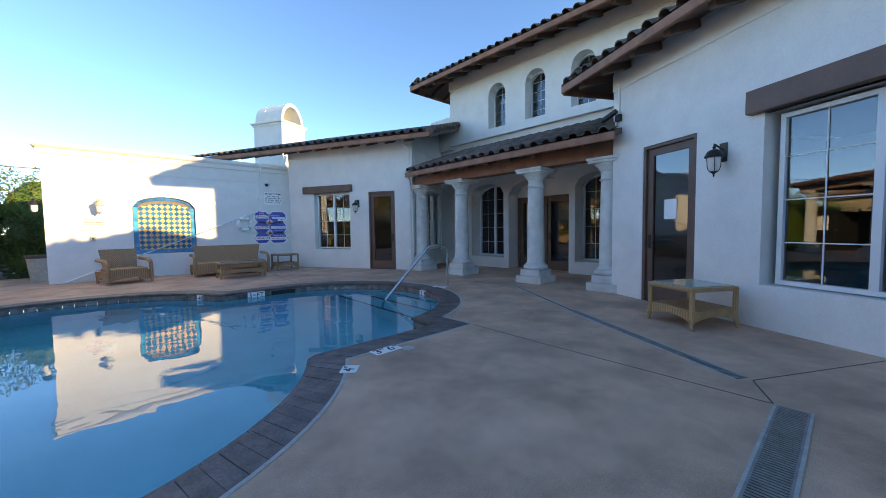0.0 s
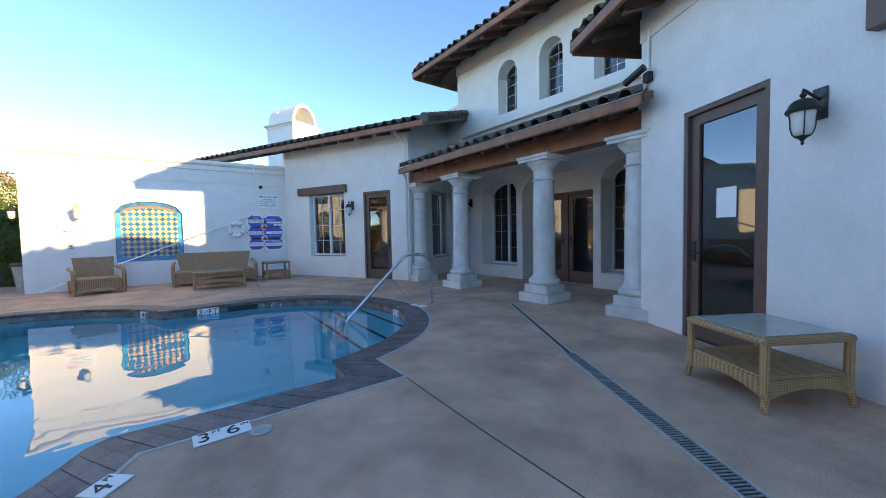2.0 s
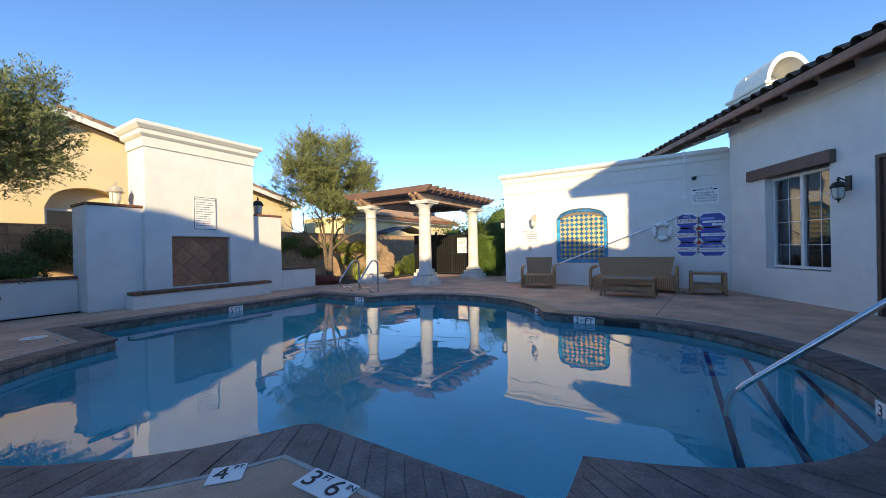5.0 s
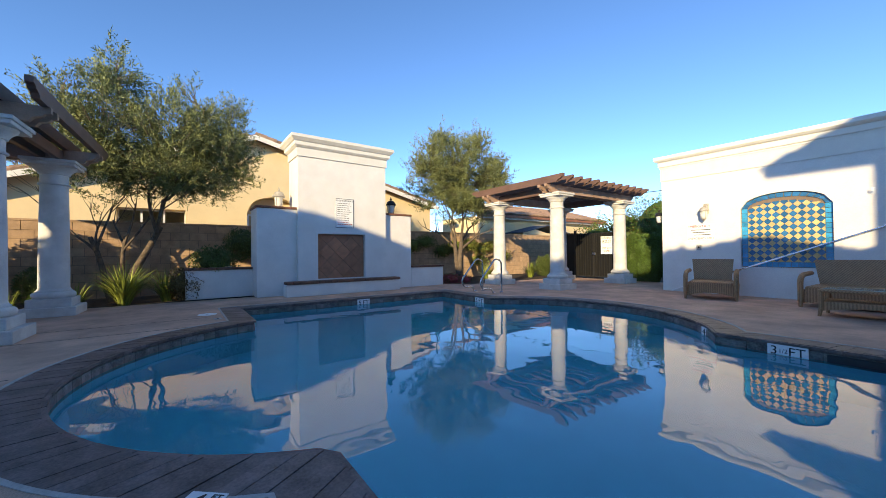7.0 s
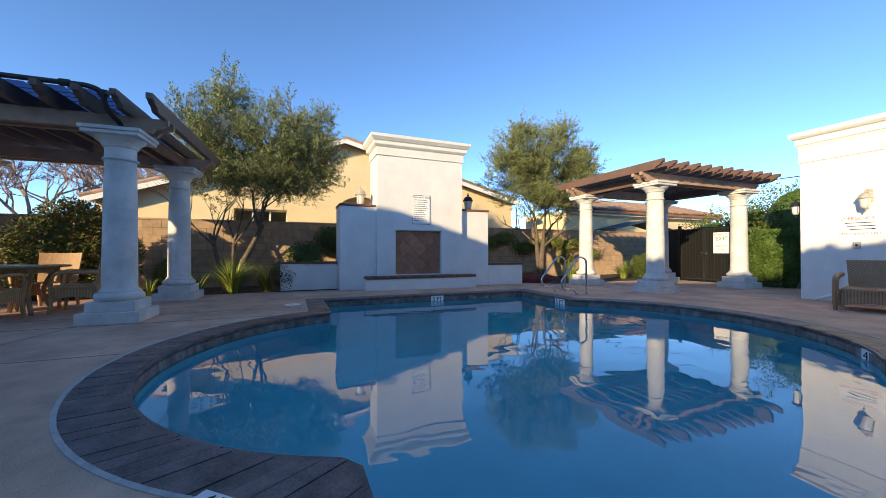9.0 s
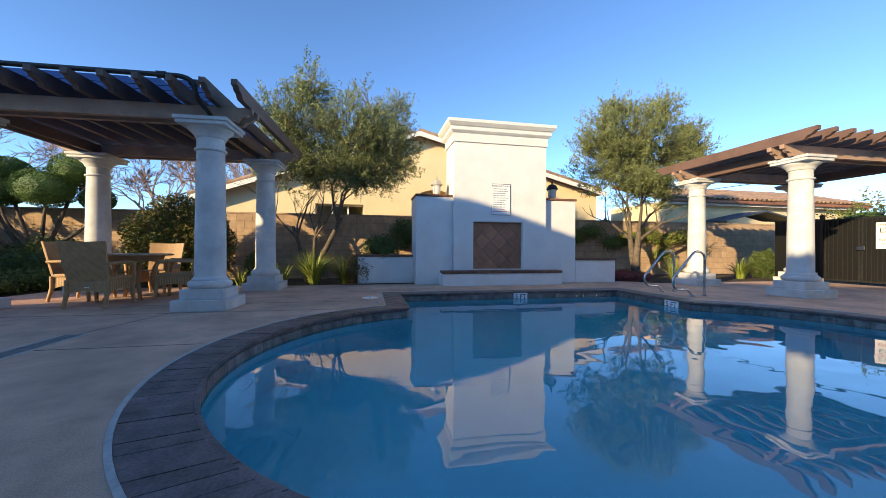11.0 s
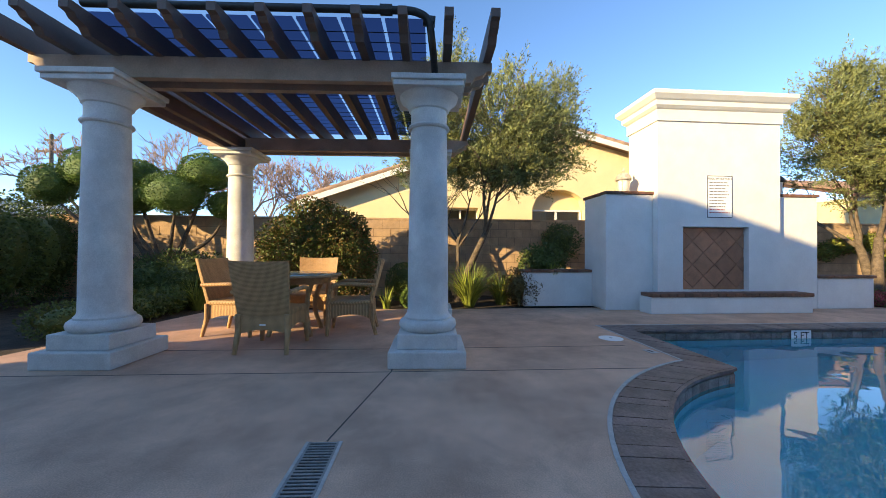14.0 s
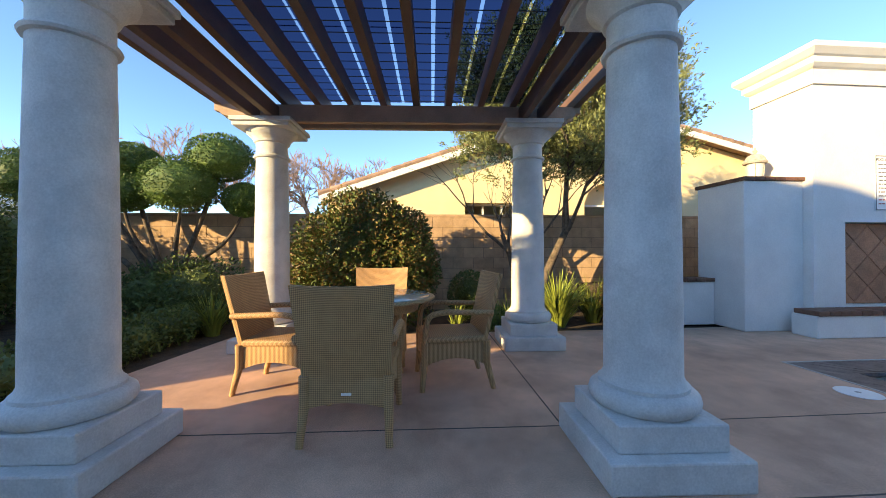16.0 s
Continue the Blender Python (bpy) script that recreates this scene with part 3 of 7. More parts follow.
# ---- columns ----
def column_parts(root, h, r=0.198, p=0.35):
    bm = box(bmesh.new(), -p, p, -p, p, 0, 0.155, bevel=0.012)
    part("plinth", bm, STONE, root)
    q = p - 0.075
    bm = box(bmesh.new(), -q, q, -q, q, 0.155, 0.295, bevel=0.01)
    part("upper_plinth", bm, STONE, root)
    t = r + 0.055
    prof = [(r + 0.02, 0.295), (t, 0.30), (t + 0.022, 0.325), (t + 0.026, 0.35), (t + 0.018, 0.38), (t - 0.005, 0.40), (r + 0.03, 0.405), (r + 0.03, 0.425), (r + 0.012, 0.44), (r, 0.47)]
    hs = h - 0.10
    for k in range(1, 7):
        prof.append((r - 0.022 * (k / 6) ** 1.6, 0.47 + (hs - 0.32 - 0.47) * k / 6))
    rt = r - 0.022
    prof += [(rt + 0.022, hs - 0.315), (rt + 0.03, hs - 0.30), (rt + 0.022, hs - 0.285), (rt, hs - 0.275), (rt, hs - 0.14), (rt + 0.02, hs - 0.13), (rt + 0.03, hs - 0.10), (rt + 0.06, hs - 0.06), (rt + 0.10, hs - 0.03), (rt + 0.11, hs)]
    part("shaft", lathe(bmesh.new(), prof, 40), STONE, root, smooth=40)
    a = rt + 0.14
    bm = box(bmesh.new(), -a, a, -a, a, hs, hs + 0.05, bevel=0.008)
    box(bm, -a - 0.022, a + 0.022, -a - 0.022, a + 0.022, hs + 0.05, h, bevel=0.008)
    part("abacus", bm, STONE, root)


LOG_COL = thing("column", "grey cast stone column on a stepped plinth", "column", "loggia columns", (6.72, 8.25, 0))
column_parts(LOG_COL, 2.50, 0.19, 0.32)
for y in (6.58, 4.30, 2.68):
    copy_thing(LOG_COL, pose(6.72, y, 0))
bm = box(bmesh.new(), 6.56, 6.86, 2.50, 8.45, 2.50, 2.78, bevel=0.012)
tagged(part("loggia_beam", bm, BEAMW), "reddish-brown stained timber beam on the loggia columns", "beam")
bm = box(bmesh.new(), 6.87, 8.6, 2.3, 8.8, 2.76, 2.80)
setting("ceiling_loggia", bm, STUCCO, "white plaster loggia ceiling", "ceiling")


def pergola(at, rz, sx, sy, h, label, panels):
    """Four columns, two carried beams along y, side beams and notched rafters along x."""
    col = None
    M = pose(*at, 0, 0, 0) @ pose(0, 0, 0, 0, 0, rz)
    for x, y in ((sx / 2, sy / 2), (sx / 2, -sy / 2), (-sx / 2, sy / 2), (-sx / 2, -sy / 2)):
        m = M @ pose(x, y, 0)
        if col is None:
            col = thing("column", "pale cast stone pergola column on a stepped plinth", "column", "pergola columns")
            column_parts(col, h)
            col.matrix_basis = m
        else:
            copy_thing(col, m)
    root = thing("pergola_top", label, "pergola")
    root.matrix_basis = M

    def shaped(length, depth, thick, notch):
        """A timber along x with curved ends, its top at z 0."""
        half = length / 2
        pts = [(-half, 0), (half, 0), (half, -depth * 0.38), (half - 0.05, -depth * 0.42), (half - 0.08, -depth * 0.60), (half - 0.16, -depth * 0.72), (half - 0.20, -depth), (-half + 0.20, -depth), (-half + 0.16, -depth * 0.72), (-half + 0.08, -depth * 0.60), (-half + 0.05, -depth * 0.42), (-half, -depth * 0.38)]
        bm = bmesh.new()
        a = [bm.verts.new((x, -thick / 2, z)) for x, z in pts]
        b = [bm.verts.new((x, thick / 2, z)) for x, z in pts]
        bm.faces.new(a)
        bm.faces.new(b[::-1])
        for i in range(len(pts)):
            j = (i + 1) % len(pts)
            bm.faces.new((a[i], b[i], b[j], a[j]))
        return bm
    for x in (sx / 2, -sx / 2):
        for dx in (0.11, -0.11):
            ob = part("beam", shaped(sy + 1.2, 0.20, 0.075, 0), PBEAM, root)
            ob.matrix_basis = pose(x + dx, 0, h + 0.20, 0, 0, 90)
    for y in (sy / 2, -sy / 2):
        for dy in (0.11, -0.11):
            ob = part("side_beam", box(bmesh.new(), -sx / 2 + 0.15, sx / 2 - 0.15, -0.035, 0.035, 0.0, 0.17, bevel=0.006), PERG, root)
            ob.matrix_basis = pose(0, y + dy, h)
    count = int((sy + 1.1) / 0.36)
    rb = mesh_of("rafter", shaped(sx + 1.30, 0.19, 0.075, 0), PERG)
    for k in range(count + 1):
        y = -(sy + 1.1) / 2 + (sy + 1.1) * k / count
        ob = new("rafter", rb)
        ob.parent = root
        ob.matrix_basis = pose(0, y, h + 0.385)
    return M, root


P1, P1T = pergola((-4.95, -0.765, 0), -2.7, 2.42, 3.09, 2.65, "brown painted timber pergola top with notched rafters over the dining set", True)
P2, P2T = pergola((-4.327, 12.537, 0), -1.1, 2.25, 3.145, 2.605, "brown painted timber pergola top with notched rafters by the gate", False)

# ---- fireplace ----
fire = thing("outdoor_fireplace", "white stucco outdoor fireplace with tiled opening, piers and planters", "fireplace")
bm = box(bmesh.new(), -7.22, -6.33, 4.95, 7.33, 0, 3.47)
face = max(bm.faces, key=lambda f: f.normal.x)
bmesh.ops.recalc_face_normals(bm, faces=bm.faces)
face = max(bm.faces, key=lambda f: f.normal.x)
lip = bmesh.ops.inset_individual(bm, faces=[face], thickness=0.3)
for v in face.verts:
    v.co.y = 5.43 if v.co.y < 6.1 else 6.71
    v.co.z = 0.37 if v.co.z < 1.2 else 1.53
deep_ = bmesh.ops.extrude_face_region(bm, geom=[face])
for v in deep_["geom"]:
    if isinstance(v, bmesh.types.BMVert):
        v.co.x = -6.45
bmesh.ops.delete(bm, geom=[face], context="FACES_ONLY")
part("chimney_breast", bm, STUCCO, fire)
bm = bmesh.new()
FC = [(-0.3, 0), (0.03, 0), (0.03, 0.20), (0.06, 0.22), (0.10, 0.26), (0.10, 0.34), (0.13, 0.36), (0.19, 0.43), (0.19, 0.50), (-0.3, 0.50)]
sweep(bm, [(-7.22, 4.95), (-6.33, 4.95), (-6.33, 7.33), (-7.22, 7.33)], [(o, 3.44 + z) for o, z in FC])
box(bm, -7.1, -6.5, 5.1, 7.2, 3.5, 3.93)
part("cornice", bm, TRIMW, fire, "cream moulded cornice")
for y0, y1 in ((4.05, 4.949), (7.331, 8.24)):
    part("pier", box(bmesh.new(), -7.30, -6.46, y0, y1, 0, 2.12, bevel=0.015), STUCCO, fire)
for y0, y1, x, z in ((2.69, 4.049, -6.97, 0.66), (8.241, 9.42, -6.46, 0.58)):
    bm = bmesh.new()
    box(bm, x - 0.25, x, y0, y1, 0, z, bevel=0.012)
    part("planter_wall", bm, STUCCO, fire)
part("hearth", box(bmesh.new(), -6.329, -6.00, 4.60, 7.60, 0, 0.29, bevel=0.015), STUCCO, fire)

# ---- boundary wall and the house behind ----
bwall = tagged(setting("wall_boundary", box(bmesh.new(), -8.97, -8.785, -9.0, 21.0, 0, 1.80), MORTAR), "tan concrete block boundary wall", "wall")
house = thing("house", "yellow stucco gabled house with pale tile roof", "house")
HX = -12.5
GAB = [(-3.2, 2.62), (4.9, 5.42), (13.2, 3.30)]


def gable_z(y):
    (a, za), (b, zb), (c, zc) = GAB
    return za + (zb - za) * (y - a) / (b - a) if y < b else zb + (zc - zb) * (y - b) / (c - b)


bm = bmesh.new()
ARCH = (5.62, 0.97, 2.60, 0.66)
cuts = sorted({-3.0, 0.95, 2.75, 4.9, 13.0} | {ARCH[0] - ARCH[1] + 2 * ARCH[1] * k / 14 for k in range(15)})
for a, b in zip(cuts, cuts[1:]):
    mid = (a + b) / 2
    za, zb = gable_z(a) - 0.02, gable_z(b) - 0.02
    spans = [(0, 0, za, zb)]
    if 0.95 <= mid <= 2.75:
        spans = [(0, 0, 1.2, 1.2), (2.58, 2.58, za, zb)]
    elif abs(mid - ARCH[0]) < ARCH[1]:
        h = [ARCH[2] + ARCH[3] * math.sqrt(max(0, 1 - ((q - ARCH[0]) / ARCH[1]) ** 2)) for q in (a, b)]
        spans = [(h[0], h[1], za, zb)]
    for la, lb, ha, hb in spans:
        hexa(bm, [(HX, a, la), (HX, b, lb), (HX - 0.4, b, lb), (HX - 0.4, a, la), (HX, a, ha), (HX, b, hb), (HX - 0.4, b, hb), (HX - 0.4, a, ha)])
box(bm, HX - 0.8, HX - 0.41, -3.0, 13.0, 0, 2.6)
box(bm, HX - 0.8, HX - 0.41, 4.0, 7.0, 2.6, 3.4)
bmesh.ops.remove_doubles(bm, verts=bm.verts, dist=0.0002)
part("wall", bm, YELLOW, house)
for (a, za), (b, zb) in zip(GAB, GAB[1:]):
    bm = bmesh.new()
    hexa(bm, [(HX + 0.45, a, za), (HX + 0.45, b, zb), (HX - 9, b, zb), (HX - 9, a, za), (HX + 0.45, a, za + 0.10), (HX + 0.45, b, zb + 0.10), (HX - 9, b, zb + 0.10), (HX - 9, a, za + 0.10)])
    rf = part("roof", bm, TERRA2, house, "pale clay tile roof")
    bm = bmesh.new()
    hexa(bm, [(HX + 0.49, a, za - 0.12), (HX + 0.49, b, zb - 0.12), (HX + 0.452, b, zb - 0.12), (HX + 0.452, a, za - 0.12), (HX + 0.49, a, za + 0.06), (HX + 0.49, b, zb + 0.06), (HX + 0.452, b, zb + 0.06), (HX + 0.452, a, za + 0.06)])
    part("fascia", bm, TRIMW, rf, "white painted rake board")
    L = math.hypot(b - a, zb - za)
    for k in range(int(L / 0.36)):
        t = (k + 0.5) * 0.36 / L
        bm = bmesh.new()
        d = Vector((0, b - a, zb - za)).normalized()
        if d.z < 0:
            d = -d
        p = Vector((HX + 0.40, a + (b - a) * t, za + (zb - za) * t + 0.11))
        tube(bm, [p - d * 0.2, p + d * 0.2], [0.11, 0.085], 10)
        part("rake_tile", bm, TERRA2, rf)
for y0, y1, z0, z1, n in ((0.95, 2.75, 1.2, 2.58, 3), (4.72, 6.52, 1.2, 2.58, 2)):
    bm = bmesh.new()
    box(bm, HX - 0.38, HX - 0.30, y0, y1, z1 - 0.06, z1)
    for k in range(n + 1):
        y = y0 + (y1 - y0) * k / n
        box(bm, HX - 0.38, HX - 0.30, y - 0.03, y + 0.03, z0, z1 - 0.06)
    w = part("window", bm, FRAMEW, house, "white framed window")
    bm = bmesh.new()
    bm.faces.new([bm.verts.new((HX - 0.35, y, z)) for y, z in ((y0 + 0.03, z0), (y1 - 0.03, z0), (y1 - 0.03, z1 - 0.06), (y0 + 0.03, z1 - 0.06))])
    part("pane", bm, GLASS, w)
nb = thing("neighbour_building", "cream stucco outbuilding with pale tile roof", "building")
part("wall", box(bmesh.new(), -15, -11.6, 15.6, 27, 0, 3.0), YELLOW, nb)
part("eave_board", box(bmesh.new(), -11.35, -11.28, 15.2, 27.4, 2.86, 3.02), TRIMW, nb)
roof_plane("roof_neighbour", (-11.2, 15.2), (-11.2, 27.4), 3.2, 0.95, 3.12, single_rows=0, material=TERRA2, over=0, label="pale clay tile roof of the outbuilding")

shed = thing("garden_shed", "grey-blue roofed shed behind the block wall", "shed")
part("wall", box(bmesh.new(), -10.9, -9.9, 17.1, 20.6, 0, 2.05), YELLOW, shed)
for a, b in ((16.9, 18.95), (21.0, 18.95)):
    bm = bmesh.new()
    hexa(bm, [(-9.75, a, 2.02), (-9.75, b, 2.44), (-11.0, b, 2.44), (-11.0, a, 2.02), (-9.75, a, 2.08), (-9.75, b, 2.50), (-11.0, b, 2.50), (-11.0, a, 2.08)])
    part("roof_slope", bm, SHEDROOF, shed, "dark grey-blue sheet roof")

fh = thing("distant_house", "yellow stucco gabled house beyond the garden", "house")
bm = bmesh.new()
pts = [(-7.2, 0), (-5.68, 0), (-5.68, 4.5), (-6.44, 5.15), (-7.2, 4.5)]
va, vb = [bm.verts.new((x, 30.0, z)) for x, z in pts], [bm.verts.new((x, 35.0, z)) for x, z in pts]
bm.faces.new(va)
bm.faces.new(vb[::-1])
for i in range(5):
    bm.faces.new((va[i], vb[i], vb[(i + 1) % 5], va[(i + 1) % 5]))
part("wall", bm, YELLOW, fh)
for sx in (-1, 1):
    bm = bmesh.new()
    p, q = (-6.44, 5.17), (-6.44 + sx * 0.95, 4.36)
    hexa(bm, [(p[0], 29.8, p[1]), (q[0], 29.8, q[1]), (q[0], 35.2, q[1]), (p[0], 35.2, p[1]), (p[0], 29.8, p[1] + 0.13), (q[0], 29.8, q[1] + 0.13), (q[0], 35.2, q[1] + 0.13), (p[0], 35.2, p[1] + 0.13)])
    part("roof_slope", bm, TERRA2, fh, "pale clay tile roof")

# ---- unseen end block behind the camera, shaped to cast the court's shadow edge ----
mS, _ = along(NEAR_C, NEAR_E)
bm = bmesh.new()
box(bm, 8.6, 13.54, 0.31, 5.5, 3.9, 4.9, m=mS)
q = [bm.verts.new(mS @ Vector(p)) for p in ((8.4, -0.3, 4.9), (13.55, -0.3, 4.9), (13.55, 5.5, 4.9), (8.4, 5.5, 4.9), (12.6, 2.6, 6.45), (13.55, 2.6, 6.45))]
for f in ((0, 3, 2, 1), (0, 1, 5, 4), (2, 3, 4, 5), (3, 0, 4), (1, 2, 5)):
    bm.faces.new([q[i] for i in f])
setting("roof_south_block", bm, TERRA, "unseen tiled end block shaped to cast the court's shadow edge", "roof")
# rear of the near and far wings and of the hall
for nm, c, d, depth in (("near", NEAR_C, NEAR_E, 7.2), ("far", (FAR_E[0] - 2.19, FAR_E[1] + 4.5), FAR_C, 7.2)):
    m, L = along(c, d)
    bm = bmesh.new()
    box(bm, 0.3, L - 0.02, depth - 0.3, depth, 0, 4.05, m=m)
    box(bm, 0.02, 0.3, 0.35, depth, 3.0, 4.05, m=m)
    if nm == "near":
        box(bm, L - 0.3, L - 0.02, 0.35, depth - 0.31, 0, 3.9, m=m)
    setting("wall_rear_" + nm, bm, STUCCO, "white stucco rear wall", "wall")
roof_plane("roof_near_back", *offset_line((NEAR_E[0] + 0.875 * 7.2, NEAR_E[1] - 0.484 * 7.2), (NEAR_C[0] + 0.875 * 7.2, NEAR_C[1] - 0.484 * 7.2), 0.6, 0.0, 0.63), 4.2, 1.30, 3.92, 0.0, 4.0, single_rows=0, over=0)
ne0, ne1 = offset_line(NEAR_C, NEAR_E, 0.6, 0.63, 0.0)
nb1 = offset_line((NEAR_E[0] + 0.875 * 7.2, NEAR_E[1] - 0.484 * 7.2), (NEAR_C[0] + 0.875 * 7.2, NEAR_C[1] - 0.484 * 7.2), 0.6, 0.0, 0.63)[1]
roof_plane("roof_near_end", nb1, ne0, 4.0, 1.24, 3.92, 4.2, 4.2, single_rows=1, over=0)
bm = bmesh.new()
box(bm, 14.2, 14.5, 2.15, 8.72, 0, 6.2)
setting("wall_hall_rear", bm, STUCCO, "white stucco rear wall of the hall", "wall")
roof_plane("roof_upper_back", (15.6, 1.3), (15.6, 9.6), 4.15, 1.6, 6.0, 4.0, 4.0, single_rows=0, over=0)


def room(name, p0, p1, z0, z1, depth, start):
    """A room behind a wall's windows, its dimness painted near-black: floor, ceiling and three walls."""
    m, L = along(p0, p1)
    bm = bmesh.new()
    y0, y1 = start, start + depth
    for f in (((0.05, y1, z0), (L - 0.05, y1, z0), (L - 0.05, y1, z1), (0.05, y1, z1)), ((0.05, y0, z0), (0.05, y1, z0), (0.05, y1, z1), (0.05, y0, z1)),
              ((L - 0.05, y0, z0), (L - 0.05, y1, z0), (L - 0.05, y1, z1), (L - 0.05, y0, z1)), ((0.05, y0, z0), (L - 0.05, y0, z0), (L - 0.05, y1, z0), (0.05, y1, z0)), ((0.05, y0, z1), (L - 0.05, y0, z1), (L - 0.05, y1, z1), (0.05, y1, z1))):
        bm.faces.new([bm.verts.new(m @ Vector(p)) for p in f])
    setting("wall_inside_" + name, bm, DARKROOM, "interior behind the windows, its dimness painted near-black", "interior")


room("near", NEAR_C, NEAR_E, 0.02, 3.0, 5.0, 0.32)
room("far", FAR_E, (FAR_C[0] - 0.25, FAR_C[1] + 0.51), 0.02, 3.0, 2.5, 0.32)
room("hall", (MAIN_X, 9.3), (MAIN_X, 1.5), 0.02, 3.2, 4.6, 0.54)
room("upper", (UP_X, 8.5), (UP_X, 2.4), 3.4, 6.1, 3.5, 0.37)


# ---- windows and doors ----
def window(name, m, u0, u1, z0, z1, lights, grid, label, rise=0.0, fw=0.05):
    """A vinyl window in the frame m (x along, z up): lights side by side, each with a grid of (columns, rows) muntins."""
    root = thing(name, label, "window", kind="structure")
    root.matrix_basis = m

    def head(u):
        if not rise:
            return z1
        s = 2 * (u - u0) / (u1 - u0) - 1
        return z1 - rise + rise * math.sqrt(max(0, 1 - s * s))
    bm = bmesh.new()
    box(bm, u0, u0 + fw, -0.03, 0.05, z0 + fw, head(u0) if not rise else z1 - rise)
    box(bm, u1 - fw, u1, -0.03, 0.05, z0 + fw, head(u1) if not rise else z1 - rise)
    box(bm, u0, u1, -0.035, 0.05, z0, z0 + fw)
    if rise:
        n = 14
        for k in range(n):
            a, b = u0 + (u1 - u0) * k / n, u0 + (u1 - u0) * (k + 1) / n
            ha, hb = head(a), head(b)
            hexa(bm, [(a, -0.03, ha - fw), (b, -0.03, hb - fw), (b, 0.05, hb - fw), (a, 0.05, ha - fw), (a, -0.03, ha), (b, -0.03, hb), (b, 0.05, hb), (a, 0.05, ha)])
    else:
        box(bm, u0 + fw, u1 - fw, -0.03, 0.05, z1 - fw, z1)
    part("window_frame", bm, FRAMEW, root)
    w = (u1 - u0) / lights
    for k in range(1, lights):
        u = u0 + w * k
        part("mullion", box(bmesh.new(), u - 0.035, u + 0.035, -0.032, 0.045, z0 + fw, head(u) - fw), FRAMEW, root)
    for k in range(lights):
        a, b = u0 + w * k + 0.03, u0 + w * (k + 1) - 0.03
        bm = bmesh.new()
        n = 14 if rise else 1
        for q in range(n):
            p, r = a + (b - a) * q / n, a + (b - a) * (q + 1) / n
            bm.faces.new([bm.verts.new(v) for v in ((p, 0.015, z0 + 0.02), (r, 0.015, z0 + 0.02), (r, 0.015, head(r) - 0.02), (p, 0.015, head(p) - 0.02))])
        bmesh.ops.remove_doubles(bm, verts=bm.verts, dist=0.0005)
        pane = part("pane", bm, GLASS, root)
        pane.visible_shadow = False
        for c in range(1, grid[0]):
            u = a + (b - a) * c / grid[0]
            part("muntin", box(bmesh.new(), u - 0.006, u + 0.006, 0.004, 0.012, z0 + fw, head(u) - fw), FRAMEW, root)
        for r in range(1, grid[1]):
            z = z0 + (z1 - z0) * r / grid[1]
            if rise and z > z1 - rise * 0.25:
                continue
            part("muntin", box(bmesh.new(), a + 0.02, b - 0.02, 0.005, 0.011, z - 0.006, z + 0.006), FRAMEW, root)
    return root


window("window_1", inlay(NEAR_C, NEAR_E, 0.16), 2.56, 4.20, 0.525, 2.46, 2, (2, 4), "white vinyl slider window with dark reflecting glass")
window("window_2", inlay(FAR_E, FAR_C, 0.16), 1.05, 2.40, 0.62, 2.42, 2, (2, 4), "white vinyl slider window with dark reflecting glass")
window("window_3", inlay(*END_P, 0.12), 1.21, 2.35, 0.52, 2.42, 1, (2, 2), "white sash window beside the loggia")
Mloc = inlay((MAIN_X, 9.38), (MAIN_X, 1.45), 0.44)
window("window_4", Mloc, 1.47, 2.75, 0.33, 2.59, 2, (2, 5), "arched white window in a deep loggia recess", rise=0.33)
window("window_5", Mloc, 5.06, 6.39, 0.33, 2.59, 2, (2, 5), "arched white window in a deep loggia recess", rise=0.33)
Mup = inlay((UP_X, 8.72), (UP_X, 2.15), 0.30)
for k, (u0, u1, _, _, _) in enumerate(UP_OPEN):
    window("window_%d" % (6 + k), Mup, u0 + 0.01, u1 - 0.01, 4.25, 5.52, 1, (2, 5), "small arched upper window", rise=(u1 - u0) / 2 - 0.01, fw=0.035)


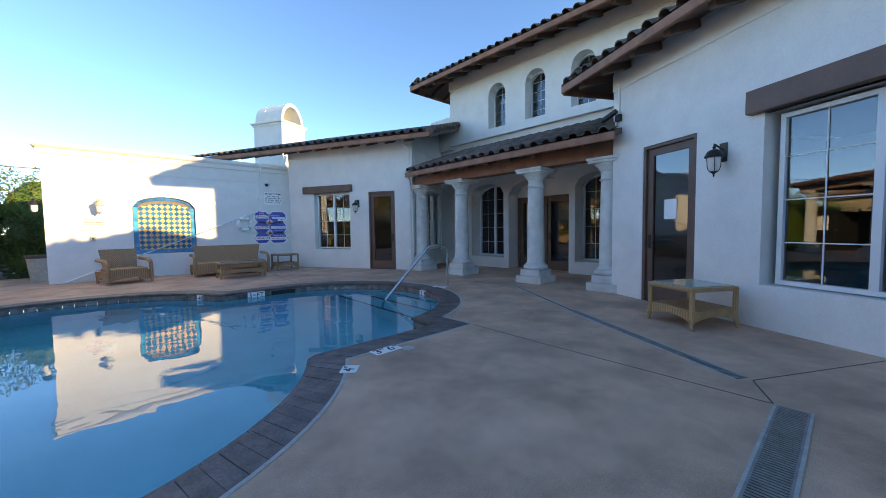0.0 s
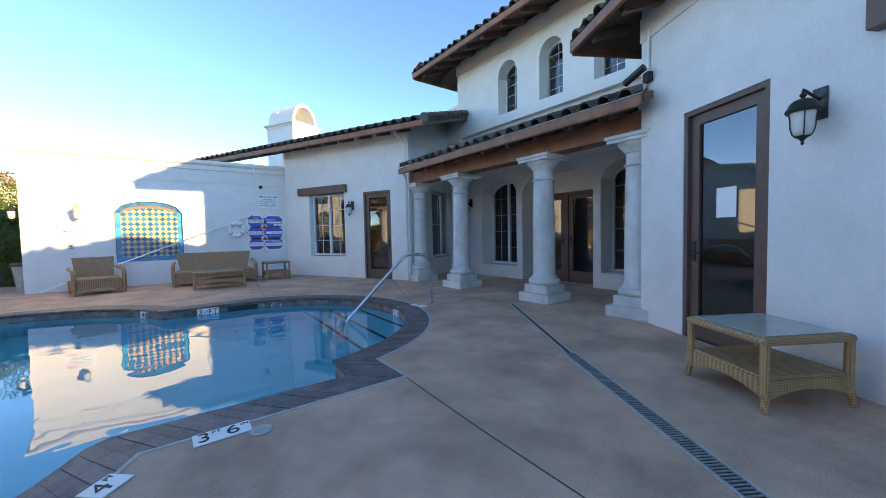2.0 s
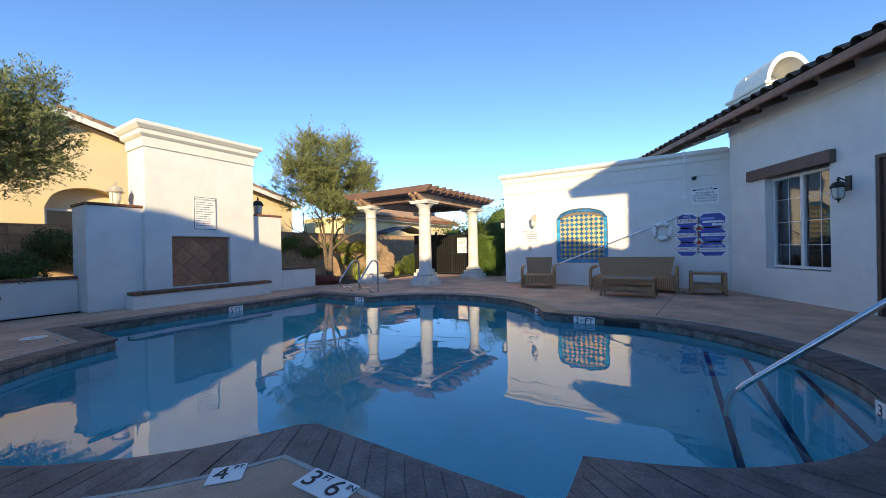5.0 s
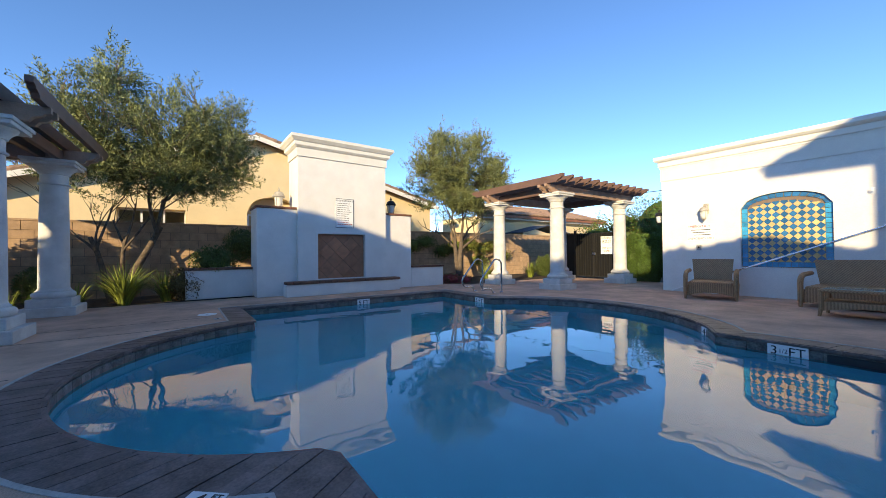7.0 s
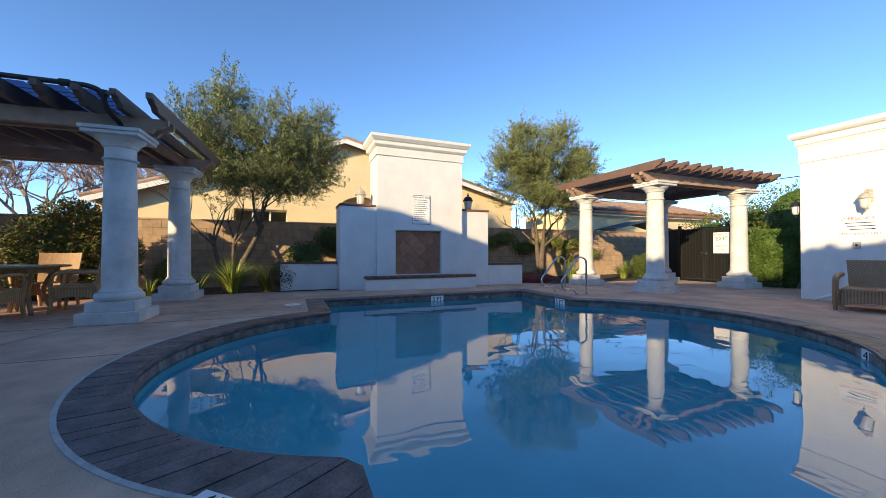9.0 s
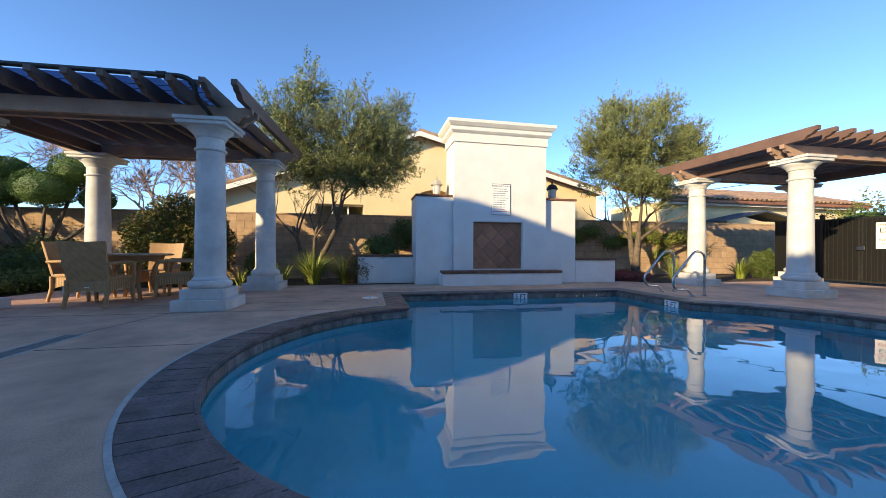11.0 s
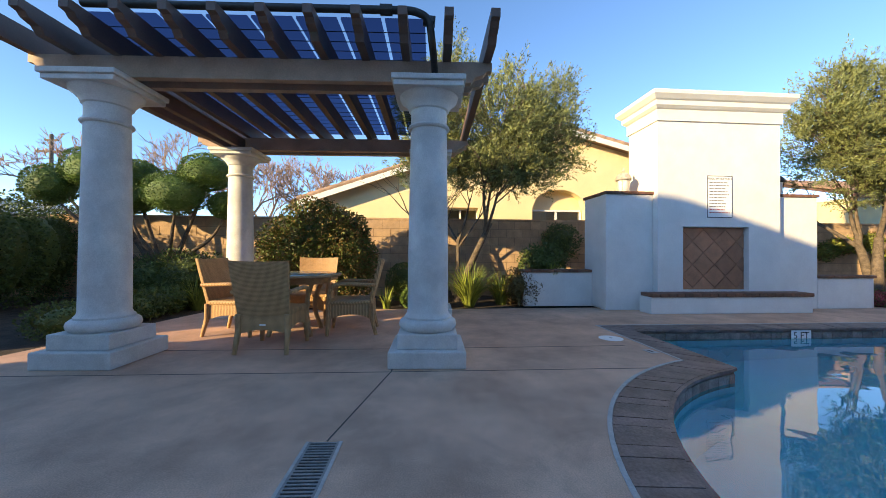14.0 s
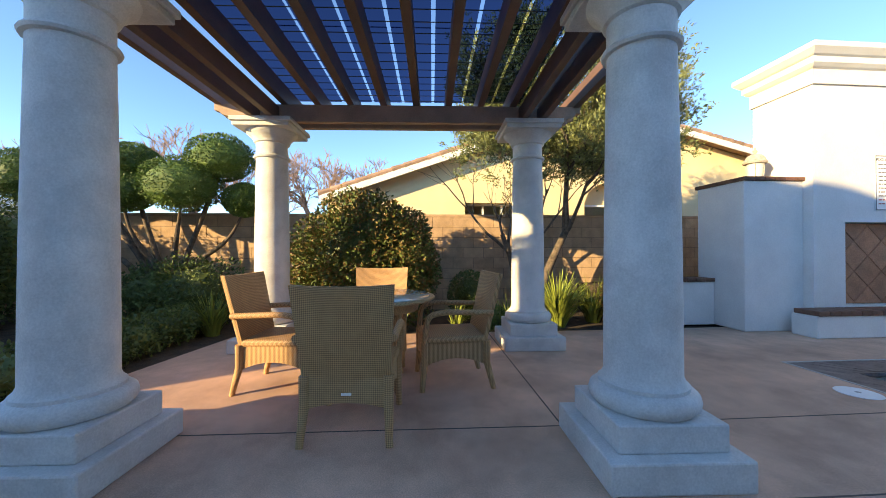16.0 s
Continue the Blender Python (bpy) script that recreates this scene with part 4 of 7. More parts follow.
def glazed_door(name, m, u0, u1, h, label, handle_right=False, paper=False, mat_=BROWNP):
    root = thing(name, label, "door", kind="structure")
    root.matrix_basis = m
    bm = bmesh.new()
    box(bm, u0, u0 + 0.05, -0.02, 0.12, 0, h)
    box(bm, u1 - 0.05, u1, -0.02, 0.12, 0, h)
    box(bm, u0 + 0.05, u1 - 0.05, -0.02, 0.12, h - 0.05, h)
    part("door_frame", bm, mat_, root)
    a, b, t = u0 + 0.054, u1 - 0.054, 0.105
    bm = bmesh.new()
    box(bm, a, a + t, 0.02, 0.07, 0.012, h - 0.055)
    box(bm, b - t, b, 0.02, 0.07, 0.012, h - 0.055)
    box(bm, a + t, b - t, 0.02, 0.07, h - 0.055 - t, h - 0.055)
    box(bm, a + t, b - t, 0.02, 0.07, 0.012, 0.26)
    leaf = part("door_leaf", bm, mat_, root)
    bm = bmesh.new()
    bm.faces.new([bm.verts.new(v) for v in ((a + t - 0.01, 0.045, 0.25), (b - t + 0.01, 0.045, 0.25), (b - t + 0.01, 0.045, h - 0.15), (a + t - 0.01, 0.045, h - 0.15))])
    pane = part("pane", bm, GLASS, leaf)
    pane.visible_shadow = False
    x = b - t / 2 if handle_right else a + t / 2
    s = -1 if handle_right else 1
    bm = box(bmesh.new(), x - 0.025, x + 0.025, 0.004, 0.02, 0.86, 1.08, bevel=0.004)
    tube(bm, bend([(x, 0.01, 0.95), (x, -0.05, 0.95), (x + s * 0.12, -0.05, 0.95)], 0.02), 0.009)
    part("door_handle", bm, BLACKM, leaf, "dark bronze lever handle")
    for z in (0.35, h / 2, h - 0.4):
        xx = a if handle_right else b
        part("hinge", tube(bmesh.new(), [(xx, 0.012, z - 0.05), (xx, 0.012, z + 0.05)], 0.008, 8), BLACKM, leaf)
    if paper:
        part("notice_sheet", box(bmesh.new(), (a + b) / 2 - 0.11, (a + b) / 2 + 0.11, 0.036, 0.038, 1.32, 1.62), WHITEP, leaf, "white paper notice")
    part("threshold", box(bmesh.new(), u0, u1, -0.02, 0.14, 0.001, 0.012), BLACKM, root)
    return root


glazed_door("door_1", inlay(NEAR_C, NEAR_E, 0.03), 0.701, 1.639, 2.488, "brown framed glass door with a paper notice", paper=True)
glazed_door("door_2", inlay(FAR_E, FAR_C, 0.03), 3.121, 4.039, 2.398, "brown framed glass door, closed", handle_right=True)
glazed_door("door_3", Mloc, 3.00, 3.93, 2.12, "brown framed loggia entrance door", handle_right=True)
glazed_door("door_4", Mloc, 3.935, 4.86, 2.12, "brown framed loggia entrance door")
bm = wall_mesh((MAIN_X + 0.45, 6.42), (MAIN_X + 0.45, 4.51), 2.13, 2.7, 0.06)
setting("trim_transom", bm, STUCCO, "white panel over the entrance doors", "panel")
# timber lintels
for nm, c, d, u0, u1, z0, z1 in (("near", NEAR_C, NEAR_E, 2.33, 4.40, 2.50, 2.77), ("far", FAR_E, FAR_C, 0.64, 2.54, 2.44, 2.66)):
    m, _ = along(c, d)
    tagged(part("window_lintel", box(bmesh.new(), u0, u1, -0.10, 0.10, z0, z1, m=m, bevel=0.012), BROWNP), "dark brown timber lintel over the slider window", "lintel")
# frieze bands under the eaves
for nm, c, d in (("near", NEAR_C, NEAR_E), ("far", FAR_E, FAR_C), ("end", *END_P)):
    m, L = along(c, d)
    bm = box(bmesh.new(), 0.0, L, -0.022, 0.0, 3.60, 3.90, m=m)
    setting("trim_frieze_" + nm, bm, STUCCO, "raised stucco frieze band", "frieze")
setting("trim_frieze_upper", box(bmesh.new(), UP_X - 0.025, UP_X, 2.15, 8.745, 5.82, 6.1), STUCCO, "raised stucco frieze band", "frieze")

# ---- coping and waterline tiles ----
bm = bmesh.new()
o1, o2 = pool_outline(COPE), pool_outline(0.004)
for i in range(len(o1)):
    j = (i + 1) % len(o1)
    hexa(bm, [(*o2[i], -0.09), (*o2[j], -0.09), (*o1[j], -0.09), (*o1[i], -0.09), (*o2[i], -0.005), (*o2[j], -0.005), (*o1[j], -0.005), (*o1[i], -0.005)])
part("mortar_bed", bm, COPEBED, pool, "dark mortar between the coping stones")
ring_pieces(0.0, COPE, -0.055, 0.0, 0.117, "coping_stone", SLATE, pool, 0.005, 0.002)
ring_pieces(-0.03, 0.0, -0.030, -0.004, 0.31, "coping_nose", SLATE, pool, 0.006, 0.001)
ring_pieces(-0.014, 0.02, -0.235, -0.056, 0.155, "waterline_tile", SLATE_T, pool, 0.005, 0.0)


def depth_mark(name, m, rows, w, h, label):
    """A white tile with black figures; m's x runs along the writing and z stands out of the tile."""
    root = thing(name, label, "depth marker", "depth markers")
    root.matrix_basis = m
    part("tile", box(bmesh.new(), -w / 2, w / 2, -h / 2, h / 2, 0.0, 0.006, bevel=0.002), WHITEP, root)
    for s, size, x, y in rows:
        text_part("figure", s, size, pose(x, y, 0.0075), BLACKI, root)
    return root


depth_mark("depth_marker", pose(1.705, 2.857, 0.002, 0, 0, 1), [("3", 0.16, -0.10, 0), ("FT", 0.05, -0.03, 0.04), ("6", 0.16, 0.055, 0), ("IN", 0.05, 0.125, 0.04)], 0.31, 0.15, "white deck tile with black depth figures, 3 FT 6 IN")
depth_mark("depth_marker", pose(1.19, 2.665, 0.002, 0, 0, 48), [("4", 0.14, -0.025, 0), ("FT", 0.045, 0.048, 0.04)], 0.165, 0.145, "white deck tile with black depth figures, 4 FT")
depth_mark("depth_marker", pose(4.80, 5.40, 0.002, 0, 0, -80), [("3", 0.14, -0.04, 0), ("FT", 0.05, 0.04, 0.03)], 0.30, 0.14, "white deck tile with black depth figures by the handrail")
depth_mark("depth_marker", pose(-4.795, 5.98, -0.10, 90, 0, 90), [("5 FT", 0.13, 0, 0)], 0.30, 0.15, "white waterline tile reading 5 FT")
depth_mark("depth_marker", pose(-3.35, 8.20, -0.10, 90, 0, 0), [("5 FT", 0.13, 0, 0)], 0.30, 0.15, "white waterline tile reading 5 FT")
depth_mark("depth_marker", pose(1.95, 7.93, -0.10, 90, 0, 0), [("3", 0.13, -0.11, 0), ("1/2", 0.06, -0.035, 0.0), ("FT", 0.13, 0.075, 0)], 0.33, 0.15, "white waterline tile reading 3 1/2 FT")
depth_mark("depth_marker", pose(4.42, 5.45, -0.10, 90, 0, -80), [("3 FT", 0.12, 0, 0)], 0.26, 0.14, "white waterline tile reading 3 FT on the step bay")
depth_mark("depth_marker", pose(1.10, 8.34, -0.10, 90, 0, -34), [("4 FT", 0.12, 0, 0)], 0.26, 0.14, "white waterline tile reading 4 FT")
# solid slab, no recess: the slot's inner shade is its black colour
tagged(part("skimmer_shade_slab", box(bmesh.new(), 2.25, 2.75, 7.92, 7.932, -0.15, -0.06), BLACKI, None), "black slab standing in for the shaded skimmer slot", "skimmer")
lid = thing("deck_cover", "tan square skimmer lid set in the deck", "lid", at=(1.90, 2.75, 0.002))
part("cover", lathe(bmesh.new(), [(0.068, 0), (0.068, 0.004), (0.06, 0.006)], 24), SEAL, lid)
lid = thing("drain_cover", "round white drain cover in the deck", "cover", at=(-4.36, 2.975, 0.002))
part("cover", lathe(bmesh.new(), [(0.14, 0), (0.14, 0.004), (0.12, 0.006)], 28), WHITEP, lid)
part("knob", lathe(bmesh.new(), [(0.02, 0.006), (0.018, 0.008)], 12), SEAL, lid)
lid = thing("valve_cover", "small square valve cover in the deck", "cover", at=(-3.77, 3.085, 0.002), rz=8)
part("cover", box(bmesh.new(), -0.07, 0.07, -0.05, 0.05, 0, 0.005, bevel=0.002), SEAL, lid)
part("label_plate", box(bmesh.new(), -0.04, 0.04, -0.012, 0.012, 0.005, 0.006), BLACKI, lid)

# joints cut in the deck
for k, (a, b) in enumerate((((3.32, 0.20), (4.66, -0.56)), ((3.05, 2.88), (2.99, 1.90)), ((2.99, 1.90), (2.93, 0.06)), ((2.93, 0.05), (3.32, 0.20)), ((-3.36, -3.3), (-3.28, 0.39)),
                            ((-3.28, 0.39), (-2.14, 0.12)), ((-3.28, 0.40), (-3.25, 2.75)), ((-6.75, 0.47), (-3.285, 0.395)), ((-4.12, -2.95), (-4.03, 0.40)), ((-4.03, 0.41), (-4.03, 2.95)),
                            ((-1.545, 0.20), (-1.53, 1.47)), ((6.01, 4.78), (5.67, 6.34)), ((5.2, 6.6), (6.1, 8.7)), ((2.95, 8.30), (3.4, 12.7)))):
    m, L = along(a, b)
    setting("trim_joint_%d" % k, box(bmesh.new(), 0, L, -0.005, 0.005, -0.01, 0.0015, m=m), JOINT, "dark control joint in the deck", "joint")


def trench(name, a, b, width, label, slotted=True):
    """A channel drain: side rails and slotted grate lengths."""
    m, L = along(a, b)
    root = thing(name, label, "drain", kind="structure")
    root.matrix_basis = m
    bm = bmesh.new()
    for s in (-1, 1):
        box(bm, 0, L, s * width / 2 - 0.008, s * width / 2 + 0.008, -0.01, 0.006)
    part("rail", bm, SEAL, root)
    # solid strip level with the deck, coloured dark for the shade down the drain
    part("channel", box(bmesh.new(), 0, L, -width / 2, width / 2, -0.01, 0.001), BLACKI if slotted else JOINT, root)
    if not slotted:
        return
    bm = bmesh.new()
    n = 20
    run = L / round(L / 0.5)
    for k in range(n):
        box(bm, (k + 0.5) * run / n - 0.006, (k + 0.5) * run / n + 0.006, -width / 2 + 0.008, width / 2 - 0.008, 0.0012, 0.005)
    for s in (-1, 1):
        box(bm, 0, run, s * width * 0.42 - 0.006, s * width * 0.42 + 0.006, 0.0014, 0.0052)
    me = mesh_of("grate", bm, GRATE)
    for k in range(round(L / 0.5)):
        g = new("grate", me)
        g.parent = root
        g.matrix_basis = pose(k * run, 0, 0)


trench("drain_1", (-2.13, 0.11), (2.92, -0.05), 0.18, "grey slotted channel drain across the deck")
trench("drain_2", (3.30, 0.27), (4.62, 2.37), 0.12, "grey slotted channel drain along the clubhouse")
trench("drain_3", (4.62, 2.37), (6.05, 4.45), 0.06, "narrow dark channel drain along the loggia", slotted=False)

# ---- fireplace tiles and caps ----
rnd = random.Random(3)
part("tile_backing", box(bmesh.new(), -6.449, -6.435, 5.44, 6.70, 0.38, 1.52), MORTAR, fire)


def clipped_diamond(cx, cz, r, x0, x1, z0, z1):
    poly = [(cx, cz - r), (cx + r, cz), (cx, cz + r), (cx - r, cz)]
    for axis, lim, sign in ((0, x0, 1), (0, x1, -1), (1, z0, 1), (1, z1, -1)):
        out = []
        for i in range(len(poly)):
            p, q = poly[i - 1], poly[i]
            ip, iq = (p[axis] - lim) * sign >= 0, (q[axis] - lim) * sign >= 0
            if ip != iq:
                t = (lim - p[axis]) / (q[axis] - p[axis])
                out.append((p[0] + (q[0] - p[0]) * t, p[1] + (q[1] - p[1]) * t))
            if iq:
                out.append(q)
        poly = out
        if len(poly) < 3:
            return None
    return poly


def flat_piece(poly, depth, M):
    """A tile with its face at z = depth; poly counter-clockwise in x, y; M puts it in place."""
    bm = bmesh.new()
    cx, cy = sum(p[0] for p in poly) / len(poly), sum(p[1] for p in poly) / len(poly)
    a = [bm.verts.new(M @ Vector((x, y, 0))) for x, y in poly]
    b = [bm.verts.new(M @ Vector((cx + (x - cx) * 0.985, cy + (y - cy) * 0.985, depth))) for x, y in poly]
    bm.faces.new(b)
    for i in range(len(poly)):
        j = (i + 1) % len(poly)
        bm.faces.new((a[i], a[j], b[j], b[i]))
    return bm


FM = Matrix(((0, 0, 1, -6.435), (1, 0, 0, 0), (0, 1, 0, 0), (0, 0, 0, 1)))
S = 0.215
for i in range(-1, 8):
    for j in range(-1, 8):
        if (i + j) % 2:
            continue
        poly = clipped_diamond(5.44 + 0.03 + i * S, 0.38 + 0.03 + j * S, S - 0.005, 5.445, 6.695, 0.385, 1.515)
        if poly:
            part("tile", flat_piece(poly, rnd.uniform(0.010, 0.014), FM), TERRADI, fire)
for y in [4.60 + 0.15 * k for k in range(20)]:
    part("hearth_brick", box(bmesh.new(), -6.30, -5.97, y + 0.003, y + 0.147, 0.29, 0.355, bevel=0.012), BRICKT, fire)
for y0, y1, x0, x1, z in ((4.03, 4.97, -7.34, -6.43, 2.12), (7.31, 8.26, -7.34, -6.43, 2.12), (2.67, 4.04, -7.25, -6.94, 0.66), (8.25, 9.45, -6.74, -6.43, 0.58)):
    n = round((y1 - y0) / 0.15)
    for k in range(n):
        a, b = y0 + (y1 - y0) * k / n, y0 + (y1 - y0) * (k + 1) / n
        part("cap_brick", box(bmesh.new(), x0, x1, a + 0.003, b - 0.003, z, z + 0.055, bevel=0.01), BRICKT, fire)
# rules board
GREYI = mat("faded_ink", (0.16, 0.15, 0.15), 0.7)
rb = thing("rules_sign", "white metal pool and patio rules sign on the fireplace", "sign")
rb.matrix_basis = pose(-6.325, 6.13, 2.08, 90, 0, 90)
part("plate", box(bmesh.new(), -0.25, 0.25, -0.39, 0.39, 0, 0.008, bevel=0.004), WHITEP, rb)
bm = bmesh.new()
for x0, x1, y0, y1 in ((-0.245, 0.245, 0.372, 0.384), (-0.245, 0.245, -0.384, -0.372), (-0.245, -0.234, -0.372, 0.372), (0.234, 0.245, -0.372, 0.372)):
    box(bm, x0, x1, y0, y1, 0.008, 0.0095)
part("border", bm, BLACKI, rb)
text_part("heading", "POOL/ PATIO RULES", 0.052, pose(0, 0.325, 0.0095), BLACKI, rb)
for k in range(11):
    w = rnd.uniform(0.20, 0.40)
    bm, u = bmesh.new(), -0.20
    while u < -0.20 + w:
        v = min(u + rnd.uniform(0.02, 0.075), -0.19 + w)
        box(bm, u, v, 0.250 - k * 0.055, 0.266 - k * 0.055, 0.008, 0.0092)
        u = v + 0.013
    part("text_line", bm, REDI if k > 8 else GREYI, rb)


# ---- lanterns ----
def lantern_parts(root, post=False, BLACKM=BLACKM):
    """A carriage lantern; its back is at y = 0 and it hangs towards -y, or stands on its foot."""
    y = 0.0 if post else -0.16
    z = 0.16 if post else 0.0
    if post:
        part("stem", lathe(bmesh.new(), [(0.07, 0), (0.07, 0.015), (0.03, 0.03), (0.018, 0.06), (0.018, 0.15), (0.04, 0.17)], 16), BLACKM, root, smooth=40)
    else:
        part("backplate", box(bmesh.new(), -0.05, 0.05, -0.018, 0.0, -0.02, 0.22, bevel=0.008), BLACKM, root)
        part("arm", tube(bmesh.new(), bend([(0, -0.01, 0.13), (0, -0.10, 0.17), (0, -0.16, 0.20), (0, -0.16, 0.16)], 0.04), 0.011, 8), BLACKM, root)
    part("glass", lathe(bmesh.new(), [(0.032, z - 0.15), (0.054, z - 0.125), (0.066, z - 0.08), (0.068, z - 0.02), (0.076, z + 0.04)], 20, (0, y, 0)), LAMPG, root, "frosted seeded glass", smooth=50)
    bm = bmesh.new()
    for k in range(4):
        a = math.pi / 4 * (2 * k + 1)
        tube(bm, [(r * math.cos(a), y + r * math.sin(a), z + dz) for r, dz in ((0.036, -0.15), (0.058, -0.127), (0.070, -0.08), (0.072, -0.02), (0.082, 0.045))], 0.0045, 5)
    part("cage", bm, BLACKM, root)
    part("cap", lathe(bmesh.new(), [(0.100, z + 0.03), (0.106, z + 0.045), (0.090, z + 0.07), (0.080, z + 0.095), (0.060, z + 0.118), (0.02, z + 0.135)], 16, (0, y, 0)), BLACKM, root, smooth=40)
    part("finial", lathe(bmesh.new(), [(0.006, z + 0.135), (0.020, z + 0.15), (0.022, z + 0.165), (0.008, z + 0.18), (0.012, z + 0.19), (0.002, z + 0.21)], 12, (0, y, 0)), BLACKM, root, smooth=40)
    part("base_drop", lathe(bmesh.new(), [(0.002, z - 0.215), (0.012, z - 0.20), (0.008, z - 0.185), (0.022, z - 0.165), (0.052, z - 0.145)] if not post else [(0.03, z - 0.01), (0.05, z - 0.0), (0.055, z + 0.01)], 16, (0, y, 0)), BLACKM, root, smooth=40)


mN, _ = along(NEAR_C, NEAR_E)
LAN = thing("wall_lantern", "dark bronze carriage lantern on the stucco wall", "wall lamp", "wall lanterns")
lantern_parts(LAN)
LAN.matrix_basis = mN @ pose(2.02, 0, 2.04)
mF, _ = along(FAR_E, FAR_C)
copy_thing(LAN, mF @ pose(2.74, 0, 1.95))
copy_thing(LAN, pose(MAIN_X, 8.35, 1.98, 0, 0, -90))
# pale version of the lantern bronze, with the sun's brightening in its colour
PALE = mat("sunlit_pale_bronze", (0.55, 0.50, 0.42), 0.6, 0.2, 0.2, 20, 90, 0.1)
LP = thing("wall_lantern", "carriage lantern on the garden wall, coloured pale as if sunlit", "wall lamp", "wall lanterns")
lantern_parts(LP, False, PALE)
LP.matrix_basis = pose(-0.33, WALL_A, 1.90)
copy_thing(LAN, pose(-0.33 - 0.98, WALL_A + 0.2, 1.90, 0, 0, -90))
PL = thing("post_lantern", "lantern standing on a fireplace pier, coloured pale as if sunlit", "lamp", "pier lanterns")
lantern_parts(PL, True, PALE)
PL.matrix_basis = pose(-6.86, 4.62, 2.176) @ Matrix.Scale(1.45, 4)
PLD = thing("post_lantern", "dark bronze lantern standing on a fireplace pier", "lamp", "pier lanterns")
lantern_parts(PLD, True)
PLD.matrix_basis = pose(-6.80, 7.75, 2.176) @ Matrix.Scale(1.45, 4)


# ---- signs and fittings on the garden wall ----
def wall_sign(name, x, z, w, h, label, category="sign", y=WALL_A):
    root = thing(name, label, category)
    root.matrix_basis = pose(x, y - 0.002, z, 90, 0, 0)
    return root


def octagon(w, h, c=0.28):
    k = c * h
    return [(-w / 2 + k, -h / 2), (w / 2 - k, -h / 2), (w / 2, -h / 2 + k), (w / 2, h / 2 - k), (w / 2 - k, h / 2), (-w / 2 + k, h / 2), (-w / 2, h / 2 - k), (-w / 2, -h / 2 + k)]


s = wall_sign("notice_sign", 3.945, 2.315, 0.55, 0.42, "white metal surveillance notice on the garden wall")
part("plate", box(bmesh.new(), -0.275, 0.275, -0.21, 0.21, 0, 0.006, bevel=0.003), WHITEP, s)
for t, z, size in (("NOTICE", 0.15, 0.085), ("THIS AREA IS", 0.065, 0.068), ("MONITORED BY", 0.0, 0.068), ("24 HOUR VIDEO", -0.065, 0.068), ("SURVEILLANCE", -0.13, 0.068)):
    text_part("lettering", t, size, pose(0, z, 0.0075), BLACKI, s)
for x in (-0.21, 0.21):
    part("camera_mark", box(bmesh.new(), x - 0.04, x + 0.04, 0.13, 0.165, 0.006, 0.0075), BLACKI, s)
s = wall_sign("pool_safety_sign", 3.835, 1.345, 1.05, 1.05, "white pool safety board with blue octagons and red lettering")
for cx, w in ((-0.27, 0.47), (0.245, 0.56)):
    for cz in (0.355, 0.0, -0.355):
        part("plate", prism(bmesh.new(), [(cx + x, cz + z) for x, z in octagon(w + 0.05, 0.39)], 0, 0.004), WHITEP, s)
for cx, w in ((-0.27, 0.42), (0.245, 0.51)):
    for cz in (0.355, 0.0, -0.355):
        part("octagon", prism(bmesh.new(), [(cx + x, cz + z) for x, z in octagon(w, 0.325)], 0.004, 0.0055), BLUEI, s, "blue octagon")
for cx, cz, w, h in ((-0.27, 0.355, 0.47, 0.11), (-0.27, 0.0, 0.47, 0.11), (-0.27, -0.355, 0.50, 0.12), (0.245, -0.37, 0.56, 0.10)):
    part("white_band", box(bmesh.new(), cx - w / 2, cx + w / 2, cz - h / 2, cz + h / 2, 0.0055, 0.0065), WHITEP, s)
for t, x, z, size in (("DIVING", -0.27, 0.355, 0.125), ("CAUTION", -0.27, 0.0, 0.11), ("CAPACITY", -0.27, -0.355, 0.108), ("NO LIFEGUARD ON DUTY", 0.245, -0.37, 0.056)):
    text_part("lettering", t, size, pose(x, z, 0.008), REDI, s)
text_part("lettering", "NO", 0.09, pose(-0.27, 0.46, 0.0068), WHITEP, s)
text_part("lettering", "WARNING", 0.085, pose(0.245, -0.275, 0.0068), WHITEP, s)
text_part("lettering", "911", 0.10, pose(0.40, 0.25, 0.0085), BLUEI, s)
text_part("lettering", "POOL & SPA", 0.055, pose(0.33, 0.0, 0.0085), BLUEI, s)
for cz, h, x0, x1 in ((0.40, 0.05, 0.0, 0.30), (0.32, 0.05, 0.05, 0.48), (0.25, 0.06, 0.24, 0.50), (0.0, 0.08, 0.02, 0.49), (-0.10, 0.02, 0.1, 0.4)):
    part("white_band", box(bmesh.new(), x0, x1, cz - h / 2, cz + h / 2, 0.0055, 0.0065), BLUEW if cz in (0.40, -0.10) else WHITEP, s)
for cz in (0.18, -0.175):
    part("triangle", prism(bmesh.new(), [(-0.10, cz - 0.06), (0.06, cz - 0.06), (-0.02, cz + 0.06)], 0.006, 0.0075), REDI, s)
s = wall_sign("emergency_sign", -0.455, 1.45, 0.57, 0.40, "white emergency exit sign with red lettering")
part("plate", box(bmesh.new(), -0.285, 0.285, -0.20, 0.20, 0, 0.005, bevel=0.002), WHITEP, s)
text_part("lettering", "EMERGENCY", 0.08, pose(-0.03, 0.14, 0.0065), REDI, s)
text_part("lettering", "EMERGENCY EXIT", 0.068, pose(0, -0.15, 0.0065), REDI, s)
for k in range(3):
    part("text_line", box(bmesh.new(), -0.2 + 0.03 * k, 0.2, 0.05 - k * 0.06, 0.065 - k * 0.06, 0.005, 0.006), BLACKI, s)
s = wall_sign("call_box", -0.49, 1.09, 0.1, 0.1, "small grey emergency call box on the wall", "box")
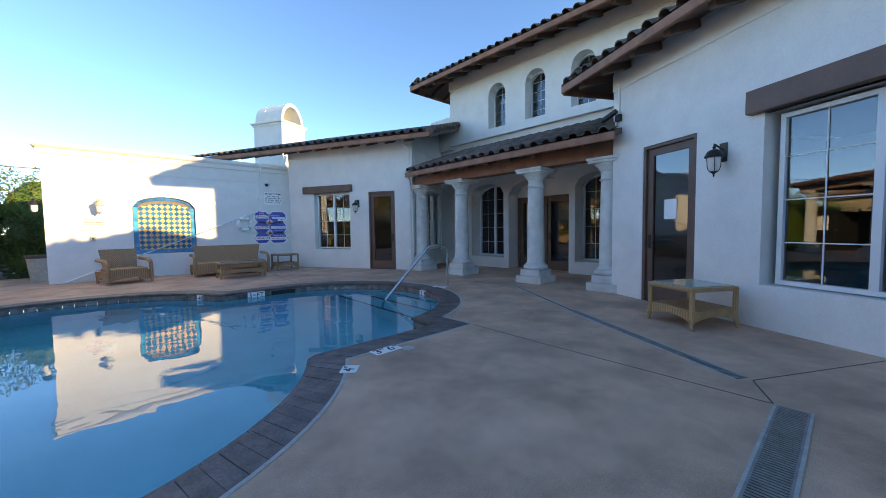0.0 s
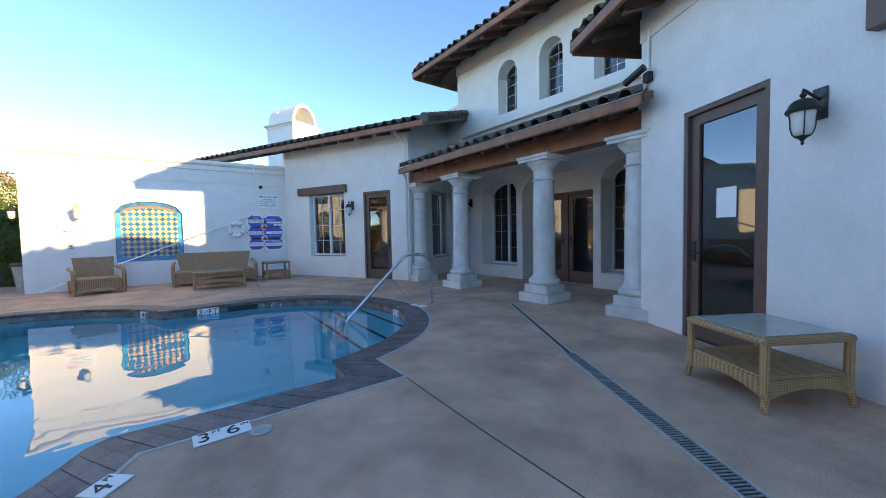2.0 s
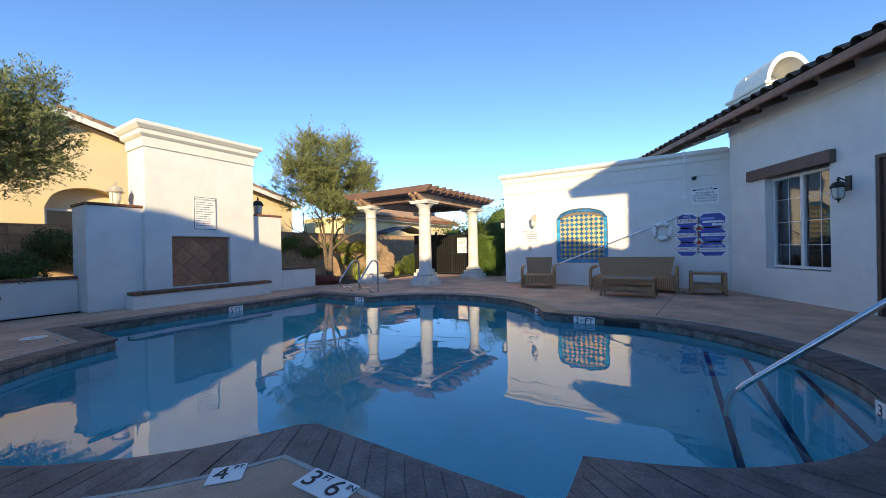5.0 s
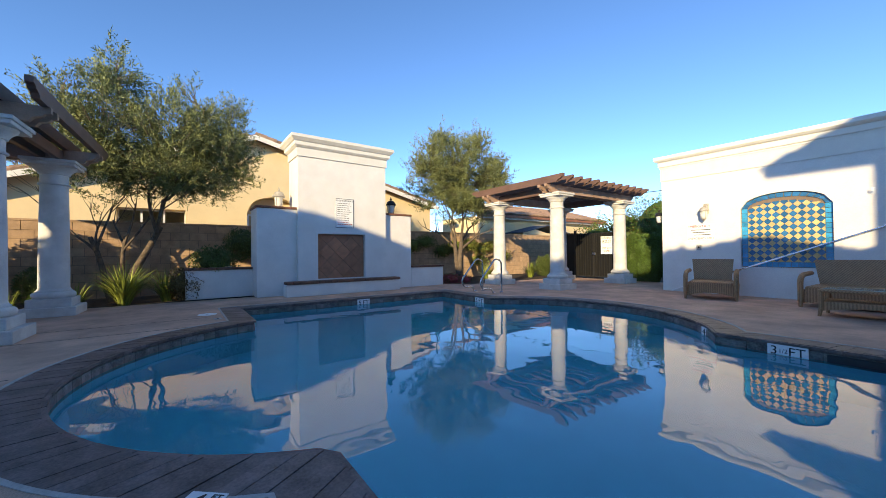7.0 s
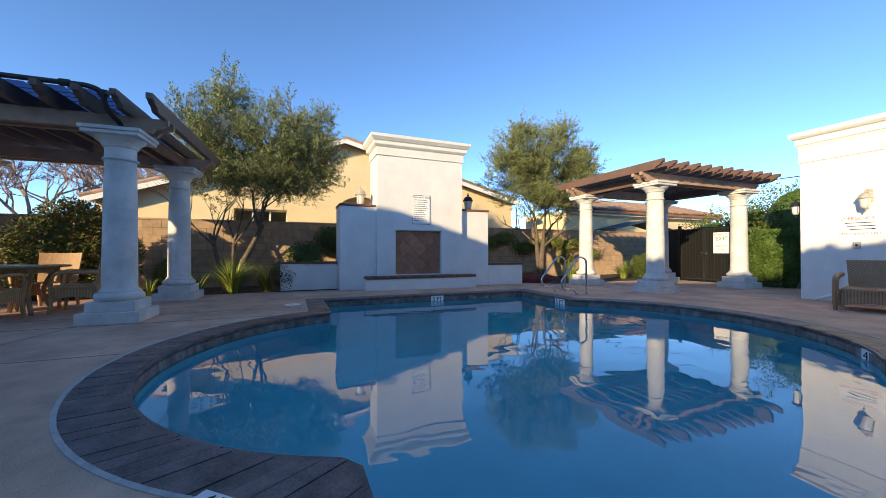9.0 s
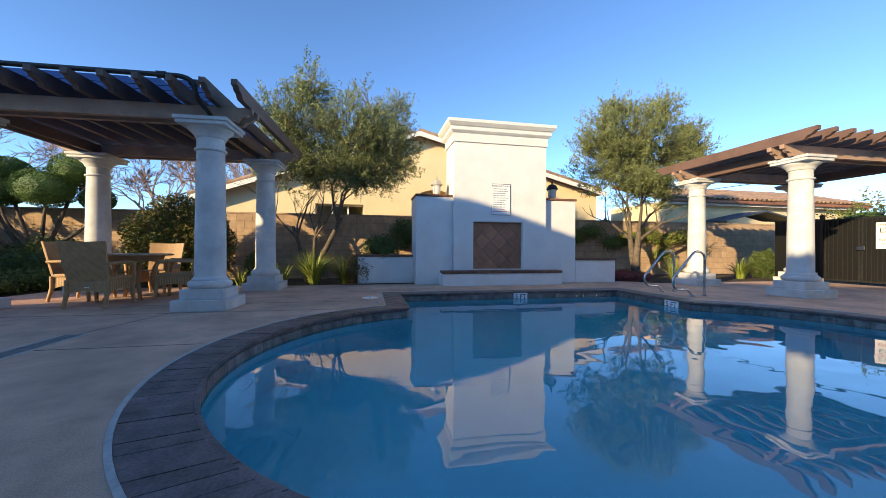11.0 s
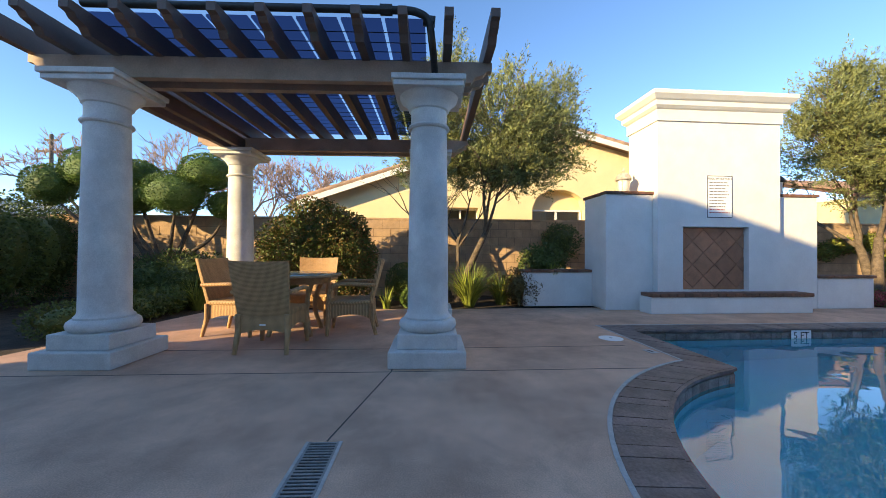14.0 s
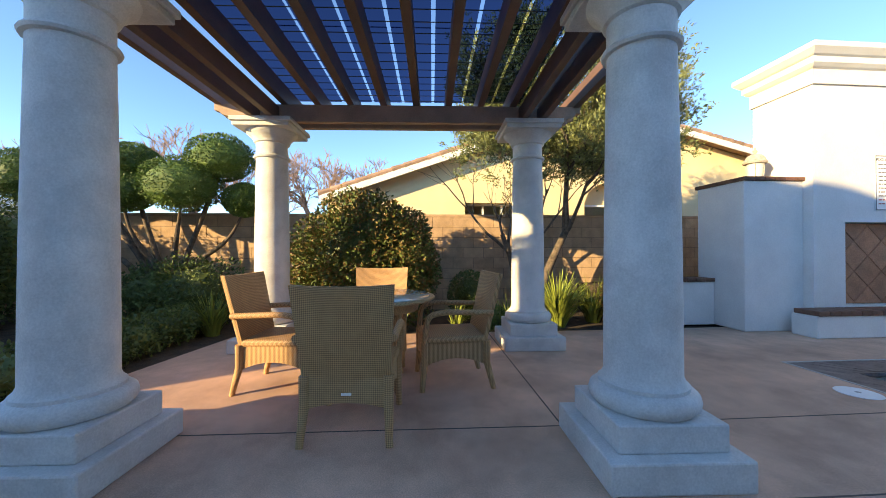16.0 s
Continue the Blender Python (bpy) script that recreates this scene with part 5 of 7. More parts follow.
part("body", box(bmesh.new(), -0.05, 0.05, -0.065, 0.065, 0, 0.035, bevel=0.008), SEAL, s)
part("button", lathe(bmesh.new(), [(0.02, 0.035), (0.018, 0.042)], 12), BLACKI, s)
# conduit, junction box and dome camera
cnd = thing("conduit", "white electrical conduit with a junction box on the wall", "conduit")
part("pipe", tube(bmesh.new(), bend([(3.53, WALL_A + 0.1, 3.44), (3.53, WALL_A - 0.17, 3.44), (3.53, WALL_A - 0.17, 3.15), (3.53, WALL_A - 0.04, 3.0), (3.53, WALL_A - 0.04, 2.36)], 0.05), 0.013, 8), WHITEP, cnd, smooth=60)
part("junction_box", tube(bmesh.new(), [(3.53, WALL_A, 2.31), (3.53, WALL_A - 0.06, 2.31)], 0.05, 14), WHITEP, cnd)
dc = thing("dome_camera", "small dark dome security camera on the wall", "camera", at=(3.73, WALL_A, 2.74))
part("bracket", box(bmesh.new(), -0.03, 0.03, -0.05, 0, -0.02, 0.04, bevel=0.006), WHITEP, dc)
part("dome", lathe(bmesh.new(), [(0.05, 0.0), (0.055, -0.03), (0.04, -0.075), (0.015, -0.09)], 18, (0, -0.09, 0.05)), BLACKM, dc, smooth=50)
hook = thing("wall_hook", "small white hook on the garden wall", "hook", at=(2.23, WALL_A, 2.06))
part("plate", box(bmesh.new(), -0.03, 0.03, -0.012, 0, -0.06, 0.06, bevel=0.004), WHITEP, hook)
part("prong", tube(bmesh.new(), bend([(0, -0.01, 0), (0, -0.10, -0.02), (0, -0.10, 0.04)], 0.03), 0.01, 8), WHITEP, hook)
ring = thing("life_ring", "white life ring hanging on the garden wall", "life ring", at=(3.03, WALL_A - 0.06, 1.46))
bm = bmesh.new()
tube(bm, [(0.185 * math.cos(a), 0, 0.185 * math.sin(a)) for a in [2 * math.pi * k / 36 for k in range(36)]] + [(0.185, 0, 0)], 0.055, 14, cap=False)
part("ring", bm, WHITEP, ring, smooth=60)
for k in range(4):
    a = math.pi / 4 + k * math.pi / 2
    c = Vector((0.185 * math.cos(a), 0, 0.185 * math.sin(a)))
    t = Vector((-math.sin(a), 0, math.cos(a)))
    part("band", tube(bmesh.new(), [c - t * 0.025, c + t * 0.025], 0.058, 14), SEAL, ring)
part("grab_rope", tube(bmesh.new(), [((0.255 + 0.02 * math.cos(4 * a)) * math.cos(a), -0.02, (0.255 + 0.02 * math.cos(4 * a)) * math.sin(a)) for a in [2 * math.pi * k / 48 for k in range(49)]], 0.006, 6), WHITEP, ring)
pole = thing("rescue_pole", "long grey aluminium rescue pole leaning along the garden wall", "pole")
part("shaft", tube(bmesh.new(), [(-1.02, WALL_A - 0.20, 0.03), (3.50, WALL_A - 0.05, 1.88)], 0.017, 10), STEEL, pole)
part("grip", tube(bmesh.new(), [(-1.02, WALL_A - 0.20, 0.03), (-0.5, WALL_A - 0.183, 0.243)], 0.021, 10), WHITEP, pole)

# ---- tiled mural in the garden wall ----
TY = mat("yellow_glazed_tile", (0.72, 0.52, 0.22), 0.3, 0, 0.1, 9, 60, 0.05, rand=0.3)
TB = mat("blue_glazed_tile", (0.02, 0.16, 0.36), 0.25, 0, 0.15, 9, 60, 0.05, rand=0.5)
TL = mat("light_blue_glazed_tile", (0.03, 0.33, 0.58), 0.25, 0, 0.15, 9, 60, 0.05, rand=0.4)
mural = thing("tile_mural", "arched mural of yellow and blue glazed tiles", "mural")
part("backing", box(bmesh.new(), 0.30, 1.75, WALL_A + 0.07, WALL_A + 0.12, 0.6, 2.3), MORTAR, mural)
MM = Matrix(((1, 0, 0, 0), (0, 0, -1, WALL_A + 0.07), (0, 1, 0, 0), (0, 0, 0, 1)))
X0, X1, Z0, ZS, RISE = 0.32, 1.72, 0.65, 1.92, 0.29


def arch_z(x, inset=0.0):
    q = (x - (X0 + X1) / 2) / ((X1 - X0) / 2 - inset + 1e-6)
    return ZS - inset * 0.3 + (RISE - inset * 0.7) * math.sqrt(max(0, 1 - min(1, q * q)))


B = 0.105
D = 0.0665
for i in range(0, 20):
    for j in range(0, 26):
        if (i + j) % 2:
            continue
        cx, cz = X0 + B + i * D + 0.0, Z0 + B + j * D
        poly = clipped_diamond(cx, cz, D - 0.003, X0 + B, X1 - B, Z0 + B, max(Z0 + B + 0.01, arch_z(min(max(cx, X0 + B), X1 - B), B) - B * 0.6))
        if poly:
            part("tile", flat_piece(poly, 0.012, MM), TB if j % 2 else TY, mural)
n = 13
for k in range(n):
    z = Z0 + (ZS - Z0) * k / n
    for x in (X0, X1 - B):
        part("border_tile", flat_piece([(x + 0.003, z + 0.003), (x + B - 0.003, z + 0.003), (x + B - 0.003, z + (ZS - Z0) / n - 0.003), (x + 0.003, z + (ZS - Z0) / n - 0.003)], 0.016, MM), TL, mural)
for k in range(12):
    x = X0 + B + (X1 - X0 - 2 * B) * k / 12
    w = (X1 - X0 - 2 * B) / 12
    part("border_tile", flat_piece([(x + 0.003, Z0 + 0.003), (x + w - 0.003, Z0 + 0.003), (x + w - 0.003, Z0 + B - 0.003), (x + 0.003, Z0 + B - 0.003)], 0.016, MM), TL, mural)
for k in range(16):
    a0, a1 = math.pi * k / 16 + 0.012, math.pi * (k + 1) / 16 - 0.012
    hw, cx = (X1 - X0) / 2, (X0 + X1) / 2
    pts = []
    for a, ins in ((a0, 0.002), (a1, 0.002), (a1, B), (a0, B)):
        pts.append((cx + (hw - ins) * math.cos(a), ZS + (RISE - ins * 0.9) * math.sin(a)))
    part("border_tile", flat_piece(pts, 0.017, MM), TB, mural)


# ---- wicker furniture ----
def wicker_mat(name, c1, c2):
    """Woven resin cane: crossing strands in relief."""
    m = bpy.data.materials.new(name)
    m.use_nodes = True
    nt = m.node_tree
    b = nt.nodes["Principled BSDF"]
    b.inputs["Roughness"].default_value = 0.55
    tc = nt.nodes.new("ShaderNodeTexCoord")
    strands = []
    for axis in ((0.3, 1.0, 1.0), (0.9, -1.0, 1.0)):
        dot = nt.nodes.new("ShaderNodeVectorMath")
        dot.operation = "DOT_PRODUCT"
        dot.inputs[1].default_value = tuple(2 * math.pi / 0.022 * k for k in axis)
        nt.links.new(tc.outputs["Object"], dot.inputs[0])
        sn = nt.nodes.new("ShaderNodeMath")
        sn.operation = "SINE"
        nt.links.new(dot.outputs["Value"], sn.inputs[0])
        strands.append(sn)
    mul = nt.nodes.new("ShaderNodeMath")
    mul.operation = "MULTIPLY"
    nt.links.new(strands[0].outputs[0], mul.inputs[0])
    nt.links.new(strands[1].outputs[0], mul.inputs[1])
    ad = nt.nodes.new("ShaderNodeMath")
    ad.operation = "MULTIPLY_ADD"
    nt.links.new(mul.outputs[0], ad.inputs[0])
    ad.inputs[1].default_value, ad.inputs[2].default_value = 0.55, 0.30
    nz = nt.nodes.new("ShaderNodeTexNoise")
    nz.inputs["Scale"].default_value, nz.inputs["Detail"].default_value = 14, 5
    nt.links.new(tc.outputs["Object"], nz.inputs["Vector"])
    ad2 = nt.nodes.new("ShaderNodeMath")
    ad2.operation = "MULTIPLY_ADD"
    nt.links.new(nz.outputs["Fac"], ad2.inputs[0])
    ad2.inputs[1].default_value = 0.5
    nt.links.new(ad.outputs[0], ad2.inputs[2])
    ramp = nt.nodes.new("ShaderNodeValToRGB")
    ramp.color_ramp.elements[0].position, ramp.color_ramp.elements[1].position = 0.2, 0.85
    ramp.color_ramp.elements[0].color, ramp.color_ramp.elements[1].color = (*c2, 1), (*c1, 1)
    nt.links.new(ad2.outputs[0], ramp.inputs[0])
    nt.links.new(ramp.outputs[0], b.inputs["Base Color"])
    bp = nt.nodes.new("ShaderNodeBump")
    bp.inputs["Strength"].default_value, bp.inputs["Distance"].default_value = 0.3, 0.004
    nt.links.new(ad2.outputs[0], bp.inputs["Height"])
    nt.links.new(bp.outputs[0], b.inputs["Normal"])
    return m


WICKER = wicker_mat("honey_wicker", (0.62, 0.36, 0.17), (0.27, 0.14, 0.06))
WICKER2 = wicker_mat("brown_wicker", (0.54, 0.285, 0.14), (0.23, 0.11, 0.05))
TGLASS = mat("frosted_table_glass", (0.40, 0.42, 0.36), 0.12, 0, 0.05, 4, 40, 0.02)


def curved_panel(bm, w, h, thick, lean, bow, z0, x0, n=8, k=6, crown=0.0):
    """A reclined back panel across y, bowed towards -x."""
    def pt(i, j, side):
        y = -w / 2 + w * i / n
        t = j / k
        top = h - crown * (2 * i / n - 1) ** 2
        return (x0 - lean * t - bow * (1 - (2 * i / n - 1) ** 2) * (0.4 + 0.6 * t) + side * thick, y * (0.90 + 0.12 * t), z0 + top * t)
    g = [[[bm.verts.new(pt(i, j, s)) for j in range(k + 1)] for i in range(n + 1)] for s in (0, 1)]
    for s in (0, 1):
        for i in range(n):
            for j in range(k):
                bm.faces.new((g[s][i][j], g[s][i + 1][j], g[s][i + 1][j + 1], g[s][i][j + 1]))
    for i in range(n):
        for j in (0, k):
            bm.faces.new((g[0][i][j], g[0][i + 1][j], g[1][i + 1][j], g[1][i][j]))
    for j in range(k):
        for i in (0, n):
            bm.faces.new((g[0][i][j], g[0][i][j + 1], g[1][i][j + 1], g[1][i][j]))
    return bm


def apron(bm, a, b, z0, z1, arch, thick, n=8):
    """A skirt from a to b with an arched lower edge."""
    d = Vector((b[0] - a[0], b[1] - a[1], 0))
    nrm = Vector((-d.y, d.x, 0)).normalized() * thick
    for k in range(n):
        p, q = Vector((*a, 0)) + d * (k / n), Vector((*a, 0)) + d * ((k + 1) / n)
        zp, zq = [z0 + arch * (1 - (2 * t - 1) ** 2) for t in (k / n, (k + 1) / n)]
        hexa(bm, [(p.x, p.y, zp), (q.x, q.y, zq), (q.x + nrm.x, q.y + nrm.y, zq), (p.x + nrm.x, p.y + nrm.y, zp), (p.x, p.y, z1), (q.x, q.y, z1), (q.x + nrm.x, q.y + nrm.y, z1), (p.x + nrm.x, p.y + nrm.y, z1)])
    bmesh.ops.remove_doubles(bm, verts=bm.verts, dist=0.0005)


def dining_chair_parts(root):
    """Faces +x; seat 0.44 high, back 0.93."""
    part("backrest", curved_panel(bmesh.new(), 0.58, 0.56, 0.035, 0.13, 0.035, 0.38, -0.25, crown=-0.01), WICKER, root, smooth=50)
    part("seat", box(bmesh.new(), -0.25, 0.28, -0.265, 0.265, 0.38, 0.44, bevel=0.022), WICKER, root)
    for a, b, ar in (((0.27, 0.25), (0.27, -0.25), 0.05), ((-0.24, -0.25), (0.26, -0.25), 0.06), ((0.26, 0.25), (-0.24, 0.25), 0.06), ((-0.25, -0.25), (-0.25, 0.25), 0.04)):
        bm = bmesh.new()
        apron(bm, a, b, 0.20, 0.385, ar, 0.012)
        part("apron", bm, WICKER, root)
    for x, y, dx in ((0.265, 0.25, 0.02), (0.265, -0.25, 0.02), (-0.255, 0.25, -0.055), (-0.255, -0.25, -0.055)):
        part("leg", tube(bmesh.new(), [(x, y, 0.40), (x, y, 0.22), (x + dx, y + 0.01 * (1 if y > 0 else -1), 0.0)], [0.032, 0.030, 0.022], 10), WICKER, root, smooth=50)
    for y in (0.285, -0.285):
        part("armrest", tube(bmesh.new(), bend([(-0.30, y, 0.63), (0.10, y, 0.645), (0.24, y, 0.62), (0.27, y * 0.93, 0.40)], 0.09), 0.024, 10), WICKER, root, smooth=50)
    part("maker_tag", box(bmesh.new(), -0.268, -0.264, -0.03, 0.03, 0.285, 0.30), WHITEP, root, "small white tag")


CH = thing("dining_chair", "honey-brown woven wicker armchair at the round table", "chair", "chairs round the table")
dining_chair_parts(CH)
CH.matrix_basis = pose(-4.18, -0.935, 0, 0, 0, 177)
copy_thing(CH, pose(-5.60, -0.92, 0, 0, 0, 0))
copy_thing(CH, pose(-4.94, -1.65, 0, 0, 0, 84))
copy_thing(CH, pose(-4.94, -0.22, 0, 0, 0, -86))
CH5 = copy_thing(CH, pose(2.22, -0.84, 0, 0, 0, 128))
tagged(CH5, "honey-brown woven wicker armchair standing alone on the deck")
DT = thing("round_table", "round glass-topped wicker dining table under the pergola", "table", at=(-4.90, -0.93, 0))
part("tabletop", lathe(bmesh.new(), [(0.50, 0.722), (0.545, 0.725), (0.56, 0.735), (0.56, 0.748), (0.55, 0.755), (0.50, 0.755)], 48), WICKER, DT, smooth=40)
part("glass_inlay", lathe(bmesh.new(), [(0.52, 0.755), (0.52, 0.761), (0.515, 0.763)], 48), TGLASS, DT, "pale frosted glass top", smooth=40)
part("apron", lathe(bmesh.new(), [(0.40, 0.64), (0.415, 0.64), (0.43, 0.722), (0.40, 0.722)], 40, cap=False), WICKER, DT)
for k in range(4):
    a = math.pi / 4 + k * math.pi / 2
    part("leg", tube(bmesh.new(), bend([(0.40 * math.cos(a), 0.40 * math.sin(a), 0.70), (0.22 * math.cos(a), 0.22 * math.sin(a), 0.36), (0.36 * math.cos(a), 0.36 * math.sin(a), 0.0)], 0.2), 0.028, 10), WICKER, DT, smooth=50)


def wicker_table(name, m, w, d, h, label, mat_):
    """A low table with a woven frame, glass top and a woven shelf."""
    root = thing(name, label, "table")
    root.matrix_basis = m
    bm = box(bmesh.new(), -w / 2, w / 2, -d / 2, d / 2, h - 0.06, h - 0.005, bevel=0.022)
    part("top_frame", bm, mat_, root)
    part("glass_top", box(bmesh.new(), -w / 2 + 0.045, w / 2 - 0.045, -d / 2 + 0.045, d / 2 - 0.045, h - 0.005, h + 0.003, bevel=0.002), TGLASS, root, "frosted glass top")
    for x in (-w / 2 + 0.03, w / 2 - 0.03):
        for y in (-d / 2 + 0.03, d / 2 - 0.03):
            sx, sy = (1 if x > 0 else -1), (1 if y > 0 else -1)
            part("leg", tube(bmesh.new(), [(x, y, h - 0.04), (x, y, 0.14), (x + 0.02 * sx, y + 0.02 * sy, 0)], [0.028, 0.028, 0.02], 10), mat_, root, smooth=50)
    part("shelf", box(bmesh.new(), -w / 2 + 0.03, w / 2 - 0.03, -d / 2 + 0.03, d / 2 - 0.03, 0.20, 0.235, bevel=0.01), mat_, root)
    x, y = w / 2 - 0.02, d / 2 - 0.02
    for a, b in (((x, y), (x, -y)), ((-x, -y), (x, -y)), ((x, y), (-x, y)), ((-x, -y), (-x, y))):
        bm = bmesh.new()
        apron(bm, a, b, 0.08, 0.215, 0.07, 0.012)
        part("apron", bm, mat_, root)
    return root


wicker_table("side_table", pose(5.0, 0.985, 0, 0, 0, 59), 0.68, 0.68, 0.50, "honey-brown wicker table with a glass top by the clubhouse door", WICKER)
wicker_table("side_table", pose(3.88, 11.65, 0, 0, 0, 0), 0.66, 0.62, 0.51, "brown wicker side table beside the sofa", WICKER2)
wicker_table("coffee_table", pose(2.38, 10.68, 0, 0, 0, -2), 1.08, 0.56, 0.42, "brown wicker coffee table in front of the sofa", WICKER2)


def lounge(name, m, w, label, category, tilt=0):
    """A deep wicker seat that faces -y: base, seat, tall back and rolled arms."""
    root = thing(name, label, category)
    root.matrix_basis = m
    part("seat", box(bmesh.new(), -w / 2 + 0.09, w / 2 - 0.09, -0.40, 0.30, 0.26, 0.37, bevel=0.03), WICKER2, root)
    bm = bmesh.new()
    curved_panel(bm, w - 0.20, 0.52, 0.06, 0.12, 0.02, 0.30, 0, crown=0.0)
    bm.transform(pose(0, 0.26, 0, 0, 0, -90))
    part("backrest", bm, WICKER2, root, smooth=50)
    for a, b, ar in (((-w / 2 + 0.06, -0.40), (w / 2 - 0.06, -0.40), 0.07), ((w / 2 - 0.04, -0.40), (w / 2 - 0.04, 0.34), 0.06), ((-w / 2 + 0.04, 0.34), (-w / 2 + 0.04, -0.40), 0.06), ((w / 2 - 0.05, 0.34), (-w / 2 + 0.05, 0.34), 0.05)):
        bm = bmesh.new()
        apron(bm, a, b, 0.07, 0.30, ar, 0.02)
        part("apron", bm, WICKER2, root)
    for s in (-1, 1):
        x = s * (w / 2 - 0.04)
        pts = bend([(x, 0.32, 0.57), (x, -0.25, 0.56), (x, -0.42, 0.50), (x, -0.42, 0.10)], 0.12, 6)
        part("armrest", tube(bmesh.new(), pts, 0.042, 10), WICKER2, root, smooth=50)
        for y in (-0.40, 0.32):
            part("leg", tube(bmesh.new(), [(x, y, 0.30), (x, y + 0.03 * (1 if y > 0 else -1), 0.0)], [0.038, 0.026], 10), WICKER2, root, smooth=50)
    return root


lounge("wicker_sofa", pose(2.40, 11.85, 0, 0, 0, -2), 1.92, "brown wicker three-seat sofa against the garden wall", "sofa")
lounge("lounge_chair", pose(0.04, 11.80, 0, 0, 0, 14), 0.92, "brown wicker lounge chair by the mural", "armchair")

# ---- pool rails ----
hr = thing("pool_handrail", "polished stainless handrail down the pool steps", "handrail")
part("tube", tube(bmesh.new(), bend([(5.10, 5.46, 0), (5.07, 5.46, 0.84), (4.64, 5.52, 0.88), (3.58, 5.68, -0.17), (3.54, 5.66, -0.60), (3.54, 5.66, -0.81)], 0.14, 8), 0.024, 14), STEEL, hr, smooth=60)
part("escutcheon", lathe(bmesh.new(), [(0.055, 0.0), (0.055, 0.012), (0.03, 0.03)], 20, (5.10, 5.46, 0)), STEEL, hr, smooth=40)
for k, x in enumerate((-4.28, -3.58)):
    gr = thing("grab_rail", "stainless grab rail at the pool's deep end", "grab rail", "grab rails")
    part("tube", tube(bmesh.new(), bend([(x, 9.15, 0), (x, 9.15, 0.80), (x, 8.94, 0.86), (x, 8.42, 0.30), (x, 8.52, 0.12), (x, 8.77, 0.14), (x, 8.88, 0.0)], 0.10, 6), 0.021, 12), STEEL, gr, smooth=60)
    for y in (9.15, 8.88):
        part("escutcheon", lathe(bmesh.new(), [(0.05, 0.0), (0.05, 0.012), (0.028, 0.03)], 18, (x, y, 0)), STEEL, gr, smooth=40)

# ---- gate by the second pergola ----
gate = thing("metal_gate", "black mesh double gate with an exit sign", "gate", at=(-0.21, 0.25, 0))
for x0, x1 in ((-5.35, -4.60), (-4.58, -3.72)):
    leaf = part("gate_leaf", box(bmesh.new(), x0 + 0.04, x1 - 0.04, 15.04, 15.05, 0.10, 1.68), GATEM, gate)
    for a, b, z0, z1 in ((x0, x0 + 0.04, 0.06, 1.72), (x1 - 0.04, x1, 0.06, 1.72), (x0 + 0.04, x1 - 0.04, 0.06, 0.10), (x0 + 0.04, x1 - 0.04, 1.68, 1.72)):
        part("bar", box(bmesh.new(), a, b, 15.02, 15.07, z0, z1), BLACKM, leaf)
    k = x0 + 0.10
    while k < x1 - 0.06:
        part("picket", box(bmesh.new(), k - 0.008, k + 0.008, 15.015, 15.031, 0.06, 1.72), BLACKM, leaf)
        k += 0.10
part("latch", box(bmesh.new(), -4.66, -4.50, 14.98, 15.02, 0.88, 0.98, bevel=0.008), STEEL, gate, "steel latch box")
s = part("sign_plate", box(bmesh.new(), -4.30, -3.82, 15.0, 15.008, 0.92, 1.57, bevel=0.003), WHITEP, gate, "white exit sign")
text_part("lettering", "EMERGENCY", 0.075, pose(-4.06, 14.998, 1.50, 90, 0, 0), REDI, s)
text_part("lettering", "EXIT", 0.17, pose(-4.06, 14.998, 1.37, 90, 0, 0), BLACKI, s)
text_part("lettering", "KEEP GATE", 0.075, pose(-4.06, 14.998, 1.14, 90, 0, 0), REDI, s)
text_part("lettering", "CLOSED", 0.075, pose(-4.06, 14.998, 1.03, 90, 0, 0), REDI, s)
for x in (-5.40, -3.68):
    part("post", box(bmesh.new(), x - 0.04, x + 0.04, 15.0, 15.08, 0, 1.85), BLACKM, gate)
fence = thing("mesh_fence", "black mesh fence beside the gate", "fence", at=(-0.21, 0.25, 0))
part("panel", box(bmesh.new(), -6.6, -5.44, 15.04, 15.05, 0.05, 1.70), GATEM, fence)
part("rail", box(bmesh.new(), -6.6, -5.44, 15.02, 15.07, 1.70, 1.75), BLACKM, fence)

# ---- security camera, downpipe ----
sc = thing("security_camera", "dark bullet security camera with white conduit under the eave", "camera")
sc.matrix_basis = mN @ pose(0.10, 0, 0)
part("conduit", tube(bmesh.new(), bend([(0.06, -0.02, 3.70), (0.06, -0.02, 3.25), (0.0, -0.04, 3.0), (-0.05, -0.02, 2.86), (-0.16, 0.02, 2.80)], 0.08), 0.018, 8), WHITEP, sc, smooth=60)
part("mount", box(bmesh.new(), 0.02, 0.12, -0.08, 0.0, 3.05, 3.17, bevel=0.01), BLACKM, sc)
part("barrel", tube(bmesh.new(), [(0.14, -0.14, 3.20), (-0.12, -0.22, 3.10)], 0.045, 14), BLACKM, sc)
dp = thing("downpipe", "white downpipe at the corner of the far wing", "downpipe")
part("pipe", tube(bmesh.new(), bend([(5.93, 8.18, 3.78), (6.10, 8.25, 3.62), (6.34, 8.31, 3.55), (6.34, 8.31, 3.0), (6.20, 8.28, 2.85), (6.36, 8.33, 2.65), (6.36, 8.33, 0.05)], 0.08), 0.032, 10), STUCCO, dp, smooth=60)

# ---- chimney of the far wing ----
ck = thing("chimney_cap", "white stucco chimney with an arched barrel cap", "chimney")
ck.matrix_basis = pose(6.25, 18.3, 0, 0, 0, 26)
part("chimney_shaft", box(bmesh.new(), -0.75, 0.75, -0.85, 0.85, 3.6, 6.15), STUCCO, ck)
bm = bmesh.new()
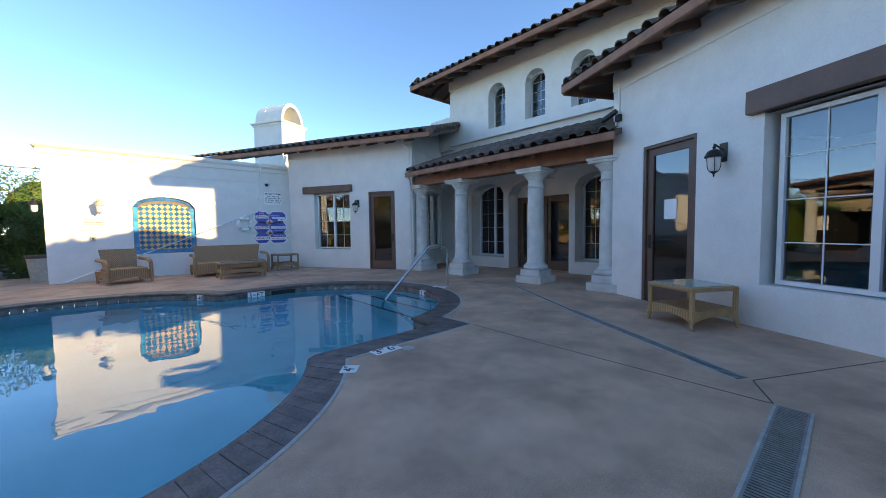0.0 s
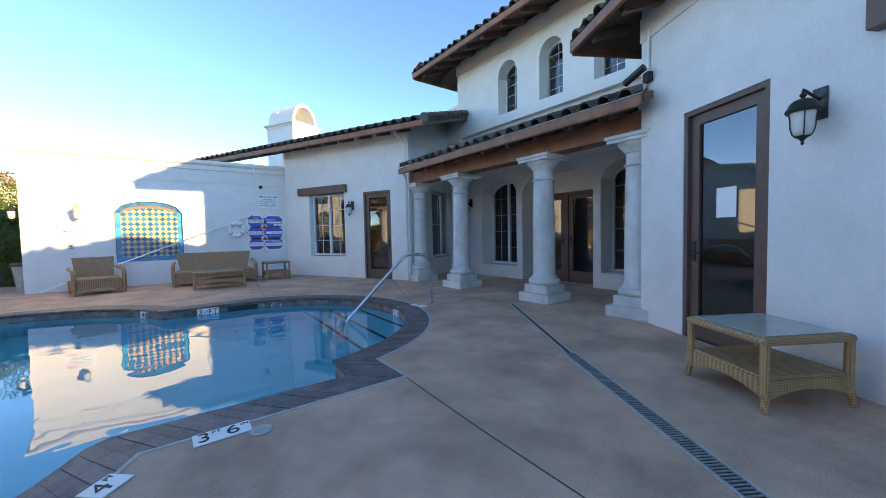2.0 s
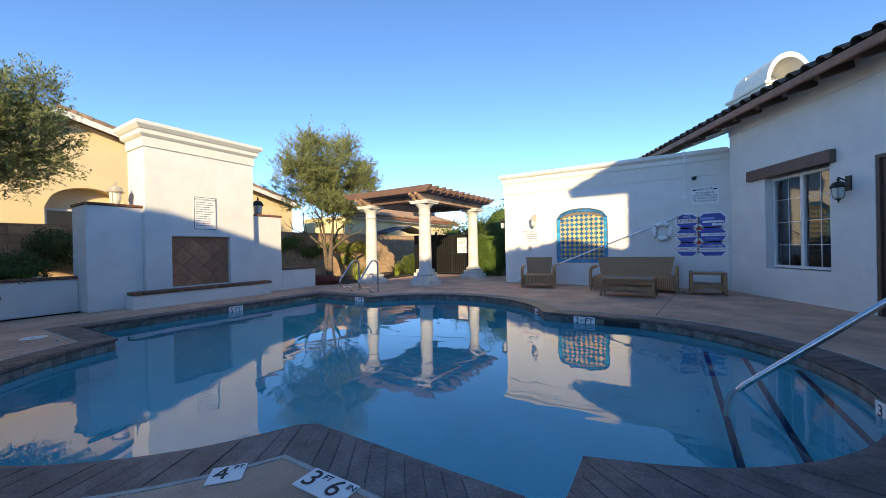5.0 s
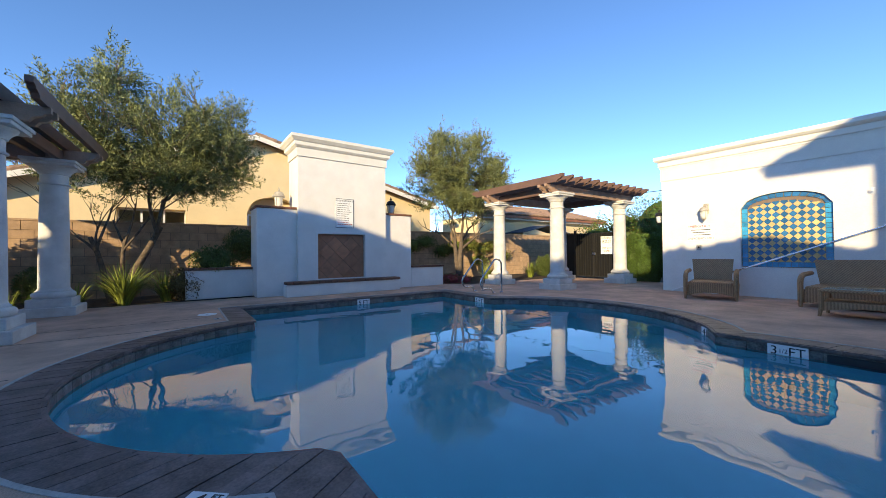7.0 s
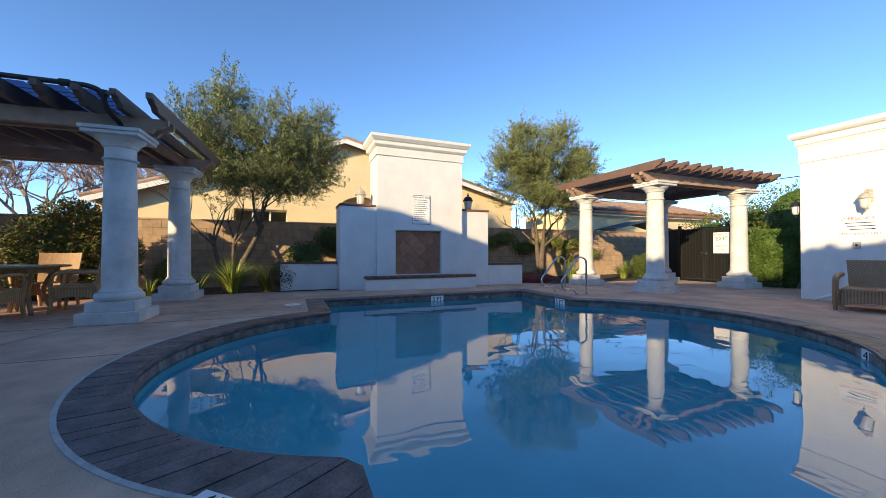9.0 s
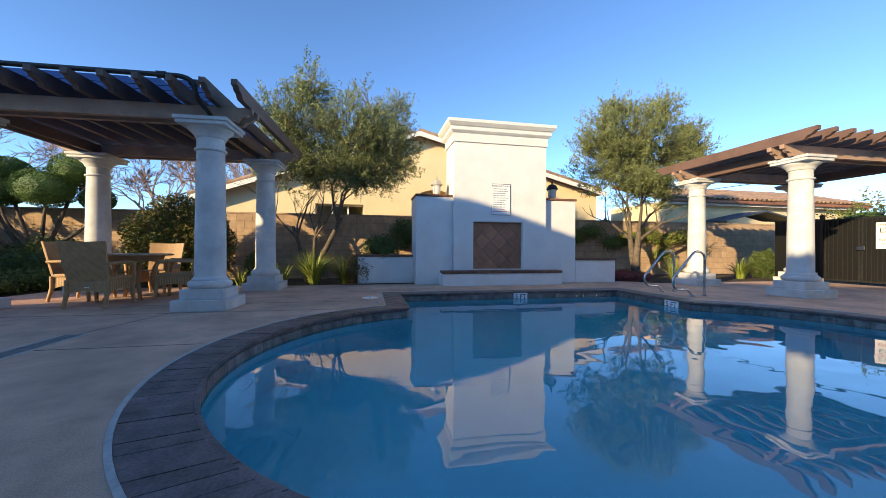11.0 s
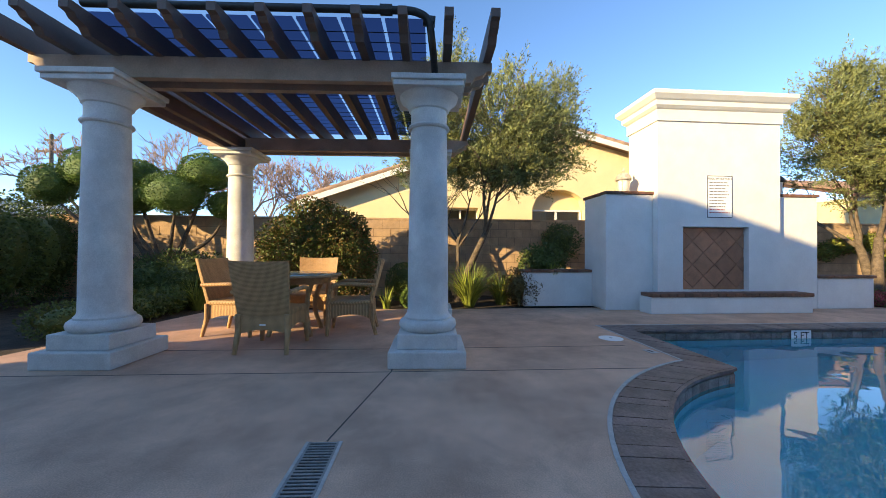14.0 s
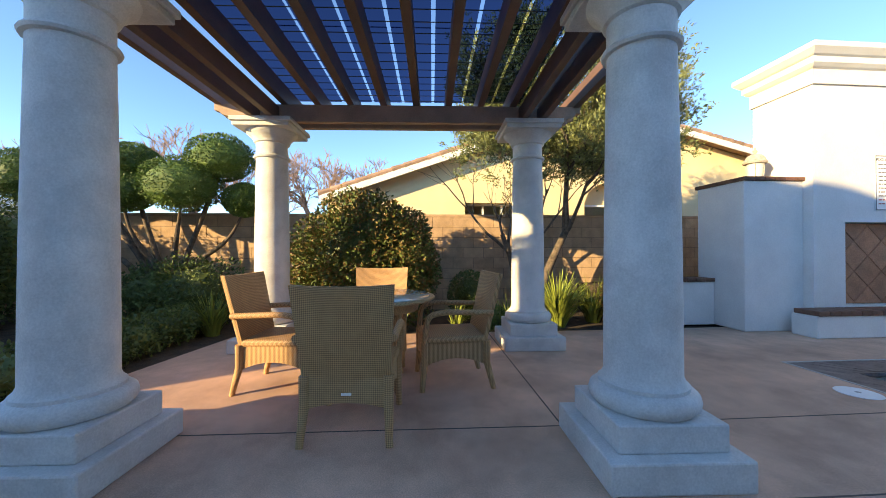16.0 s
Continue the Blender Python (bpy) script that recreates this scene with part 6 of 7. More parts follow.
sweep(bm, [(-0.75, -0.85), (0.75, -0.85), (0.75, 0.85), (-0.75, 0.85)], [(o, 6.15 + z) for o, z in ((-0.2, 0), (0.04, 0), (0.04, 0.07), (0.10, 0.10), (0.10, 0.18), (-0.2, 0.18))])
part("moulding", bm, TRIMW, ck)
bm = bmesh.new()
n = 16
for k in range(n):
    a0, a1 = math.pi * k / n, math.pi * (k + 1) / n
    pts = []
    for y in (-0.8, 0.8):
        for r, a in ((0.70, a0), (0.70, a1), (0.58, a1), (0.58, a0)):
            pts.append((r * math.cos(a), y, 6.33 + r * 1.35 * math.sin(a)))
    hexa(bm, pts)
bmesh.ops.remove_doubles(bm, verts=bm.verts, dist=0.0005)
part("barrel_cap", bm, TRIMW, ck)
part("flue_back", box(bmesh.new(), -0.58, 0.58, 0.3, 0.36, 6.33, 6.95), TRIMW, ck)

# ---- solar mat on the dining pergola ----
SOLAR = glass_mat("blue_solar_film")
SOLAR.node_tree.nodes["Transparent BSDF"].inputs["Color"].default_value = (0.25, 0.32, 0.44, 1)
SOLAR.node_tree.nodes["Fresnel"].inputs["IOR"].default_value = 1.0
sol = thing("solar_array", "dark blue solar panels laid on the pergola rafters", "solar panel")
sol.matrix_basis = P1
for k in range(8):
    for j in range(2):
        y0 = -1.50 + k * 0.381
        part("cell_strip", box(bmesh.new(), -1.45 + j * 1.56, 0.09 + j * 1.56, y0, y0 + 0.345, 3.043, 3.065), SOLAR, sol)
bm = bmesh.new()
for x in [-1.4 + 0.16 * q for q in range(19)]:
    box(bm, x, x + 0.006, -1.51, 1.52, 3.036, 3.042)
tagged(part("grid", bm, BLACKM, sol), kind="stuff")
pp = thing("solar_pipe", "black pool heating pipe along the pergola edge", "pipe")
pp.matrix_basis = P1
part("pipe", tube(bmesh.new(), bend([(1.74, -1.3, 3.075), (1.74, 1.42, 3.075), (1.72, 1.55, 3.03), (1.68, 1.58, 2.81), (1.40, 1.60, 2.74), (1.30, 1.60, 2.68)], 0.1), 0.032, 10), BLACKM, pp, smooth=60)
for y in (1.3, 1.66):
    part("fitting", tube(bmesh.new(), [(1.74 - (0.05 if y > 1.5 else 0), y - 0.16, 3.075 - (0.05 if y > 1.5 else 0)), (1.74 - (0.05 if y > 1.5 else 0), y - 0.06, 3.075 - (0.06 if y > 1.5 else 0))], 0.045, 10), BLACKM, pp)


# ---- planting ----
def leaf_mesh(name, points, normals, length, width, material, rs, spread=0.8):
    """Many small pointed leaves, one quad each, about the given directions."""
    n = len(points)
    d = normals + rs.normal(0, spread, (n, 3))
    d /= np.linalg.norm(d, axis=1)[:, None] + 1e-9
    side = np.cross(d, rs.normal(0, 1, (n, 3)))
    side /= np.linalg.norm(side, axis=1)[:, None] + 1e-9
    L = length * rs.uniform(0.6, 1.25, (n, 1))
    W = width * rs.uniform(0.6, 1.25, (n, 1))
    v = np.empty((n, 4, 3))
    v[:, 0] = points
    v[:, 1] = points + d * L * 0.5 + side * W * 0.5
    v[:, 2] = points + d * L
    v[:, 3] = points + d * L * 0.5 - side * W * 0.5
    me = bpy.data.meshes.new(name)
    me.from_pydata(v.reshape(-1, 3).tolist(), [], np.arange(n * 4).reshape(n, 4).tolist())
    me.materials.append(material)
    return me


def blob_points(blobs, n, rs, shell=0.35, lumps=0.18, floor=None):
    """Points near the surfaces of lumpy ellipsoids, with the outward directions."""
    vol = np.array([b[3] * b[4] + b[4] * b[5] + b[3] * b[5] for b in blobs])
    pick = rs.choice(len(blobs), n, p=vol / vol.sum())
    B = np.array(blobs)[pick]
    u = rs.normal(0, 1, (n, 3))
    u /= np.linalg.norm(u, axis=1)[:, None]
    lump = 1 + lumps * (np.sin(u[:, 0] * 5.1 + B[:, 0] * 7) * np.sin(u[:, 1] * 4.3 + B[:, 1] * 5) + 0.6 * np.sin(u[:, 2] * 7.7 + u[:, 0] * 6 + B[:, 2] * 9))
    r = lump * (1 - shell * rs.uniform(0, 1, n) ** 1.5)
    p = B[:, :3] + u * B[:, 3:6] * r[:, None]
    nn = u / B[:, 3:6]
    nn /= np.linalg.norm(nn, axis=1)[:, None]
    if floor is not None:
        k = p[:, 2] > floor
        p, nn = p[k], nn[k]
    return p, nn


def core(bm, b, k=0.70):
    m = Matrix.Translation(b[:3]) @ Matrix.Diagonal((b[3] * k, b[4] * k, b[5] * k, 1))
    g = bmesh.ops.create_icosphere(bm, subdivisions=2, radius=1.0, matrix=m)
    for v in g["verts"]:
        v.co += Vector(v.co - Vector(b[:3])) * (noise.noise(v.co * 3.0) * 0.15)


def shrub(name, blobs, n, leaf, material, label, category="shrub", spread=0.8, shell=0.3, lumps=0.18, seed=1, extra=None, group=""):
    root = thing(name, label, category, group)
    x, y = np.mean([b[0] for b in blobs]), np.mean([b[1] for b in blobs])
    root.matrix_basis = pose(x, y, 0)
    rs = np.random.RandomState(seed)
    p, nn = blob_points(blobs, n, rs, shell, lumps, floor=0.0)
    p = p - np.array([x, y, 0])
    ob = new("foliage", leaf_mesh("foliage", p, nn, leaf[0], leaf[1], material, rs, spread))
    ob.parent = root
    bm = bmesh.new()
    for b in blobs:
        core(bm, (b[0] - x, b[1] - y, *b[2:]))
    part("inner_foliage", bm, material, root)
    if extra:
        k = rs.choice(len(p), int(len(p) * extra[1]))
        ob = new("coloured_leaves", leaf_mesh("coloured_leaves", p[k] + nn[k] * 0.02, nn[k], leaf[0], leaf[1], extra[0], rs, spread))
        ob.parent = root
    return root


def tree(name, base, stems, crown, n, leaf, material, label, seed):
    """Several leaning stems that fork into limbs, and a loose crown of leaf sprays with gaps."""
    rs = np.random.RandomState(seed)
    rnd = random.Random(seed)
    root = thing(name, label, "tree", at=base)
    tips = []
    bm = bmesh.new()

    def grow(p, d, length, r, depth, target):
        pts, rads = [p.copy()], [r]
        k = 4
        for i in range(k):
            d = (d + Vector((rnd.uniform(-1, 1), rnd.uniform(-1, 1), rnd.uniform(-0.6, 0.8))) * 0.16 + target * 0.10).normalized()
            p = p + d * (length / k)
            pts.append(p.copy())
            rads.append(r * (1 - 0.42 * (i + 1) / k))
        tube(bm, pts, rads, 8 if depth < 2 else 5, cap=depth < 2)
        if depth >= 3:
            tips.extend([(q, d) for q in pts[1:]])
            return
        for c in range(3):
            a = rnd.uniform(0, 2 * math.pi)
            s = d.orthogonal().normalized()
            s = Matrix.Rotation(a, 3, d) @ s
            nd = (d * rnd.uniform(0.7, 1.0) + s * rnd.uniform(0.45, 0.85) + Vector((0, 0, 0.15))).normalized()
            grow(p - d * rnd.uniform(0, length * 0.25), nd, length * rnd.uniform(0.55, 0.75), rads[-1] * 0.75, depth + 1, target)
    for (x, y, z, r) in stems:
        v = Vector((x, y, z))
        grow(Vector((rnd.uniform(-0.08, 0.08), rnd.uniform(-0.08, 0.08), -0.05)), Vector((x * 0.6, y * 0.6, z)).normalized(), v.length, r, 0, Vector((0, 0, 0.3)))
    part("trunk", bm, BARK, root, smooth=60)
    # sprays: thin shoots from points in the crown, each set with leaves
    pts, nrm = [], []
    B = [(b[0] - base[0], b[1] - base[1], b[2], b[3], b[4], b[5]) for b in crown]
    ns = n // 26
    sp, sn = blob_points(B, ns, rs, 0.75, 0.22)
    keep = np.array([noise.noise(Vector(q) * 1.7) > -0.12 for q in sp])
    sp, sn = sp[keep], sn[keep]
    for q, u in zip(sp, sn):
        up = u * 0.8 + np.array([rs.normal(0, 0.35), rs.normal(0, 0.35), 0.75 + rs.normal(0, 0.3)])
        up /= np.linalg.norm(up)
        ln = rs.uniform(0.18, 0.50)
        t = rs.uniform(0, 1, (26, 1))
        pts.append(q + up * ln * t + rs.normal(0, 0.022, (26, 3)))
        nrm.append(np.repeat(up[None], 26, 0))
    pts, nrm = np.concatenate(pts), np.concatenate(nrm)
    ob = new("crown", leaf_mesh("crown", pts, nrm, leaf[0], leaf[1], material, rs, 0.65))
    ob.parent = root
    tw = bmesh.new()
    for q, u in list(zip(sp, sn))[::3]:
        tube(tw, [Vector(q) - Vector(u) * 0.35, Vector(q) + Vector((0, 0, 0.2))], [0.008, 0.003], 3, cap=False)
    tagged(part("twig_spray", tw, BARK, root), kind="stuff")
    return root


tree("olive_tree", (-7.9, 1.45, -0.03), [(-0.1, -0.45, 1.5, 0.07), (0.1, 0.1, 1.6, 0.06), (0.05, 1.0, 1.65, 0.095)],
     [(-7.9, 1.25, 3.75, 1.05, 0.95, 0.95), (-7.8, 2.3, 3.7, 1.15, 1.15, 1.1), (-7.9, 3.3, 3.3, 1.0, 0.95, 0.75), (-8.0, 0.95, 2.9, 0.85, 0.75, 0.65), (-7.8, 2.5, 2.85, 0.9, 1.1, 0.5), (-7.9, 1.45, 4.85, 0.5, 0.42, 0.75), (-7.9, 2.9, 4.55, 0.45, 0.40, 0.65), (-7.9, 3.65, 4.25, 0.42, 0.38, 0.65), (-7.9, 0.6, 4.35, 0.4, 0.35, 0.5)],
     165000, (0.075, 0.022), OLIVE, "multi-stemmed olive tree with grey-green crown beside the fireplace", 4)
tree("olive_tree", (-7.4, 10.9, -0.03), [(0.05, -0.30, 1.5, 0.13), (-0.1, 0.45, 1.5, 0.12)],
     [(-7.4, 10.2, 3.4, 1.1, 1.15, 1.0), (-7.4, 11.5, 3.5, 1.1, 1.15, 1.05), (-7.4, 10.9, 4.2, 1.0, 1.2, 0.8), (-7.4, 9.6, 4.1, 0.55, 0.5, 0.8), (-7.4, 12.4, 3.9, 0.7, 0.65, 0.75), (-7.4, 10.15, 4.9, 0.42, 0.35, 0.55), (-7.4, 11.8, 5.0, 0.45, 0.38, 0.65), (-7.4, 12.7, 4.6, 0.35, 0.3, 0.45), (-7.4, 11.0, 2.7, 0.8, 1.0, 0.5)],
     165000, (0.075, 0.022), OLIVE, "bushy olive tree between the fireplace and the gate", 9)

shrub("round_shrub", [(-7.35, -1.30, 1.05, 0.85, 0.95, 1.0), (-7.3, -0.75, 0.85, 0.6, 0.55, 0.8), (-7.4, -1.9, 0.75, 0.6, 0.5, 0.75)], 30000, (0.058, 0.034), GREEN, "broad dark-green shrub with bronze new leaves", "shrub", 0.9, 0.35, 0.16, 3, (REDLEAF, 0.55))
shrub("boxwood_ball", [(-7.6, 0.35, 0.42, 0.36, 0.36, 0.40)], 5000, (0.035, 0.02), GREEN, "clipped dark boxwood ball by the block wall", "shrub", 0.8, 0.2, 0.04, 4)
shrub("boxwood_ball", [(-6.98, 0.55, 0.17, 0.24, 0.24, 0.20)], 2500, (0.03, 0.018), TOPI, "small clipped boxwood beside the pergola column", "shrub", 0.8, 0.2, 0.05, 5)
shrub("low_shrub", [(-7.6, -3.9, 0.5, 0.6, 0.7, 0.55), (-7.9, -4.7, 0.45, 0.6, 0.6, 0.5)], 8000, (0.06, 0.03), GREEN, "low leafy shrub in the shaded bed", "shrub", 0.9, 0.3, 0.15, 6)
shrub("planter_shrub", [(-7.6, 3.3, 0.85, 0.4, 0.5, 0.35), (-8.45, 4.0, 1.30, 0.32, 0.42, 0.42)], 6000, (0.06, 0.03), GREEN, "dark shrub behind the low planter wall", "shrub", 0.9, 0.35, 0.2, 7)
shrub("planter_shrub", [(-7.2, 2.75, 0.35, 0.35, 0.35, 0.38)], 3500, (0.05, 0.025), REDLEAF, "reddish leafy shrub at the planter's end", "shrub", 0.9, 0.35, 0.2, 8)
# hedges
VINE = leaf_mat("vine_leaf", (0.19, 0.22, 0.05))
shrub("tall_hedge", [(x, -7.2 + 0.25 * (x + 8), 1.0, 0.75, 0.62, 1.15) for x in np.arange(-10.4, -5.9, 0.8)], 24000, (0.06, 0.035), GREEN, "tall dark hedge along the south bed", "hedge", 0.8, 0.22, 0.08, 11)
shrub("low_hedge", [(x, -3.75, 0.16, 0.45, 0.40, 0.24) for x in np.arange(-7.0, -4.5, 0.5)], 9000, (0.045, 0.028), GREEN, "low clipped hedge beside the deck", "hedge", 0.8, 0.25, 0.08, 12)
shrub("box_hedge", [(-2.95, 15.25, 0.45, 0.55, 0.42, 0.55), (-2.95, 15.25, 1.1, 0.54, 0.42, 0.50), (-3.3, 15.25, 0.8, 0.25, 0.40, 0.80), (-2.6, 15.25, 0.8, 0.25, 0.40, 0.80)], 26000, (0.045, 0.028), TOPI, "square clipped green hedge beside the gate", "hedge", 0.7, 0.15, 0.03, 13)
# this one is added to darken the shaded gap by the mesh fence
shrub("dark_hedge", [(-2.0, 15.5, 0.6, 0.45, 0.5, 0.7), (-2.0, 15.5, 1.1, 0.42, 0.5, 0.6), (-1.5, 15.7, 1.0, 0.5, 0.6, 0.9)], 20000, (0.05, 0.03), GREEN, "added hedge standing in for the shaded gap beside the garden wall", "hedge", 0.8, 0.2, 0.05, 14)
shrub("garden_thicket", [(-3.4, 17.6, 1.9, 1.3, 0.9, 1.4), (-1.6, 17.6, 2.0, 1.4, 0.9, 1.4), (-5.0, 18.2, 1.6, 1.0, 0.9, 1.3), (-0.2, 17.8, 2.1, 1.2, 0.9, 1.4), (-6.6, 18.6, 1.4, 1.0, 0.9, 1.1)], 22000, (0.09, 0.045), TOPI, "sunlit thicket of shrubs behind the gate", "shrub", 0.9, 0.4, 0.25, 15, (REDLEAF, 0.25))
# espaliered vines and shrubs on the block wall
shrub("wall_vine", [(-8.65, y, z, 0.16, 0.42, 0.22) for y, z in ((9.6, 1.3), (10.2, 1.45), (11.0, 1.1), (11.6, 1.25), (12.4, 1.35), (13.0, 1.2), (13.7, 1.3), (14.3, 0.9), (12.9, 0.7))], 8000, (0.07, 0.035), VINE, "sprawling green vine on the block wall", "vine", 0.9, 0.5, 0.3, 16, (REDLEAF, 0.15))
shrub("bed_shrub", [(-7.2, 15.4, 0.40, 0.35, 0.35, 0.45)], 6000, (0.05, 0.03), GREEN, "green shrub near the gate", "shrub", 0.9, 0.3, 0.2, 17)
shrub("flower_bed", [(-6.75, 9.95, 0.12, 0.35, 0.38, 0.18), (-6.6, 10.4, 0.1, 0.25, 0.25, 0.14)], 4000, (0.035, 0.022), mat("red_blossom", (0.45, 0.07, 0.09), 0.6, 0, 0.2), "low red flowering plants beside the planter", "flowers", 0.9, 0.4, 0.2, 18, (GREEN, 0.5))


def strap_plant(at, n, h, seed, label):
    """A clump of arching strap leaves."""
    rnd = random.Random(seed)
    root = thing("strap_plant", label, "plant", "strap-leaved plants", at)
    bm = bmesh.new()
    for _ in range(n):
        a, lean, L, w = rnd.uniform(0, 2 * math.pi), rnd.uniform(0.15, 1.0), h * rnd.uniform(0.7, 1.25), rnd.uniform(0.012, 0.02)
        ca, sa_ = math.cos(a), math.sin(a)
        r0 = rnd.uniform(0, 0.10)
        prev = None
        for k in range(5):
            t = k / 4
            r, z = r0 + lean * L * t * (0.35 + 0.65 * t), L * (t - 0.45 * lean * t * t)
            ww = w * (1 - t * 0.85)
            a_ = bm.verts.new((r * ca - sa_ * ww, r * sa_ + ca * ww, z))
            b_ = bm.verts.new((r * ca + sa_ * ww, r * sa_ - ca * ww, z))
            if prev:
                bm.faces.new((prev[0], prev[1], b_, a_))
            prev = (a_, b_)
    me = bpy.data.meshes.new("foliage")
    bm.to_mesh(me)
    bm.free()
    me.materials.append(BLADE)
    ob = new("foliage", me)
    ob.parent = root
    return root


for at, n, h, sd in (((-7.15, 1.65, -0.03), 300, 0.82, 1), ((-7.45, 2.35, -0.03), 150, 0.7, 2), ((-7.0, -3.35, -0.03), 120, 0.6, 3), ((-7.15, 14.4, -0.03), 170, 0.62, 4), ((-7.2, 12.0, -0.03), 110, 0.66, 9), ((-7.25, 3.35, 0.40), 70, 0.5, 5), ((-7.3, 0.9, -0.03), 60, 0.5, 6), ((-7.0, 0.05, -0.03), 30, 0.4, 7), ((-7.5, 9.9, -0.03), 60, 0.5, 8)):
    strap_plant(at, n, h, sd, "clump of bright green strap leaves in the bed")
for k, (x, y, z, r) in enumerate(((-7.35, 3.55, 0.62, 0.17), (-7.40, 3.85, 0.58, 0.14), (-7.3, 3.0, 0.55, 0.12))):
    bm = bmesh.new()
    bmesh.ops.create_icosphere(bm, subdivisions=3, radius=r)
    for v in bm.verts:
        v.co *= 1 + noise.noise(v.co * 7 + Vector((k, 0, 0))) * 0.3
        v.co.z *= 0.7
    ob = part("boulder", bm, YELLOW, None, smooth=50)
    ob.location = (x, y, z)
    tagged(ob, "tan sandstone boulder in the planter", "rock", "planter boulders")
setting("ground_planter", box(bmesh.new(), -8.78, -7.17, 2.7, 9.4, -0.02, 0.50), SOIL, "raised planter soil", "soil")

# cloud-pruned tree
topi = thing("cloud_tree", "cloud-pruned tree with clipped round foliage pads", "tree", at=(-8.25, -4.7, -0.03))
PADS = [(-8.0, -3.75, 2.68, 0.50, 0.50, 0.38), (-7.9, -4.3, 2.22, 0.55, 0.60, 0.45), (-7.9, -5.2, 2.08, 0.42, 0.45, 0.30), (-8.1, -5.2, 2.62, 0.4, 0.40, 0.30), (-8.1, -3.42, 2.0, 0.32, 0.32, 0.28), (-8.2, -6.15, 2.75, 0.50, 0.52, 0.45), (-8.2, -6.95, 2.4, 0.45, 0.48, 0.42), (-8.3, -5.7, 2.2, 0.35, 0.35, 0.28)]
bm = bmesh.new()
for b in PADS:
    q = Vector((b[0] + 8.25, b[1] + 4.7, b[2] - 0.15))
    tube(bm, bend([(0, 0, 0), (q.x * 0.3, q.y * 0.25, 0.9), (q.x * 0.9, q.y * 0.8, q.z - 0.5), tuple(q)], 0.3), [0.06 - 0.04 * k / 13 for k in range(14)], 8)
part("trunk", bm, BARK, topi, smooth=60)
for k, b in enumerate(PADS):
    rs = np.random.RandomState(40 + k)
    p, nn = blob_points([(0, 0, 0, *b[3:])], 6500, rs, 0.12, 0.03)
    ob = new("foliage_pad", leaf_mesh("foliage_pad", p, nn, 0.035, 0.020, TOPI, rs, 0.7))
    ob.parent = topi
    ob.location = (b[0] + 8.25, b[1] + 4.7, b[2] + 0.03)
    bm = bmesh.new()
    core(bm, (0, 0, 0, *b[3:]), 0.88)
    ic = part("inner_foliage", bm, TOPI, ob)


def bare_tree(at, h, seed):
    rnd = random.Random(seed)
    root = thing("bare_tree", "leafless winter tree with fine reddish twigs", "tree", "bare trees", at)
    bm = bmesh.new()

    def grow(p, d, length, r, depth):
        q = p + d * length * 0.5 + Vector((rnd.uniform(-1, 1), rnd.uniform(-1, 1), rnd.uniform(-0.3, 0.6))) * length * 0.07
        e = q + (d + Vector((rnd.uniform(-1, 1), rnd.uniform(-1, 1), 0.3)) * 0.25).normalized() * length * 0.5
        tube(bm, [p, q, e], [r, r * 0.8, r * 0.6], 6 if depth < 2 else 3, cap=False)
        if depth == 6:
            return
        for _ in range(3 if depth < 5 else 2):
            s = Matrix.Rotation(rnd.uniform(0, 6.28), 3, d) @ d.orthogonal().normalized()
            grow(p + (e - p) * rnd.uniform(0.55, 1.0), (d + s * rnd.uniform(0.4, 0.9) + Vector((0, 0, 0.12))).normalized(), length * rnd.uniform(0.58, 0.78), max(0.019, r * 0.58), depth + 1)
    grow(Vector((0, 0, 0)), Vector((0, 0, 1)), h * 0.30, h * 0.018, 0)
    part("branch_work", bm, TWIG, root)


for at, h, sd in (((-27, -15.5, 0), 10.5, 1), ((-31, -9, 0), 10.5, 2), ((-30, -4.5, 0), 8.5, 3), ((-24, -19, 0), 9, 4), ((-29, -7, 0), 9.5, 5), ((-28, -12, 0), 9, 6), ((-33, -12.5, 0), 10.5, 7), ((-31.5, -2, 0), 8.5, 8)):
    bare_tree(at, h * 1.18, sd)
up = thing("utility_pole", "weathered wooden utility pole with a transformer", "utility pole", at=(-30.3, -27.6, 0))
part("pole", tube(bmesh.new(), [(0, 0, 0), (0, 0, 10.0)], [0.17, 0.12], 12), BARK, up, smooth=50)
part("crossarm", box(bmesh.new(), -0.06, 0.06, -1.1, 1.1, 8.6, 8.75), BARK, up)
part("top_arm", box(bmesh.new(), -0.06, 0.06, -0.5, 0.5, 9.5, 9.62), BARK, up)
part("transformer", lathe(bmesh.new(), [(0.26, 6.6), (0.28, 6.7), (0.28, 7.5), (0.2, 7.6)], 16, (0.1, -0.42, 0)), mat("rusty_grey_metal", (0.28, 0.16, 0.13), 0.6, 0.4, 0.2), up)
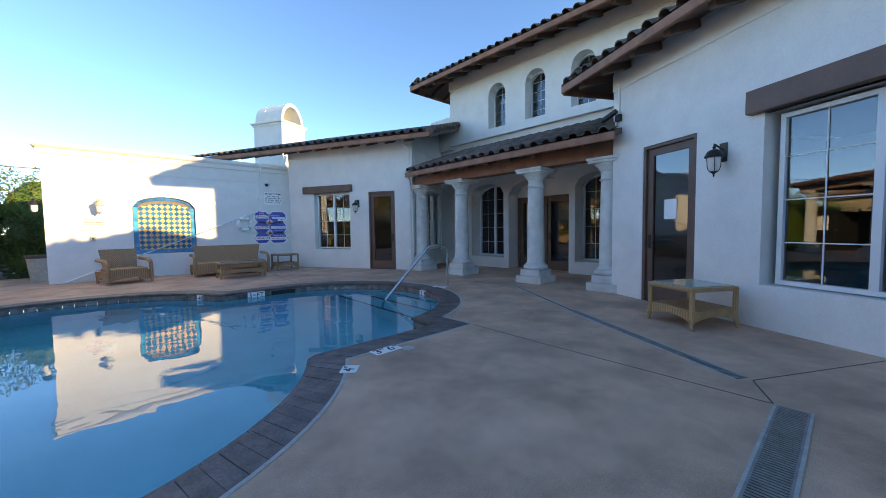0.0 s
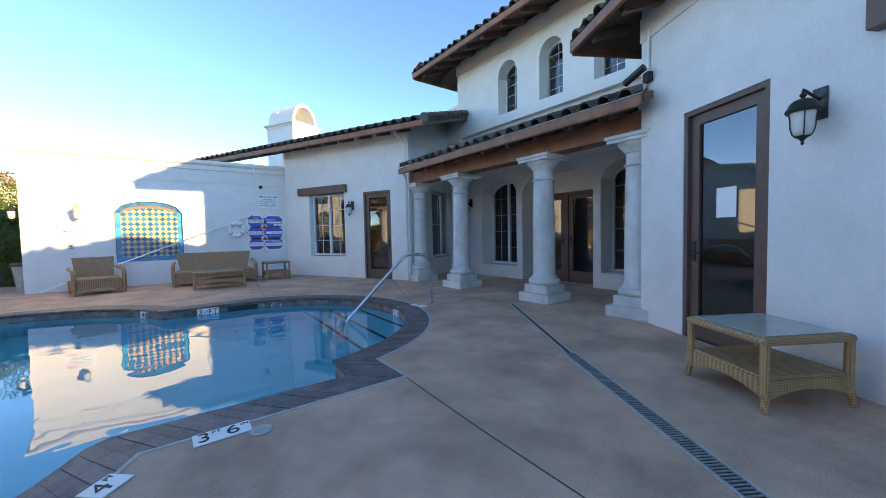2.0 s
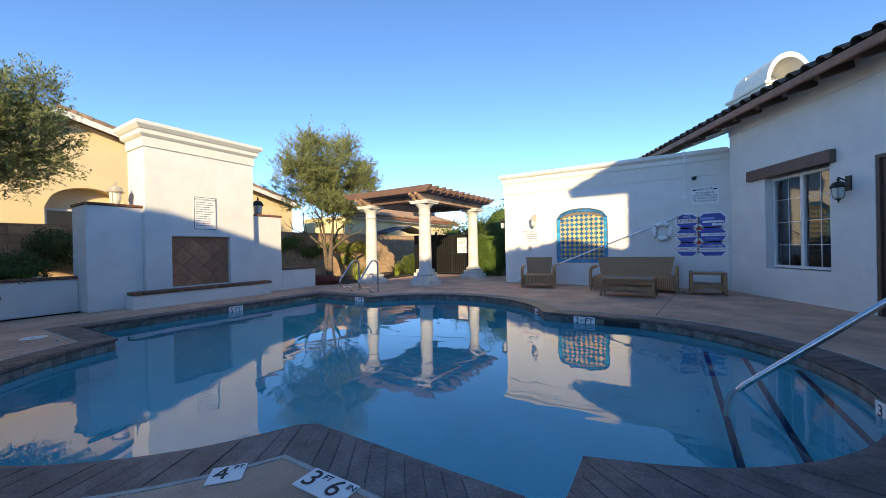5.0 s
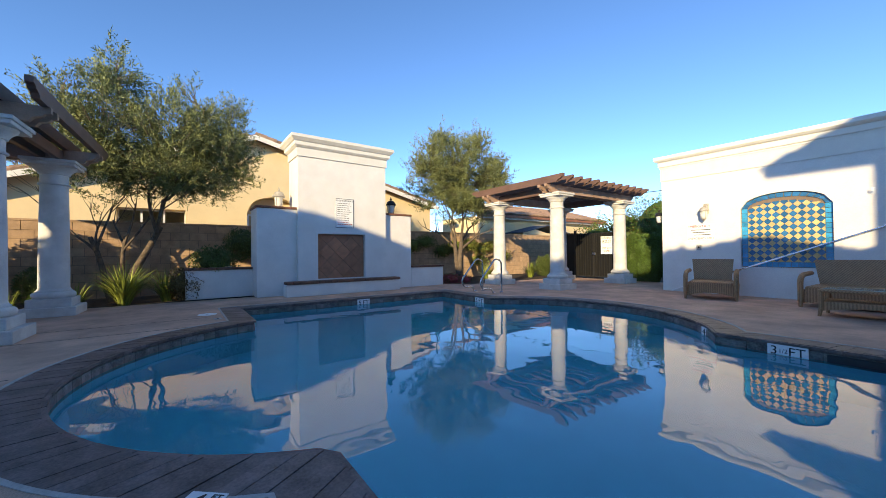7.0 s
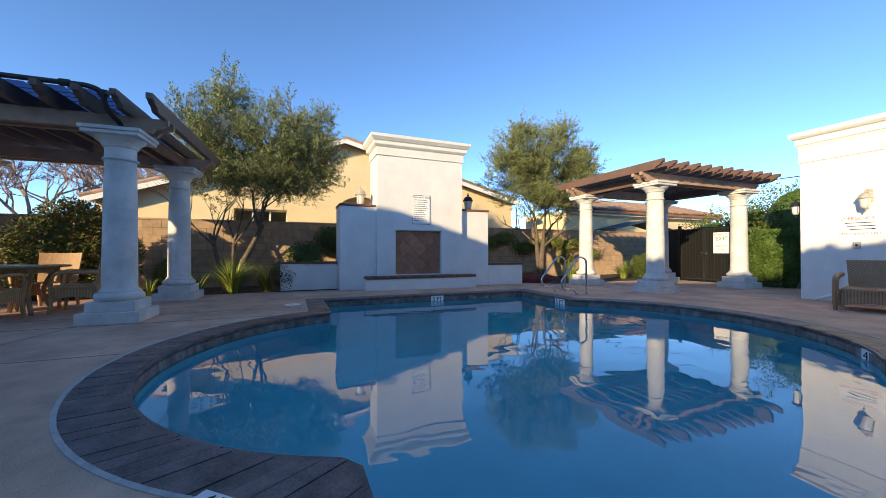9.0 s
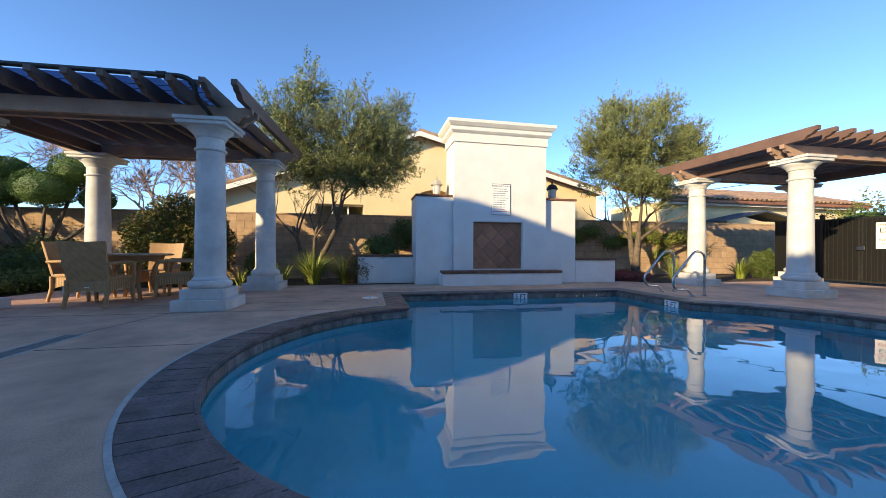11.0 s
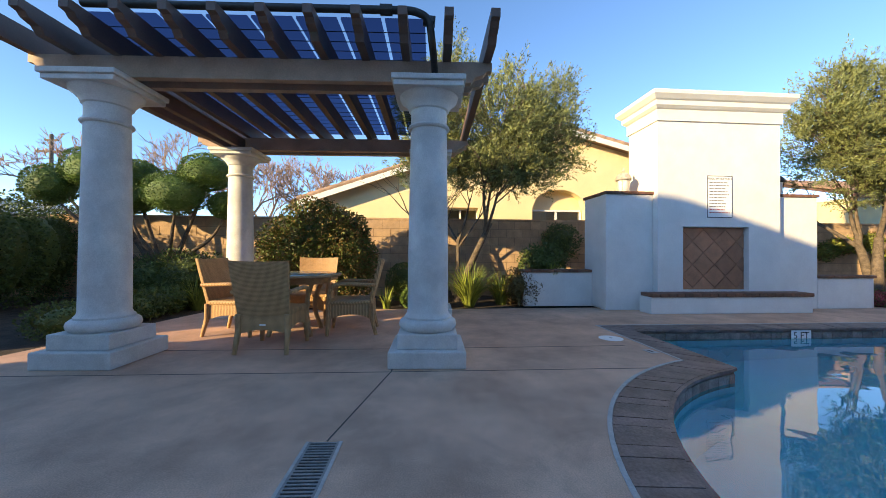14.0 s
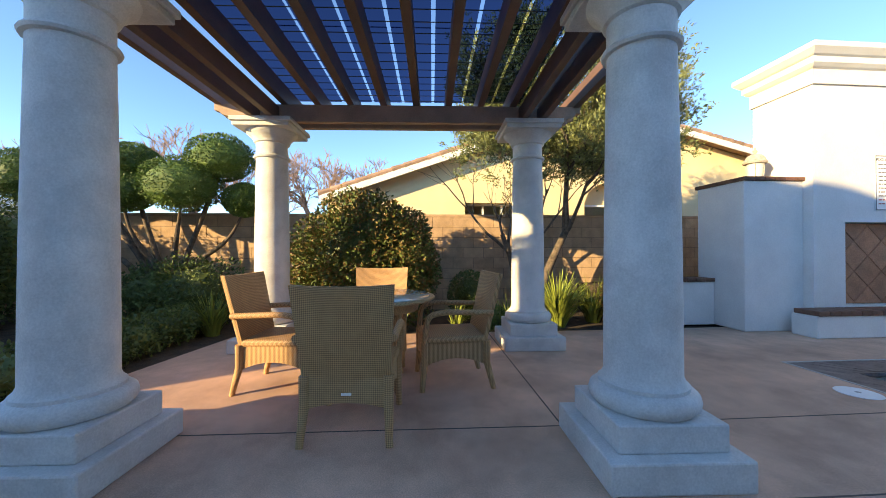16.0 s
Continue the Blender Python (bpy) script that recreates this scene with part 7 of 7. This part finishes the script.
for y in (-1.0, -0.4, 0.4, 1.0):
    part("insulator", lathe(bmesh.new(), [(0.05, 8.75), (0.08, 8.82), (0.04, 8.95)], 10, (0, y, 0)), SEAL, up)
wire = thing("overhead_wire", "dark overhead wire beyond the gate", "wire")
part("cable", tube(bmesh.new(), [(-14.0 + 1.4 * k, 19.0, 3.82 - 0.02 * k - 0.12 * math.sin(math.pi * k / 14)) for k in range(15)], 0.015, 5), BLACKM, wire)
# planter pot beside the garden wall's end
pot = thing("litter_bin", "tan round litter bin by the garden wall", "bin", at=(-1.52, 14.0, 0))
part("body", lathe(bmesh.new(), [(0.20, 0.0), (0.26, 0.55), (0.27, 0.60)], 24), SEAL, pot, smooth=50)
part("rim", lathe(bmesh.new(), [(0.28, 0.60), (0.29, 0.62), (0.29, 0.66), (0.27, 0.68)], 24), BROWNP, pot, smooth=40)

# ---- blocks of the boundary wall ----
bm = box(bmesh.new(), -0.008, 0.0, 0.004, 0.394, 0.004, 0.196, bevel=0.0)
BLK = mesh_of("block", bm, BLOCK)
vs, fs = [], []
for r in range(9):
    for k in range(0, 75):
        y = -9.0 + k * 0.4 - (0.2 if r % 2 else 0)
        near_ = -0.8 <= y <= 4.2 or 9.4 <= y <= 13.2
        if near_:
            ob = new("block", BLK)
            ob.parent = bwall
            ob.location = (-8.777 + 0.003 * math.sin(k * 7.3 + r * 3.1), y, r * 0.2)
        else:
            q = len(vs)
            for v in BLK.vertices:
                vs.append((v.co.x - 8.777, v.co.y + y, v.co.z + r * 0.2))
            fs += [tuple(i + q for i in p.vertices) for p in BLK.polygons]
me = bpy.data.meshes.new("blocks")
me.from_pydata(vs, [], fs)
me.materials.append(BLOCK)
ob = new("blocks", me)
ob.parent = bwall
tagged(ob, kind="stuff")
cap = bmesh.new()
box(cap, -8.98, -8.765, -9.0, 21.0, 1.80, 1.85, bevel=0.008)
part("cap_course", cap, BLOCK, bwall)

# added out of view to keep low sun off the hedges and shrubs
bm = bmesh.new()
box(bm, -11.5, -1.2, -9.3, -9.05, 0, 2.25, bevel=0.02)
setting("wall_shade_south", bm, STUCCO, "unseen stucco wall added to shade the south bed", "wall")
